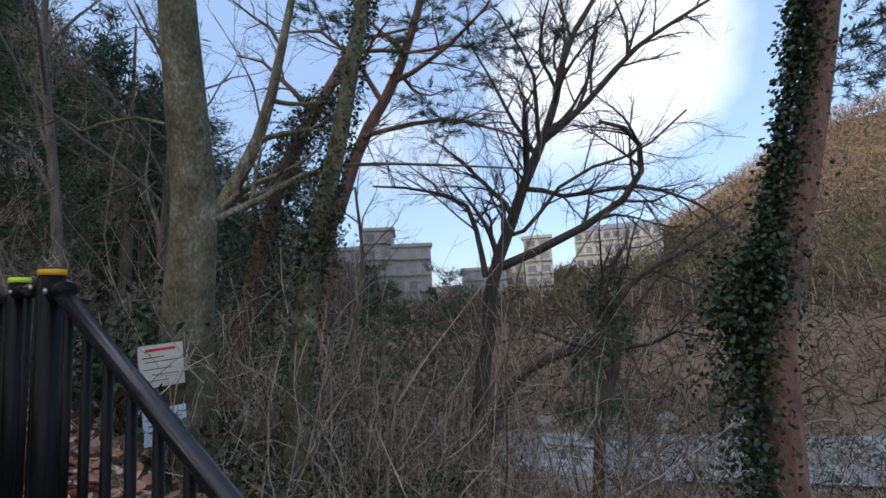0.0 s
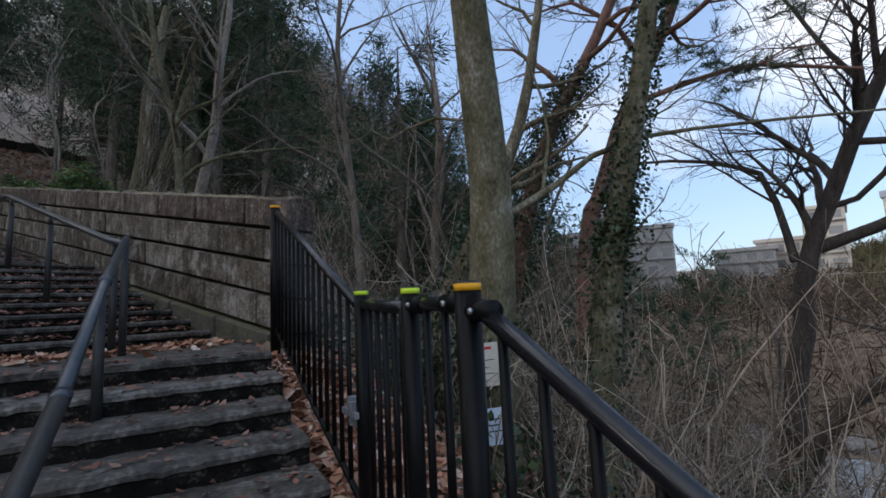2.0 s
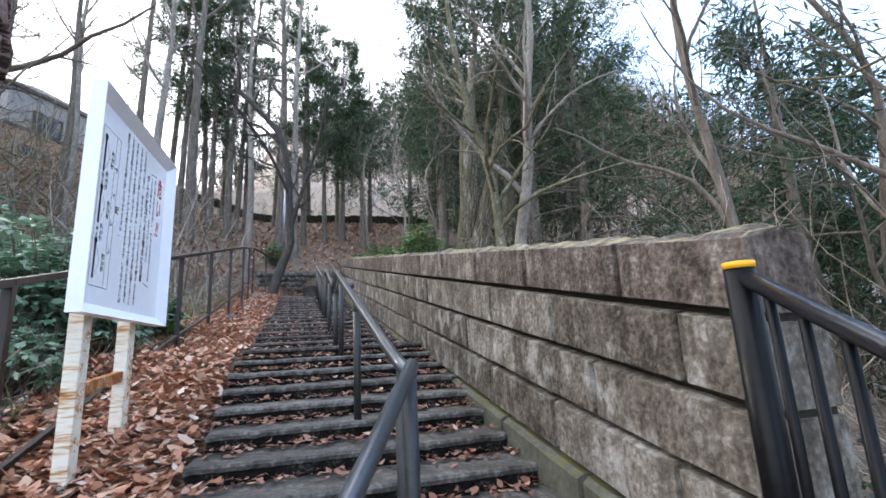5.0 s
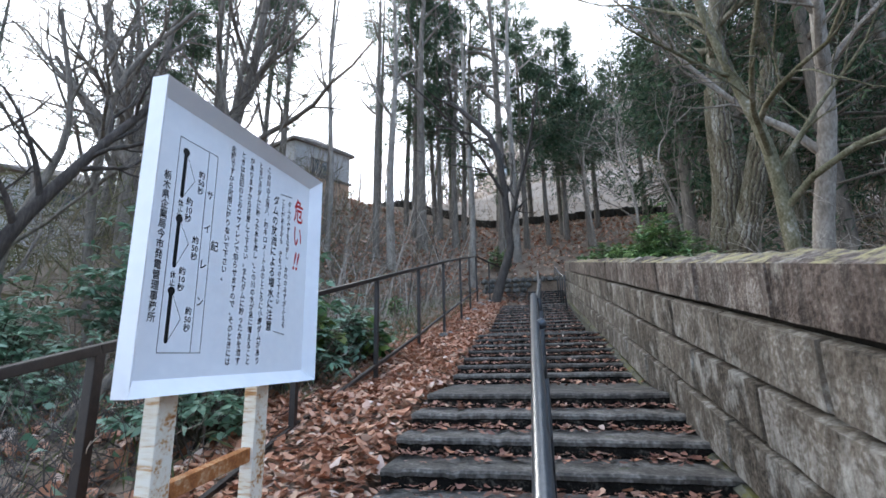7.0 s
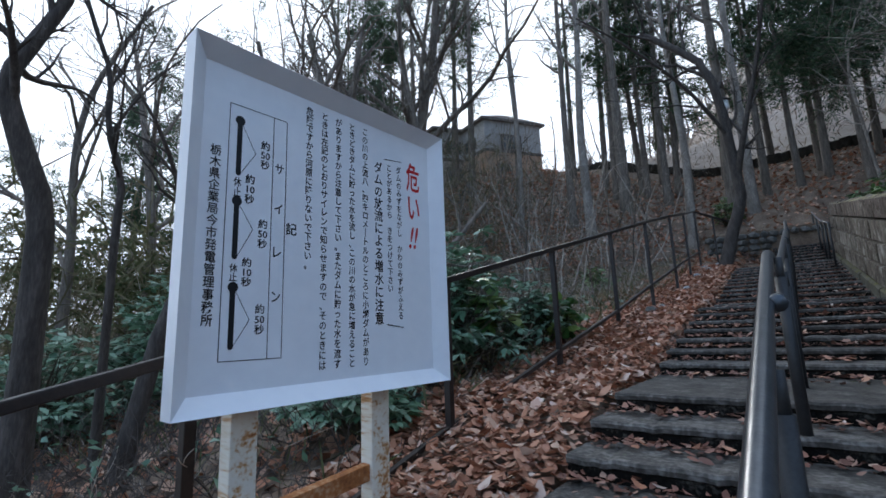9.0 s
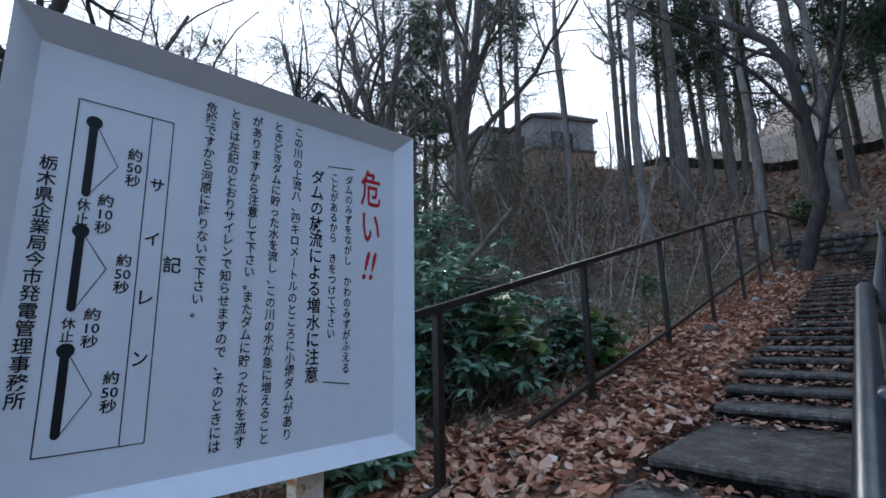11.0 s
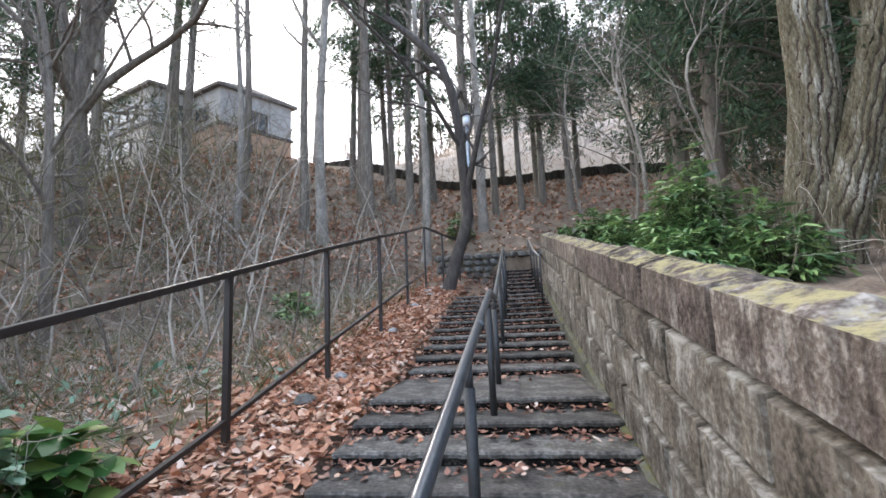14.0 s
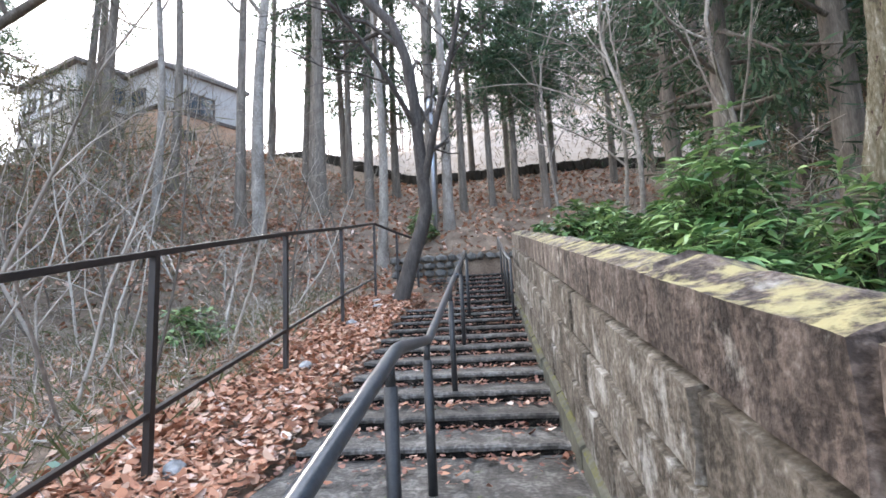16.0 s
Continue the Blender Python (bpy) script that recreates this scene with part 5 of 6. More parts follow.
for i, (x, y, h, r, mt) in enumerate(tall):
    z = G(x, y) - 0.3
    q = random.Random(70 + i)
    bare_tree([(x, y, z), (x + q.uniform(-0.1, 0.15), y, z + h * 0.3), (x + q.uniform(-0.2, 0.3), y + q.uniform(-0.3, 0.2), z + h * 0.65), (x + q.uniform(-0.2, 0.4), y + q.uniform(-0.3, 0.3), z + h)], r, 170 + i, mt, 9, 0.5, 0.25, 0.8, 0.2, twigs=4, sides=10, branches=5, label="tall straight pale trunk on the leafy bank" if mt == M_PALE else "tall straight grey trunk on the leafy bank", name="tall_tree")
for i, (x, y, h, cl, w) in enumerate([(-2.9, 30.5, 18, 0.3, 0.12), (-0.2, 31.5, 17, 0.35, 0.12), (-5.2, 28.5, 18, 0.3, 0.12), (1.8, 33, 16, 0.3, 0.13), (-7.2, 29.5, 18, 0.4, 0.11), (3.4, 29.5, 11, 0.36, 0.28), (5.4, 30.5, 11, 0.38, 0.28), (7.8, 29.8, 11, 0.38, 0.28), (9.8, 29.0, 12, 0.35, 0.28), (11.5, 27, 12, 0.3, 0.24), (4.6, 27.5, 8, 0.5, 0.28), (14, 25, 13, 0.25, 0.2)]):
    conifer(x, y, h, 0.17, 200 + i, cl, w, 56 if h > 13 else 80, L_CEDAR, M_TRUNK, "tall evergreen standing on the bank ahead" if h > 13 else "spreading dark evergreen on the ledge ahead", 28, 0.34)

for i, (x, y, h, cl, w) in enumerate([(-16.81, 23.0, 16, 0.22, 0.13), (-16.85, 24.5, 16, 0.3, 0.13), (-12.67, 25.5, 17, 0.55, 0.13), (-4.33, 27.0, 17, 0.35, 0.13), (-3.45, 28.5, 16, 0.25, 0.13), (-1.99, 29.0, 16, 0.2, 0.13), (-18.1, 25.0, 16, 0.2, 0.13), (-3.12, 28.0, 17, 0.25, 0.13), (1.46, 27.5, 14, 0.3, 0.13), (3.53, 28.5, 13, 0.35, 0.13)]):
    conifer(x, y, h, 0.17, 420 + i, cl, w, 76, L_CEDAR, M_TRUNK, "tall evergreen with ragged drooping sprays on the bank", 40, 0.36)

# trees to the left
bare_tree([(-9.2, 18.4, G(-9.2, 18.4) - 0.3), (-9.15, 18.3, 8.2), (-9.0, 18.05, 9.5), (-8.6, 18.0, 11.6), (-8.0, 17.9, 13.6), (-7.6, 17.8, 17)], 0.3, 26, M_TRUNK, 12, 0.3, 0.6, 0.7, 0.3, extra=[([(-9.0, 18.1, 9.3), (-9.0, 17.5, 11.5), (-8.9, 17.0, 13.5), (-8.6, 16.6, 16)], 0.17)], label="big forked leafless tree with smooth grey limbs", name="forked_tree", top=0.4)
bare_tree([(-10.0, 15.3, G(-10, 15.3) - 0.3), (-9.9, 15.1, 7.3), (-9.8, 14.9, 8.8), (-10.1, 14.4, 10.7), (-10.5, 14.0, 13)], 0.27, 27, M_TRUNK, 13, 0.3, 0.7, 0.75, 0.25, extra=[([(-9.8, 14.95, 8.6), (-9.3, 14.9, 10.5), (-8.9, 15, 13)], 0.2), ([(-9.85, 15, 8.2), (-10.9, 14.6, 9.6), (-12, 14, 11.5)], 0.18)], label="big forked leafless tree with spreading limbs", name="forked_tree")
for i, (x, y, h, r) in enumerate([(-5.5, 9.5, 6, 0.09), (-7.5, 12.5, 9, 0.12), (-8.5, 7.5, 8, 0.11), (-12, 10, 10, 0.16), (-6.8, 15.8, 9, 0.12), (-13, 17, 11, 0.18), (-15, 6, 9, 0.14), (-11, 4, 9, 0.13), (-5.0, 4.8, 6, 0.08)]):
    z = G(x, y) - 0.3
    q = random.Random(90 + i)
    bare_tree([(x, y, z), (x + q.uniform(-0.4, 0.5), y + q.uniform(-0.3, 0.3), z + h * 0.35), (x + q.uniform(-0.6, 0.8), y + q.uniform(-0.8, 0.5), z + h * 0.7), (x + q.uniform(-1, 1.2), y + q.uniform(-1.2, 0.8), z + h)], r, 230 + i, M_TRUNK, 9, 0.25, 0.5, 0.8, 0.2, twigs=5, sides=8, label="leafless tree with dark spreading limbs")
for i, (x, y, h, cl, w) in enumerate([(-12.5, 22, 15, 0.2, 0.17), (-15, 19, 15, 0.2, 0.17), (-10.5, 24, 17, 0.3, 0.14), (-22, 15, 12, 0.1, 0.22), (-19, 23, 15, 0.2, 0.17), (-26, 10, 11, 0.1, 0.22), (-13.5, 27, 16, 0.4, 0.13), (-22, 6, 10, 0.1, 0.22), (-25, 18, 13, 0.1, 0.2)]):
    conifer(x, y, h, 0.2, 260 + i, cl, w, 56, L_CEDAR, M_TRUNK, "dark conifer behind the bare trees", 24, 0.32)

conifer(-20.0, 12.23, 13.21 - G(-20.0, 12.23), 0.2, 280, 0.08, 0.2, 64, L_CEDAR, M_TRUNK, "dense dark conifer on the far slope", 40, 0.4)
for i, (x, y, h) in enumerate([(-18, 16.2, 14), (-15.5, 12.6, 11), (-19, 12.8, 12)]):
    conifer(x, y, h, 0.17, 290 + i, 0.3, 0.3, 26, L_PINE, M_TRUNK, "pine with flat layers of needles behind the bare trees", 34, 0.3, True)

# dark leaning trees close behind the fence
bare_tree([(-2.60, 6.49, G(-2.6, 6.49) - 0.2)] + [(-2.5, 6.74, 2.71), (-2.5, 6.93, 3.11), (-2.4, 7.06, 3.58), (-2.3, 7.32, 4.1), (-2.2, 7.51, 4.47), (-2.0, 7.89, 5.15)], 0.075, 301, M_DARKBARK, 8, 0.4, 0.4, 0.8, 0.2, label="dark leaning leafless tree behind the fence", name="leaning_tree", top=0.45)
bare_tree([(-3.0, 5.99, G(-3.0, 5.99) - 0.2)] + [(-3.0, 5.99, 3.44), (-3.0, 5.89, 3.94), (-3.0, 5.73, 4.4), (-3.0, 5.67, 4.71), (-3.0, 5.79, 5.08), (-3.0, 5.98, 5.63), (-3.0, 6.06, 6.19)], 0.1, 302, M_DARKBARK, 8, 0.4, 0.4, 0.9, 0.2, label="dark crooked trunk behind the fence", name="leaning_tree", top=0.4)
bare_tree([(-3.4, 6.62, G(-3.4, 6.62) - 0.2)] + [(-3.4, 6.62, 3.65), (-3.4, 6.63, 4.17), (-3.4, 6.48, 4.69), (-3.4, 6.45, 5.26), (-3.4, 6.22, 5.89), (-3.4, 6.12, 6.46)], 0.04, 304, M_DARKBARK, 9, 0.3, 0.45, 0.9, 0.15, label="slender dark leafless tree behind the fence", name="slender_tree", top=0.4)
bare_tree([(-2.6, 7.6, G(-2.6, 7.6) - 0.2), (-2.3, 7.9, 2.2), (-2.0, 8.3, 2.75), (-1.5, 9.2, 3.4), (-1.2, 9.9, 4.2)], 0.08, 303, M_TRUNK, 8, 0.3, 0.5, 0.8, 0.2, label="dark stooping leafless tree behind the fence", name="leaning_tree")

# bushes
whorl_bush(-1.3, 8.75, 0.85, 1.5, 1, L_BLUE, 3000, 0.13, "dense evergreen bush with whorled dull green leaves behind the fence")
whorl_bush(-4.2, 11.1, 1.45, 2.85, 2, L_BLUE, 5200, 0.15, "large evergreen bush with whorled dull green leaves behind the fence")
whorl_bush(-1.9, 9.7, 0.8, 1.5, 31, L_BLUE, 2200, 0.13, "evergreen bush with whorled leaves behind the fence")
whorl_bush(-0.8, 10.0, 0.4, 0.95, 32, L_BLUE, 700, 0.12, "small evergreen bush beside the fence")
whorl_bush(-0.9, 7.5, 0.5, 0.5, 3, L_BLUE, 700, 0.12, "low evergreen bush beside the fence post")
whorl_bush(-3.8, 7.9, 0.9, 0.8, 4, L_BLUE, 1700, 0.14, "evergreen bush among dry stems")
whorl_bush(-4.6, 8.5, 1.0, 1.5, 5, L_BLUE, 2200, 0.13, "broad evergreen bush on the slope behind the fence")
whorl_bush(-5.4, 6.6, 1.2, 1.3, 21, L_BLUE, 2600, 0.14, "broad evergreen bush on the slope behind the fence")
whorl_bush(-5.8, 8.6, 1.4, 1.8, 23, L_BLUE, 3000, 0.15, "evergreen bush among dry stems")
for i, (x, y, r, h) in enumerate([(-9.5, 9.5, 1.5, 2.8), (-12.5, 8.5, 2.0, 4.5), (-8, 4.2, 1.4, 2.4)]):
    bush(x, y, r, h, 50 + i, L_GRASS, 2600, 0.16, "tall yellow green shrub on the slope", "shrub")
whorl_bush(-0.55, 10.48, 0.25, 0.45, 35, L_FATSIA, 28, 0.19, "low plant with broad hand-shaped leaves beside the fence", "broadleaf_plant", 0.8, per=7)
whorl_bush(-0.78, 10.41, 0.25, 0.75, 36, L_FATSIA, 28, 0.19, "low plant with broad hand-shaped leaves beside the fence", "broadleaf_plant", 0.8, per=7)
whorl_bush(-0.85, 9.15, 0.36, 1.55, 7, L_FATSIA, 63, 0.22, "yellow green plant with broad hand-shaped leaves", "broadleaf_plant", 0.8, per=7)
whorl_bush(4.35, 14.6, 0.75, 1.6, 8, L_BUSH, 3600, 0.17, "glossy green laurel bush above the wall", z=3.75, width=0.27)
whorl_bush(4.0, 15.9, 0.7, 1.0, 9, L_BUSH, 2600, 0.17, "glossy green laurel bush above the wall", z=3.9, width=0.27)
whorl_bush(3.75, 13.6, 0.5, 0.75, 10, L_BUSH, 1500, 0.17, "low glossy green laurel above the wall", z=3.6, width=0.27)
whorl_bush(4.7, 13.4, 0.5, 1.0, 33, L_BUSH, 1500, 0.17, "low glossy green laurel above the wall", z=3.5, width=0.27)
bush(5.4, -2.4, 0.9, 1.6, 16, L_IVY, 2600, 0.07, "dark ivy thicket round the pine foot")
bush(6.4, -3.4, 1.1, 1.7, 17, L_IVY, 2600, 0.07, "dark ivy thicket round the pine foot")
bush(7.5, -5.0, 1.1, 3.6, 19, L_IVY, 3200, 0.07, "dark ivy thicket on the river slope")
bush(7.2, 3.6, 1.2, 1.6, 18, L_IVY, 2600, 0.07, "dark ivy thicket under the leaning pines")
whorl_bush(3.8, 17.4, 0.8, 0.8, 11, L_BUSH, 1600, 0.15, "glossy green laurel bush above the wall")
whorl_bush(-2.2, 16.6, 0.5, 0.6, 12, L_BUSH, 500, 0.14, "small green bush on the leafy bank")
whorl_bush(0.2, 24.6, 0.5, 1.2, 13, L_BUSH, 600, 0.14, "small green bush at the foot of a trunk")
bush(3.4, 3.2, 0.7, 1.0, 14, L_IVY, 1200, 0.08, "dark ivy thicket at the foot of the trees")
bush(6.2, 1.0, 0.9, 1.0, 15, L_IVY, 1400, 0.08, "dark ivy thicket at the foot of the trees")


# ---- leaf litter ----
def litter(name, xs, ys, zs, seed, size=(0.045, 0.1), label="", tilt=0.35, leaf=None):
    """Curled fallen leaves lying on a surface."""
    rng = np.random.default_rng(seed)
    n = len(xs)
    L = rng.uniform(size[0], size[1], n)
    W = L * rng.uniform(0.45, 0.75, n)
    a = rng.uniform(0, 2 * np.pi, n)
    tx, ty = rng.normal(0, tilt, n), rng.normal(0, tilt, n)
    cu = rng.normal(0.25, 0.35, n)
    u = np.array([-0.5, -0.12, 0.22, 0.5])
    w = np.array([0.12, 0.5, 0.42, 0.04])
    V = np.empty((n, 8, 3))
    for k in range(4):
        for s, sg in enumerate((-1, 1)):
            lx, ly = u[k] * L, sg * w[k] * W
            lz = cu * (u[k] ** 2 * 1.6 * L + (np.abs(ly) * 0.8)) + rng.normal(0, 0.002, n)
            V[:, k * 2 + s, 0] = xs + lx * np.cos(a) - ly * np.sin(a)
            V[:, k * 2 + s, 1] = ys + lx * np.sin(a) + ly * np.cos(a)
            V[:, k * 2 + s, 2] = zs + lz + tx * lx + ty * ly + 0.008
    F = np.array([[0, 2, 3, 1], [2, 4, 5, 3], [4, 6, 7, 5]])
    F = (F[None] + (np.arange(n) * 8)[:, None, None]).reshape(-1, 4)
    return tagged(mesh_np(name, V.reshape(-1, 3), F, leaf or L_LITTER), label, "leaves", kind="stuff")


rng = np.random.default_rng(8)
n = 24000
lx, ly = rng.uniform(-0.7, 0.78, n), 4.4 + 16 * rng.uniform(0, 1, n) ** 1.25
litter("fallen_leaves", lx, ly, ground(lx, ly) - 0.01 + rng.uniform(0, 0.03, n), 1, label="thick brown fallen leaves beside the stairs")
ey = np.array([e[0] for e in edges] + [edges[-1][0] + 0.6])
ez = np.array([e[1] for e in edges])
n = 6500
k = rng.integers(0, len(ez), n)
run = (ey[k + 1] - ey[k])
back = rng.beta(2.2, 1.0, n)
land = run > 0.7
keep = ~land | (rng.uniform(0, 1, n) < 0.9)
ly = ey[k] + run * np.where(land, 0.55 + 0.45 * back, 0.28 + 0.7 * back)
lx = np.where(rng.uniform(0, 1, n) < 0.5, rng.uniform(0.72, 2.64, n), 0.72 + 1.92 * rng.beta(0.7, 0.8, n))
litter("fallen_leaves", lx[keep], ly[keep], ez[k][keep] + rng.uniform(0, 0.02, keep.sum()) + 0.012 * back[keep], 2, (0.025, 0.065), "damp dark brown leaves lying on the treads", 0.25, L_WET)
pick = keep & (rng.uniform(0, 1, len(keep)) < 0.16)
litter("fallen_leaves", lx[pick] + 0.03, ly[pick], ez[k][pick] + 0.02, 12, (0.03, 0.075), "dry pale brown leaves lying on the treads", 0.25)
n = 900
lx, ly = rng.uniform(0.6, 2.6, n), 5.1 - 0.75 * rng.beta(0.8, 2.2, n)
litter("fallen_leaves", lx, ly, np.full(n, 1.185), 3, (0.04, 0.09), "brown leaves drifted on the lower landing", 0.25)
n = 900
i = rng.integers(0, 13, n)
s_al, s_ac = 0.32 * i - rng.uniform(0.03, 0.3, n) * (i > 0), rng.uniform(-0.8, 0.82, n)
i2 = np.maximum(i, 0)
litter("fallen_leaves", L0[0] + D[0] * s_al + A[0] * s_ac, L0[1] + D[1] * s_al + A[1] * s_ac, 1.185 - 0.115 * i2, 4, (0.025, 0.06), "scattered brown leaves on the lower steps", 0.2, L_WET)
n = 3600
s_al, s_ac = rng.uniform(-0.4, 4.2, n), 0.88 + np.abs(rng.normal(0, 0.45, n))
lx, ly = L0[0] + D[0] * s_al + A[0] * s_ac, L0[1] + D[1] * s_al + A[1] * s_ac
litter("fallen_leaves", lx, ly, ground(lx, ly), 5, label="brown leaves below the black railing")
n = 13000
lx, ly = rng.uniform(-9, -0.4, n), rng.uniform(3.5, 24, n)
litter("fallen_leaves", lx, ly, ground(lx, ly) - 0.02, 6, (0.08, 0.17), "old brown leaves on the wooded bank", 0.5)
n = 8000
lx, ly = rng.uniform(-17, -3, n), rng.uniform(19, 31, n)
litter("fallen_leaves", lx, ly, ground(lx, ly) - 0.02, 13, (0.1, 0.22), "old brown leaves on the crest of the bank", 0.5)
n = 6000
lx, ly = rng.uniform(-3, 9, n), rng.uniform(20, 33, n)
litter("fallen_leaves", lx, ly, ground(lx, ly) - 0.02, 7, (0.09, 0.2), "reddish brown leaves on the slope above the stairs", 0.5)
n = 9000
lx, ly = rng.uniform(1.5, 11, n), rng.uniform(-7, 6, n)
litter("fallen_leaves", lx, ly, ground(lx, ly) - 0.02, 9, (0.06, 0.15), "dull leaves on the river slope", 0.5)


# ---- dry undergrowth ----
def thicket(name, xs, ys, h, seed, r=0.006, label="", lean=0.45, sides=3, kids=2, mat=None, wander=0.16, grand=True):
    rng = np.random.default_rng(seed)
    n = len(xs)
    H = h * rng.uniform(0.35, 1.2, n)
    d = np.stack([rng.normal(0, lean, n), rng.normal(0, lean, n), np.ones(n)], -1)
    d /= np.linalg.norm(d, axis=1, keepdims=True)
    q = np.stack([xs, ys, ground(xs, ys) - 0.08], -1)
    out = [q]
    for _ in range(5):
        d = d + rng.normal(0, wander, d.shape)
        d /= np.linalg.norm(d, axis=1, keepdims=True)
        q = q + d * (H / 5)[:, None]
        out.append(q)
    P = np.stack(out, 1)
    R = (r * rng.uniform(0.5, 1.5, n))[:, None] * np.linspace(1, 0.3, 6)[None]
    bits = [tubes_batch(P, R, sides)]
    if kids:
        P2, R2 = grow(rng, P, R, kids, 0.5, 0.7, 0.1, 5, 0.25)
        bits.append(tubes_batch(P2, np.maximum(R2, 0.0016), 3))
        if grand:
            P3, R3 = grow(rng, P2, R2, 2, 0.5, 0.7, 0.0, 4, 0.25)
            bits.append(tubes_batch(P3, np.maximum(R3, 0.0014), 3))
    return tagged(mesh_np(name, *level(bits), mat or M_STEM), label, "undergrowth", kind="stuff")


rng = np.random.default_rng(21)
n = 1500
tx, ty = rng.uniform(2.2, 11, n), rng.uniform(-6, 6.5, n)
ok = (tx - 1.5 - (ty - 1.8) * 0.45) > 0.9
ok &= (np.hypot(tx, ty) > 2.6) & ~((ty > 2.5) & (tx < 4.3) & (rng.uniform(0, 1, n) < 0.7))
thicket("undergrowth", tx[ok], ty[ok], 2.0, 1, 0.008, "tangled dry grey brown stems on the river slope", 0.5, kids=3, wander=0.22)
n = 260
tx, ty = rng.uniform(2.9, 6, n), rng.uniform(-3.5, 3.2, n)
ok = ((tx - 1.5 - (ty - 1.8) * 0.45) > 1.2) & (np.hypot(tx, ty) > 2.8)
thicket("undergrowth", tx[ok], ty[ok], 1.7, 22, 0.011, "pale arching canes on the river slope", 0.7, kids=3, wander=0.26)
n = 360
tx, ty = rng.uniform(4.0, 10, n), rng.uniform(-6, 4, n)
thicket("undergrowth", tx, ty, 3.4, 2, 0.012, "tall leaning bare stems on the river slope", 0.45, kids=4, wander=0.2)
n = 1200
tx, ty = rng.uniform(9, 34, n), rng.uniform(-16, 16, n)
ok = ~((tx > 13) & (ty < -0.05 * tx) & (ty > -0.17 * tx))
tx, ty = tx[ok], ty[ok]
thicket("undergrowth", tx, ty, 3.0, 3, 0.02, "bare brush along the river", 0.5, kids=4, grand=False, wander=0.22)
n = 1100
tx, ty = rng.uniform(-9, -0.45, n), rng.uniform(3.5, 22, n)
thicket("undergrowth", tx, ty, 0.7, 4, 0.004, "dry stalks and twigs behind the fence", 0.5, kids=2, wander=0.22, mat=M_STALK)
n = 800
tx, ty = rng.uniform(-4.2, -0.5, n), rng.uniform(3.8, 8.6, n)
thicket("undergrowth", tx, ty, 0.75, 12, 0.005, "dark dead twigs on the ground behind the fence", 1.2, kids=3, wander=0.25, mat=M_TWIG)
n = 110
tx, ty = rng.uniform(-9.5, -1.2, n), rng.uniform(12, 25, n)
thicket("saplings", tx, ty, 3.6, 5, 0.02, "slender pale saplings on the bank", 0.22, sides=5, kids=6, wander=0.13, mat=M_STALK)
n = 130
tx, ty = rng.uniform(-16, -7, n), rng.uniform(14, 30, n)
thicket("saplings", tx, ty, 4.2, 6, 0.024, "slender pale saplings on the bank", 0.22, sides=4, kids=6, wander=0.13, mat=M_STALK)
n = 500
tx, ty = rng.uniform(-9, -0.8, n), rng.uniform(9, 24, n)
thicket("undergrowth", tx, ty, 1.1, 11, 0.005, "fallen and leaning grey twigs on the bank", 1.6, kids=4, wander=0.25, mat=M_STALK)
n = 260
tx, ty = rng.uniform(4.2, 9, n), rng.uniform(6, 24, n)
thicket("undergrowth", tx, ty, 1.5, 7, 0.005, "bare brush behind the block wall", 0.3, kids=4, wander=0.2, mat=M_STALK)
n = 2600
tx, ty = rng.uniform(-7, -0.4, n), rng.uniform(6.5, 19, n)
gz = ground(tx, ty)
c = np.stack([tx, ty, gz - 0.02], -1)
d = np.stack([rng.normal(0, 0.8, n), rng.normal(0, 0.8, n), np.full(n, 0.8)], -1)
tagged(mesh_np("grass", *leaf_quads(rng, c, d, 0.35, 0.016, 0), L_GRASS), "sparse dull green grass blades on the bank", "grass", kind="stuff")
n = 800
tx, ty = rng.uniform(-5.5, -0.5, n), rng.uniform(5, 13, n)
c = np.stack([tx, ty, ground(tx, ty) + rng.uniform(0.02, 0.4, n)], -1)
tagged(mesh_np("ground_cover", *leaf_quads(rng, c, rng.normal(0, 1, (n, 3)) + np.array([0, 0, 0.4]), 0.1, 0.05), L_BLUE), "scattered low evergreen leaves behind the fence", "plants", kind="stuff")

# bare woods far off: slender leafless trees on the hills
rng = np.random.default_rng(33)
def woods(xs, ys, h, seed, r, label, mat):
    return thicket("woods", xs, ys, h, seed, r, label, 0.1, 3, 4, mat, 0.1, False)
M_WOOD = surf("far bare woods", [(0.13, 0.1, 0.085), (0.24, 0.185, 0.15), (0.34, 0.27, 0.22)], 0.5, 0.95, 0.0, island=0.5)
woods(rng.uniform(-20, 60, 600), rng.uniform(46, 110, 600), 9.0, 1, 0.13, "leafless brown woods on the hillside ahead", M_WOOD)
a = rng.uniform(-0.85, -0.15, 400)
dd = rng.uniform(60, 200, 400)
woods(dd * np.cos(a), dd * np.sin(a), 4.0, 2, 0.09, "leafless brown woods on the hill across the river", M_WOOD)
woods(rng.uniform(36, 66, 350), rng.uniform(-45, 32, 350), 4.5, 4, 0.06, "brown leafless brush on the far river bank", M_WOOD)
M_DARKWOOD = surf("dark mixed woods", [(0.06, 0.05, 0.04), (0.13, 0.105, 0.085), (0.22, 0.18, 0.15)], 0.5, 0.95, 0.0, island=0.5)
woods(rng.uniform(16, 70, 500), rng.uniform(16, 60, 500), 8.0, 3, 0.14, "leafless woods on the dark slope upstream", M_DARKWOOD)



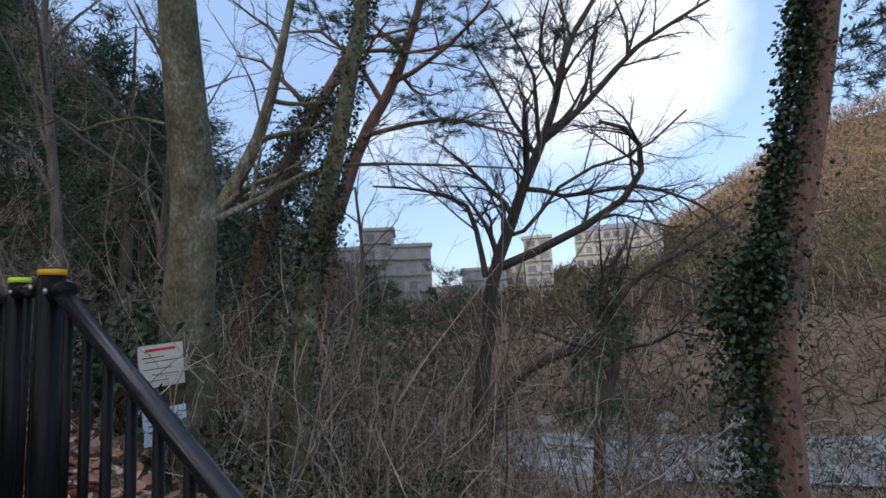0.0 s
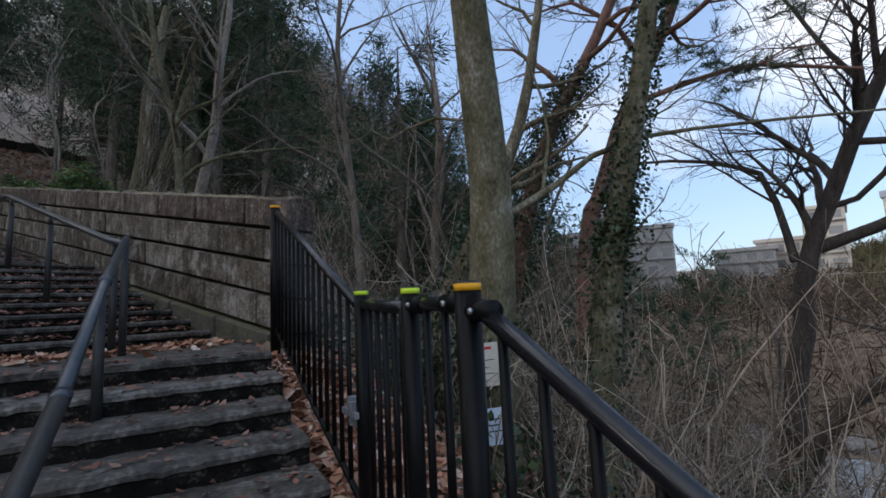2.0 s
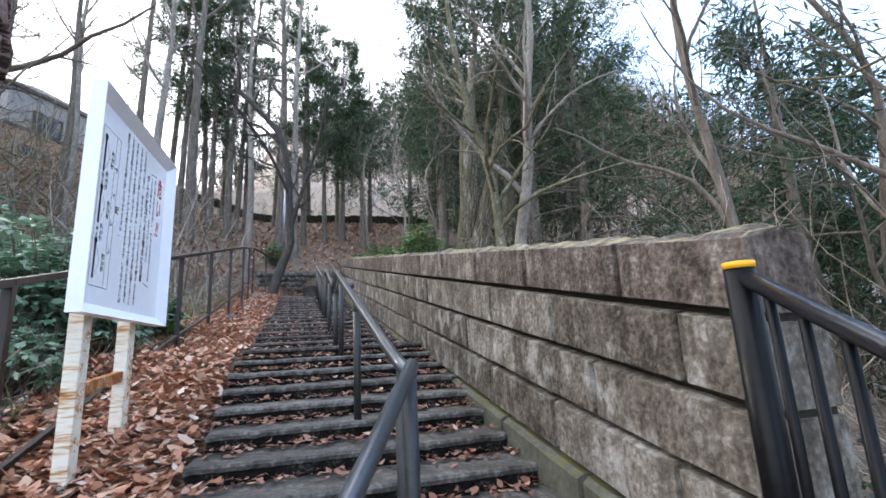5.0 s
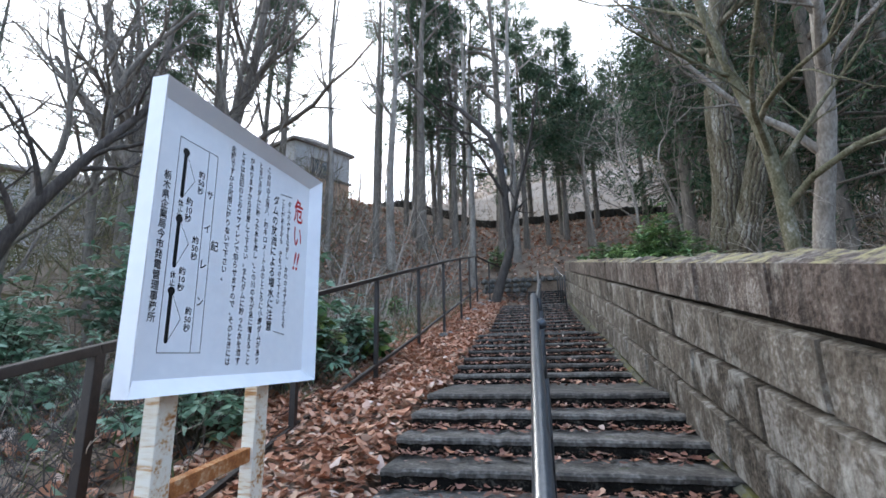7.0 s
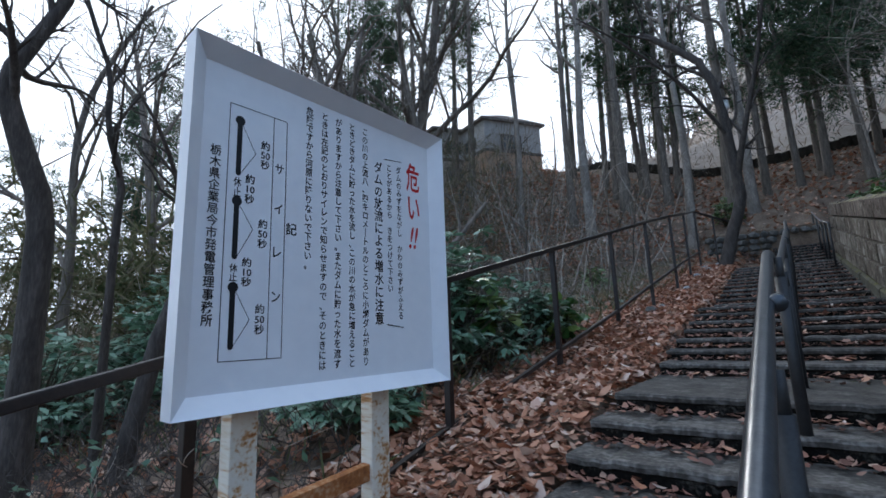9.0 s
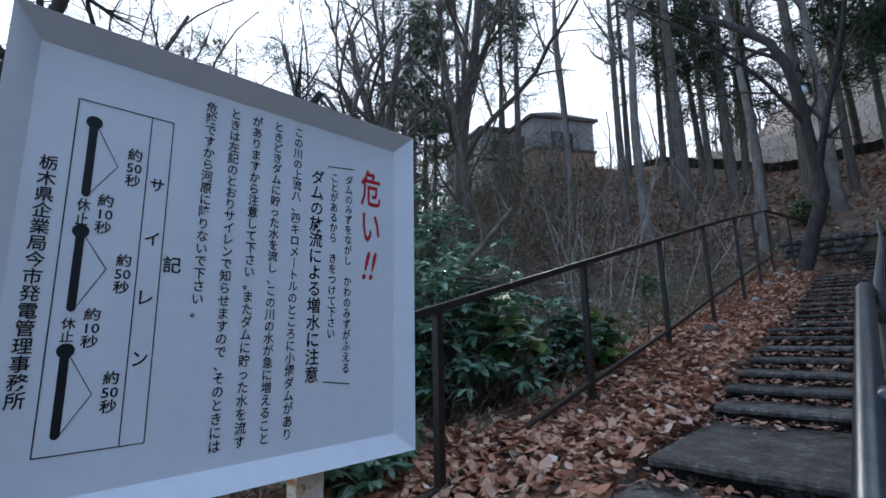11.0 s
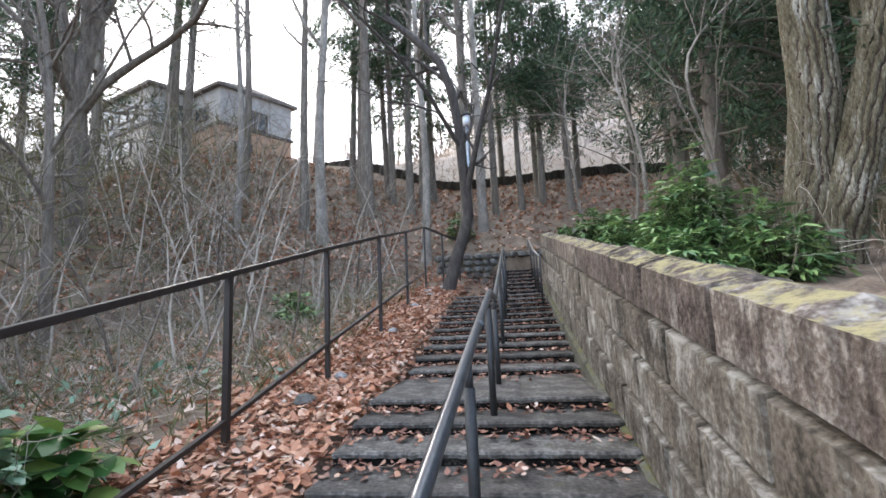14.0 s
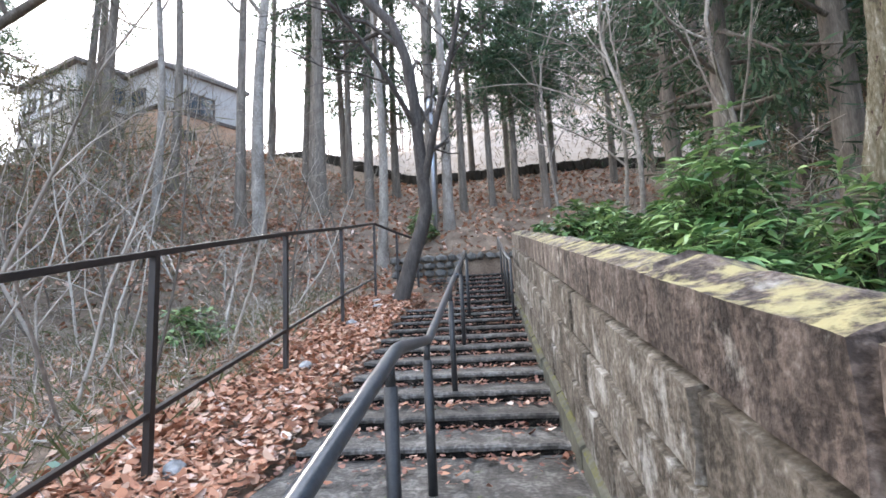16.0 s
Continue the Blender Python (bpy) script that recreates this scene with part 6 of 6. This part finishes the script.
def fuzz(name, xs, ys, h, seed, leaf, size, width, label, lift=0.5):
    """Twiggy brush or leafy cover: many thin slips standing on the ground."""
    rng = np.random.default_rng(seed)
    n = len(xs)
    c = np.stack([xs, ys, ground(xs, ys) + h * rng.uniform(0, 1, n) ** 1.4], -1)
    d = rng.normal(0, 1, (n, 3)) + np.array([0, 0, lift])
    return tagged(mesh_np(name, *leaf_quads(rng, c, d, size, width, 0.1), leaf), label, "undergrowth", kind="stuff")


L_BROWN = leafmat("brown brush", [(0.075, 0.055, 0.04), (0.15, 0.11, 0.075), (0.24, 0.165, 0.11), (0.1, 0.1, 0.055), (0.3, 0.22, 0.15)], 0.9, 0.2, 0.1)
L_OLIVE = leafmat("olive brush", [(0.07, 0.062, 0.035), (0.15, 0.135, 0.075), (0.22, 0.185, 0.12), (0.09, 0.11, 0.05)], 0.9, 0.2, 0.1)
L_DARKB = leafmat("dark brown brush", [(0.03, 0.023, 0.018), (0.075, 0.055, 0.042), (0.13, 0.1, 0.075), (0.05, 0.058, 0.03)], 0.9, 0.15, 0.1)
a, dd = rng.uniform(-0.9, -0.1, 34000), 55 + 150 * rng.uniform(0, 1, 34000) ** 0.8
# low sun on the hilltop, painted as a lighter orange scrub colour
L_SUNLIT = leafmat("sunlit russet scrub", [(0.2, 0.12, 0.065), (0.38, 0.23, 0.12), (0.5, 0.33, 0.18), (0.28, 0.2, 0.09)], 0.9, 0.2, 0.1)
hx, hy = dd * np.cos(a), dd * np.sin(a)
# slips above about 16 m get the painted sunlight
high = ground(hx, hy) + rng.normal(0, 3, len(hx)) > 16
fuzz("woods", hx[high], hy[high], 3.5, 51, L_SUNLIT, 2.4, 0.16, "leafless woods on the hilltop across the river, coloured russet as if sunlit")
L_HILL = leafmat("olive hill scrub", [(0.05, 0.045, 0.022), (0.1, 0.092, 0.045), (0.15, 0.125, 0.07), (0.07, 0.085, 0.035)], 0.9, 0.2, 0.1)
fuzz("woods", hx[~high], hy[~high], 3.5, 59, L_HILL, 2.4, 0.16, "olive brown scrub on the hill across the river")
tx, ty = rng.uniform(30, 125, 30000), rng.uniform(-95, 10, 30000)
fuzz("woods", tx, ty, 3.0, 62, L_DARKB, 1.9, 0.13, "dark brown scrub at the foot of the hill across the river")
fuzz("undergrowth", rng.uniform(33, 68, 16000), rng.uniform(-46, 34, 16000), 2.4, 52, L_DARKB, 1.3, 0.08, "olive brown scrub on the far river bank")
tx, ty = rng.uniform(10, 34, 16000), rng.uniform(-18, 18, 16000)
ok = ~((tx > 13) & (ty < -0.05 * tx) & (ty > -0.17 * tx))
fuzz("undergrowth", tx[ok], ty[ok], 1.6, 53, L_DARKB, 0.8, 0.05, "brown scrub above the river")
fuzz("undergrowth", rng.uniform(-30, -6, 26000), rng.uniform(-2, 24, 26000), 3.6, 54, L_OLIVE, 0.8, 0.035, "olive brown brush on the slope behind the fence")
fuzz("woods", rng.uniform(10, 70, 26000), rng.uniform(20, 90, 26000), 5.0, 55, L_BROWN, 1.8, 0.11, "brown leafless scrub on the hill upstream")
tx, ty = rng.uniform(2.6, 9, 16000), rng.uniform(-5.5, 6, 16000)
ok = (tx - 1.5 - (ty - 1.8) * 0.45) > 0.7
fuzz("ivy_cover", tx[ok], ty[ok], 0.55, 56, L_IVY, 0.075, 0.055, "dark ivy covering the river slope", 0.2)
tx, ty = rng.uniform(-8, -0.5, 9000), rng.uniform(8, 22, 9000)
fuzz("undergrowth", tx, ty, 0.3, 57, L_GRASS, 0.22, 0.012, "dull green and tan blades on the bank", 0.6)
tx, ty = rng.uniform(-16, -3, 9000), rng.uniform(17, 30, 9000)
fuzz("undergrowth", tx, ty, 0.5, 63, L_OLIVE, 0.45, 0.014, "dull brown and green blades on the crest of the bank", 0.5)
tx, ty = rng.uniform(-8, -0.6, 6000), rng.uniform(9, 22, 6000)
fuzz("undergrowth", tx, ty, 0.2, 58, leafmat("pale fallen twigs", [(0.2, 0.155, 0.12), (0.38, 0.32, 0.26), (0.54, 0.48, 0.41)], 0.9, 0.1, 0.1), 0.4, 0.013, "fallen pale twigs on the bank", 0.0)

# ---- river ----
M_WATER = surf("rocky river water", [(0.1, 0.115, 0.125), (0.32, 0.335, 0.345), (0.7, 0.7, 0.7)], 1.6, 0.25, 0.5, fine=5, spec=0.5)
bm = bmesh.new()
bmesh.ops.create_grid(bm, x_segments=20, y_segments=60, size=1)
for v in bm.verts:
    v.co = Vector((27 + v.co.x * 3.6 + 3 * math.sin(v.co.y * 4), v.co.y * 110, -6.95 + 0.04 * math.sin(v.co.y * 300)))
tagged(part("river", bm, M_WATER, smooth=True), "shallow pale river in the valley bottom", "river", kind="structure")
M_ROCK = surf("pale river rock", [(0.12, 0.115, 0.11), (0.3, 0.29, 0.28), (0.5, 0.49, 0.47)], 3, 0.9, 0.5)


def rock(x, y, z, r, seed, name="rock", label="pale weathered boulder in the river bed", mat=None):
    bm = bmesh.new()
    bmesh.ops.create_icosphere(bm, subdivisions=2, radius=1)
    q = random.Random(seed)
    sc = Vector((q.uniform(0.8, 1.3), q.uniform(0.8, 1.2), q.uniform(0.55, 0.85))) * r
    off = Vector((q.uniform(0, 50), 0, 0))
    for v in bm.verts:
        k = 1 + 0.35 * noise.noise(v.co * 1.3 + off)
        v.co = Vector((v.co.x * sc.x * k, v.co.y * sc.y * k, v.co.z * sc.z * k))
    ob = part(name, bm, mat or M_ROCK)
    ob.location = (x, y, z)
    ob.rotation_euler = (0, 0, q.uniform(0, 6))
    return tagged(ob, label, "rock", group=name + "s")


q = random.Random(5)
for i in range(34):
    x, y = q.uniform(16, 33), q.uniform(-14, 8)
    rock(x, y, max(G(x, y), -7.0) + 0.1, q.uniform(0.35, 0.9), i, "boulder")
rock(4.4, 25.6, G(4.4, 25.6) + 0.12, 0.22, 77, "rock", "small white rock on the leafy slope")
M_DARKROCK = surf("dark stone", [(0.035, 0.033, 0.03), (0.11, 0.105, 0.095), (0.2, 0.19, 0.175)], 6, 0.9, 0.6)
rock(0.42, 4.95, G(0.42, 4.95) + 0.03, 0.15, 78, "rock", "dark stone in the leaves beside the pine", M_DARKROCK)
rock(0.1, 12.1, G(0.1, 12.1) + 0.02, 0.12, 79, "rock", "grey stone among leaves by the fence", M_DARKROCK)
for i, (x, y) in enumerate([(0.05, 13.1), (0.08, 15.2), (0.0, 17.3), (-0.1, 19.4), (0.1, 18.6), (0.15, 20.0)]):
    rock(x, y, G(x, y) + 0.01, 0.09, 90 + i, "rock", "pale stone at the foot of the fence")

# ---- rubble wall at the head of the stairs ----
rub = thing("retaining_wall", "low rubble stone retaining wall at the stair head", "wall", (0.2, 21.9, 4.2))
q = random.Random(9)
bm = bmesh.new()
box(bm, -0.3, 3.0, 21.95, 22.4, 3.9, 5.35)
under(part("backing", bm, M_SOIL), rub)
for row in range(5):
    x = -0.35 + q.uniform(0, 0.15)
    while x < 1.4 if row < 4 else x < 3.0:
        w = q.uniform(0.2, 0.36)
        bm = bmesh.new()
        bmesh.ops.create_icosphere(bm, subdivisions=1, radius=1)
        for v in bm.verts:
            k = 1 + 0.3 * noise.noise(v.co * 1.5 + Vector((x * 9, row * 7, 0)))
            v.co = Vector((x + w / 2 + v.co.x * w * 0.56 * k, 21.92 + v.co.y * 0.14 * k, 4.45 + row * 0.19 + v.co.z * 0.115 * k))
        under(part("stone", bm, M_DARKROCK, None), rub)
        x += w

# ---- ledge wall and dry slope above ----
M_LEDGE = surf("dark mossy ledge", [(0.02, 0.018, 0.014), (0.06, 0.052, 0.042)], 4, 0.95, 0.6)
led = thing("ledge_wall", "dark mossy stone ledge along the foot of the dry slope", "wall", (0, 33, G(0, 33)))
q = random.Random(2)
for i in range(64):
    x = -9 + i * 0.38
    y = 32.9 - 0.0002 * i * i + q.uniform(-0.1, 0.1)
    bm = bmesh.new()
    bmesh.ops.create_icosphere(bm, subdivisions=1, radius=1)
    off = Vector((x * 3, 0, i))
    for v in bm.verts:
        k = 1 + 0.25 * noise.noise(v.co * 1.4 + off)
        v.co = Vector((x + v.co.x * 0.36 * k, y + v.co.y * 0.3 * k, G(x, y) + 0.12 + max(-0.4, min(0.3 + 0.08 * (k - 1), v.co.z * 0.55 * k))))
    under(part("stone", bm, M_LEDGE), led)
M_DRY = surf("dry tan grass slope", [(0.25, 0.2, 0.16), (0.36, 0.3, 0.25), (0.46, 0.39, 0.33)], 0.5, 0.95, 0.4, stretch=(0.5, 1, 2.5), fine=12)
dv, df = patch("dry", np.linspace(-12, 34, 50), np.linspace(33.4, 62, 40), 0.0, 0.02)
dv[:, 2] += 0.12 + np.maximum(dv[:, 1] - 34.0, 0) * 0.22 * smooth01(-9, 2, dv[:, 0])
tagged(mesh_np("dry_slope", dv, df, M_DRY, smooth=True), "tan dry grass embankment above the ledge", "slope", kind="structure")
rng = np.random.default_rng(61)
n = 14000
tx, ty = rng.uniform(-10, 30, n), rng.uniform(33.6, 58, n)
c = np.stack([tx, ty, ground(tx, ty) + 0.1 + np.maximum(ty - 34.0, 0) * 0.22 * smooth01(-9, 2, tx)], -1)
L_TAN = leafmat("tan dry grass", [(0.2, 0.15, 0.11), (0.34, 0.27, 0.21), (0.48, 0.4, 0.32)], 0.9, 0.2, 0.1)
tagged(mesh_np("grass", *leaf_quads(rng, c, rng.normal(0, 0.8, (n, 3)) + np.array([0, 0, 0.5]), 0.55, 0.05), L_TAN), "tan dry grass tufts on the embankment", "grass", kind="stuff")


# ---- street lamp ----
lamp = thing("street_lamp", "grey metal street lamp among the trunks", "lamp", (0.55, 25.3, G(0.55, 25.3)))
under(rod("pole", (0.55, 25.3, G(0.55, 25.3) - 0.2), (0.62, 25.0, 10.7), 0.075, M_GALV, None, 14, r2=0.055), lamp)
under(rod("lamp_head", (0.62, 25.0, 10.7), (0.62, 25.0, 11.05), 0.14, M_WHITE, None, 14, "white lamp head"), lamp)
under(rod("lamp_cap", (0.62, 25.0, 11.05), (0.62, 25.0, 11.2), 0.24, M_POST, None, 14, r2=0.08), lamp)

# ---- notices by the grey trunk ----
M_PAPER = surf("faded notice", [(0.46, 0.44, 0.37), (0.6, 0.58, 0.52)], 9, 0.6, 0.0)
M_BLUEP = surf("pale blue notice", [(0.36, 0.5, 0.66), (0.6, 0.68, 0.76)], 9, 0.6, 0.0)
note = thing("notice_board", "small faded map notice and blue notice on a post", "sign", (2.98, 2.37, G(2.98, 2.37)))
nm = Matrix.Translation((2.98, 2.37, 1.02)) @ Matrix.Rotation(radians(-52), 4, "Z") @ Matrix.Rotation(radians(90), 4, "X")
nm = nm @ Matrix.Rotation(radians(4), 4, "Z")


def on_note(bm, name, mat, label=""):
    bmesh.ops.transform(bm, matrix=nm, verts=bm.verts)
    return under(part(name, bm, mat, None, label), note)


bm = bmesh.new()
box(bm, -0.135, 0.135, -0.145, 0.145, -0.008, 0.0, 0.002)
on_note(bm, "map_panel", M_PAPER, "faded cream map panel")
bm = bmesh.new()
box(bm, -0.13, 0.13, -0.53, -0.29, -0.008, 0.0, 0.002)
on_note(bm, "lower_panel", M_BLUEP, "pale blue notice panel")
bm = bmesh.new()
box(bm, -0.02, 0.02, -1.3, 0.14, -0.04, -0.01)
on_note(bm, "post", M_FENCE)
q = random.Random(12)
for mat, rows in ((M_RED, [(0.11, -0.09, 0.09, 0.018)]), (M_INK, [(0.06, -0.11, 0.02, 0.006), (0.03, -0.1, 0.1, 0.005), (-0.02, -0.11, 0.06, 0.005), (-0.06, -0.06, 0.1, 0.005), (-0.1, -0.1, 0.04, 0.005), (-0.36, -0.1, 0.1, 0.008), (-0.4, -0.1, 0.08, 0.008), (-0.44, -0.1, 0.1, 0.008)])):
    for v, u0, u1, h in rows:
        bm = bmesh.new()
        box(bm, u0, u1, v - h / 2, v + h / 2, 0.001, 0.002)
        on_note(bm, "print_bar", mat)

# ---- house on the bank ----
M_STUCCO = surf("grey stucco", [(0.42, 0.4, 0.38), (0.56, 0.54, 0.52)], 2, 0.9, 0.2, streak=0.2)
M_STUCCO2 = surf("beige stucco", [(0.44, 0.39, 0.34), (0.58, 0.53, 0.47)], 2, 0.9, 0.2, streak=0.2)
M_ORANGE = surf("ochre stucco", [(0.44, 0.27, 0.18), (0.58, 0.39, 0.27)], 2, 0.9, 0.2, streak=0.2)
M_ROOF = surf("brown grey roof", [(0.1, 0.085, 0.075), (0.19, 0.165, 0.15)], 4, 0.8, 0.3)
M_TRIM = surf("dark timber trim", [(0.06, 0.05, 0.045), (0.12, 0.1, 0.09)], 5, 0.7, 0.2)
M_GLASS = bpy.data.materials.new("window glass")
M_GLASS.use_nodes = True
gp_ = M_GLASS.node_tree.nodes["Principled BSDF"]
gp_.inputs["Base Color"].default_value = (0.05, 0.07, 0.09, 1)
gp_.inputs["Roughness"].default_value = 0.06
gp_.inputs["Specular IOR Level"].default_value = 0.8


def house(name, corner, left_dir, right_dir, wl_, wr_, z0, ze, label, roof_rise=1.3, lower=None, wins_l=(), wins_r=(), foot=4.0):
    """A two-storey house with its near corner given, walls going back to either side, hipped roof with eaves."""
    c, l, r = Vector((*corner, 0)), Vector((*left_dir, 0)).normalized(), Vector((*right_dir, 0)).normalized()
    h = thing(name, label, "house", (corner[0], corner[1], z0))
    quad = [c, c + r * wr_, c + r * wr_ + l * wl_, c + l * wl_]

    def prism(pts, a, b):
        bm = bmesh.new()
        lo = [bm.verts.new((p.x, p.y, a)) for p in pts]
        hi = [bm.verts.new((p.x, p.y, b)) for p in pts]
        n = len(pts)
        for i in range(n):
            bm.faces.new((lo[i], lo[(i + 1) % n], hi[(i + 1) % n], hi[i]))
        bm.faces.new(hi)
        bm.faces.new(lo[::-1])
        bmesh.ops.recalc_face_normals(bm, faces=bm.faces)
        return bm

    zm = z0 + (ze - z0) * 0.5
    under(part("lower_wall", prism(quad, z0 - foot, zm), lower or M_STUCCO, None, "ochre lower wall" if lower is M_ORANGE else ""), h)
    under(part("upper_wall", prism(quad, zm, ze), M_STUCCO, None), h)
    mid = (quad[0] + quad[2]) / 2
    belt = [mid + (p - mid) * 1.05 for p in quad]
    under(part("belt_roof", prism(belt, zm - 0.06, zm + 0.12), M_TRIM, None, "dark timber belt roof"), h)
    eave = [mid + (p - mid) * 1.13 for p in quad]
    bm = bmesh.new()
    lo = [bm.verts.new((p.x, p.y, ze)) for p in eave]
    e2 = [bm.verts.new((p.x, p.y, ze + 0.18)) for p in eave]
    ridge = [mid + l * wl_ * 0.22 * k for k in (-1, 1)]
    ra, rb = [bm.verts.new((p.x, p.y, ze + roof_rise)) for p in ridge]
    bm.faces.new(lo)
    for i in range(4):
        bm.faces.new((lo[i], lo[(i + 1) % 4], e2[(i + 1) % 4], e2[i]))
    bm.faces.new((e2[0], e2[1], ra))
    bm.faces.new((e2[2], e2[3], rb))
    bm.faces.new((e2[1], e2[2], rb, ra))
    bm.faces.new((e2[3], e2[0], ra, rb))
    bmesh.ops.recalc_face_normals(bm, faces=bm.faces)
    under(part("roof", bm, M_ROOF, None), h)
    for d, o, wins in ((l, r, wins_l), (r, l, wins_r)):
        out = -o
        for s, z, w, hh in wins:
            m = Matrix(((d.x, 0, out.x, c.x + d.x * s), (d.y, 0, out.y, c.y + d.y * s), (0, 1, 0, z0 + z), (0, 0, 0, 1)))
            bm = bmesh.new()
            for x0, x1, y0, y1 in ((0, w, 0, 0.07), (0, w, hh - 0.07, hh), (0, 0.07, 0.07, hh - 0.07), (w - 0.07, w, 0.07, hh - 0.07), (w / 2 - 0.035, w / 2 + 0.035, 0.07, hh - 0.07)):
                box(bm, x0, x1, y0, y1, 0.0, 0.1)
            bmesh.ops.transform(bm, matrix=m, verts=bm.verts)
            wf = under(part("window", bm, M_TRIM, None), h)
            for x0, x1 in ((0.07, w / 2 - 0.035), (w / 2 + 0.035, w - 0.07)):
                bm = bmesh.new()
                box(bm, x0, x1, 0.07, hh - 0.07, 0.02, 0.05)
                bmesh.ops.transform(bm, matrix=m, verts=bm.verts)
                part("pane", bm, M_GLASS, wf)
    return h


house("house", (-13.3, 30.2), (-0.93, 0.36), (0.55, 0.84), 3.2, 4.3, 12.39, 16.69, "tall grey stucco house wing with a low tiled roof", 1.0, M_ORANGE,
      [(1.0, 2.6, 1.2, 0.8)], [(1.2, 2.3, 1.5, 1.1), (0.8, 0.5, 1.0, 0.8)], 6)
house("house", (-17.0, 29.45), (-0.93, 0.36), (0.55, 0.84), 5.6, 4.4, 12.49, 16.79, "long two-storey house wing with a low hipped roof", 1.0, M_STUCCO2,
      [(1.6, 0.6, 2.3, 1.0), (1.2, 2.7, 1.9, 0.8), (3.8, 2.7, 1.1, 0.8)], [(0.8, 2.7, 1.2, 0.9), (0.8, 0.6, 1.4, 1.0)], 6)
house("house", (-31, 26), (-0.9, 0.44), (0.44, 0.9), 10, 8, 9.6, 14.6, "far grey house with a low gabled roof behind trees", 1.9, None, [(2, 3.2, 1.8, 1.2), (5, 3.2, 1.8, 1.2)], [(2, 3.2, 1.8, 1.2)], 8)
house("house", (26.5, 18.0), (-0.3, 0.95), (0.95, 0.3), 5, 5, 0.8, 4.2, "small white building below the trees", 0.8, None, [(1.0, 1.4, 1.1, 1.3)], [(1.0, 1.4, 1.1, 1.3)], 8)


# ---- buildings across the river ----
M_CONC = surf("grey concrete facade", [(0.3, 0.29, 0.28), (0.44, 0.43, 0.42)], 0.4, 0.9, 0.1, streak=0.25)
M_CREAM = surf("cream rendered facade", [(0.52, 0.47, 0.41), (0.64, 0.59, 0.52)], 0.4, 0.9, 0.1, streak=0.2)
M_FARGLASS = surf("curtained windows", [(0.16, 0.165, 0.175), (0.27, 0.27, 0.275)], 0.8, 0.3, 0.0, obj=0.4)
M_VIOLET = surf("grey violet metal roof", [(0.26, 0.27, 0.34), (0.38, 0.39, 0.46)], 0.6, 0.5, 0.1)


def block_building(x, y, w, d, z0, z1, turn_, mat, rows, cols, label, roof=None):
    """A flat-roofed block: wall, parapet, and recessed windows with sills on the side facing the river."""
    b = thing("apartment_building", label, "building", (x, y, z0))
    m = Matrix.Translation((x, y, z0)) @ Matrix.Rotation(radians(turn_), 4, "Z")

    def put(bm, name, material, lab=""):
        bmesh.ops.transform(bm, matrix=m, verts=bm.verts)
        return under(part(name, bm, material, None, lab), b)

    h = z1 - z0
    bm = bmesh.new()
    box(bm, 0, d, -w / 2, w / 2, -6, h)
    put(bm, "wall", mat)
    bm = bmesh.new()
    box(bm, -0.3, d + 0.3, -w / 2 - 0.3, w / 2 + 0.3, h, h + (0.6 if not roof else 1.2), 0.1)
    put(bm, "roof", roof or mat)
    for i in range(rows):
        for j in range(cols):
            cy = -w / 2 + w * (j + 0.5) / cols
            cz = h * (i + 0.35) / rows
            bm = bmesh.new()
            box(bm, -0.05, 0.02, cy - w / cols * 0.32, cy + w / cols * 0.32, cz, cz + h / rows * 0.5)
            put(bm, "window", M_FARGLASS)
            bm = bmesh.new()
            box(bm, -0.5, 0.0, cy - w / cols * 0.42, cy + w / cols * 0.42, cz - 0.35, cz - 0.08)
            put(bm, "balcony", mat)
    return b


block_building(71, 19.5, 5, 8, 0.5, 13.4, 12, M_CONC, 5, 2, "grey concrete tower block across the river")
block_building(72, 14.2, 6, 8, 0.5, 10.6, 12, M_CONC, 4, 3, "lower grey concrete wing with balconies")
block_building(70, 25, 6, 8, 0.5, 10.5, 12, M_CONC, 4, 3, "lower grey concrete wing with balconies")
block_building(86, -6.5, 5.0, 9, -1.5, 12.4, -6, M_CREAM, 6, 2, "tall cream hotel tower across the river")
block_building(90, -1, 6, 9, -1.5, 8.5, -6, M_CREAM, 4, 3, "cream hotel wing with balconies")
block_building(104, -25, 18, 12, 4.0, 15.6, -15, M_CREAM, 4, 9, "long cream hotel with a violet roof", M_VIOLET)
block_building(84, 3.5, 8, 8, 0.5, 7.0, 0, M_CONC, 3, 4, "low grey building among trees across the river")
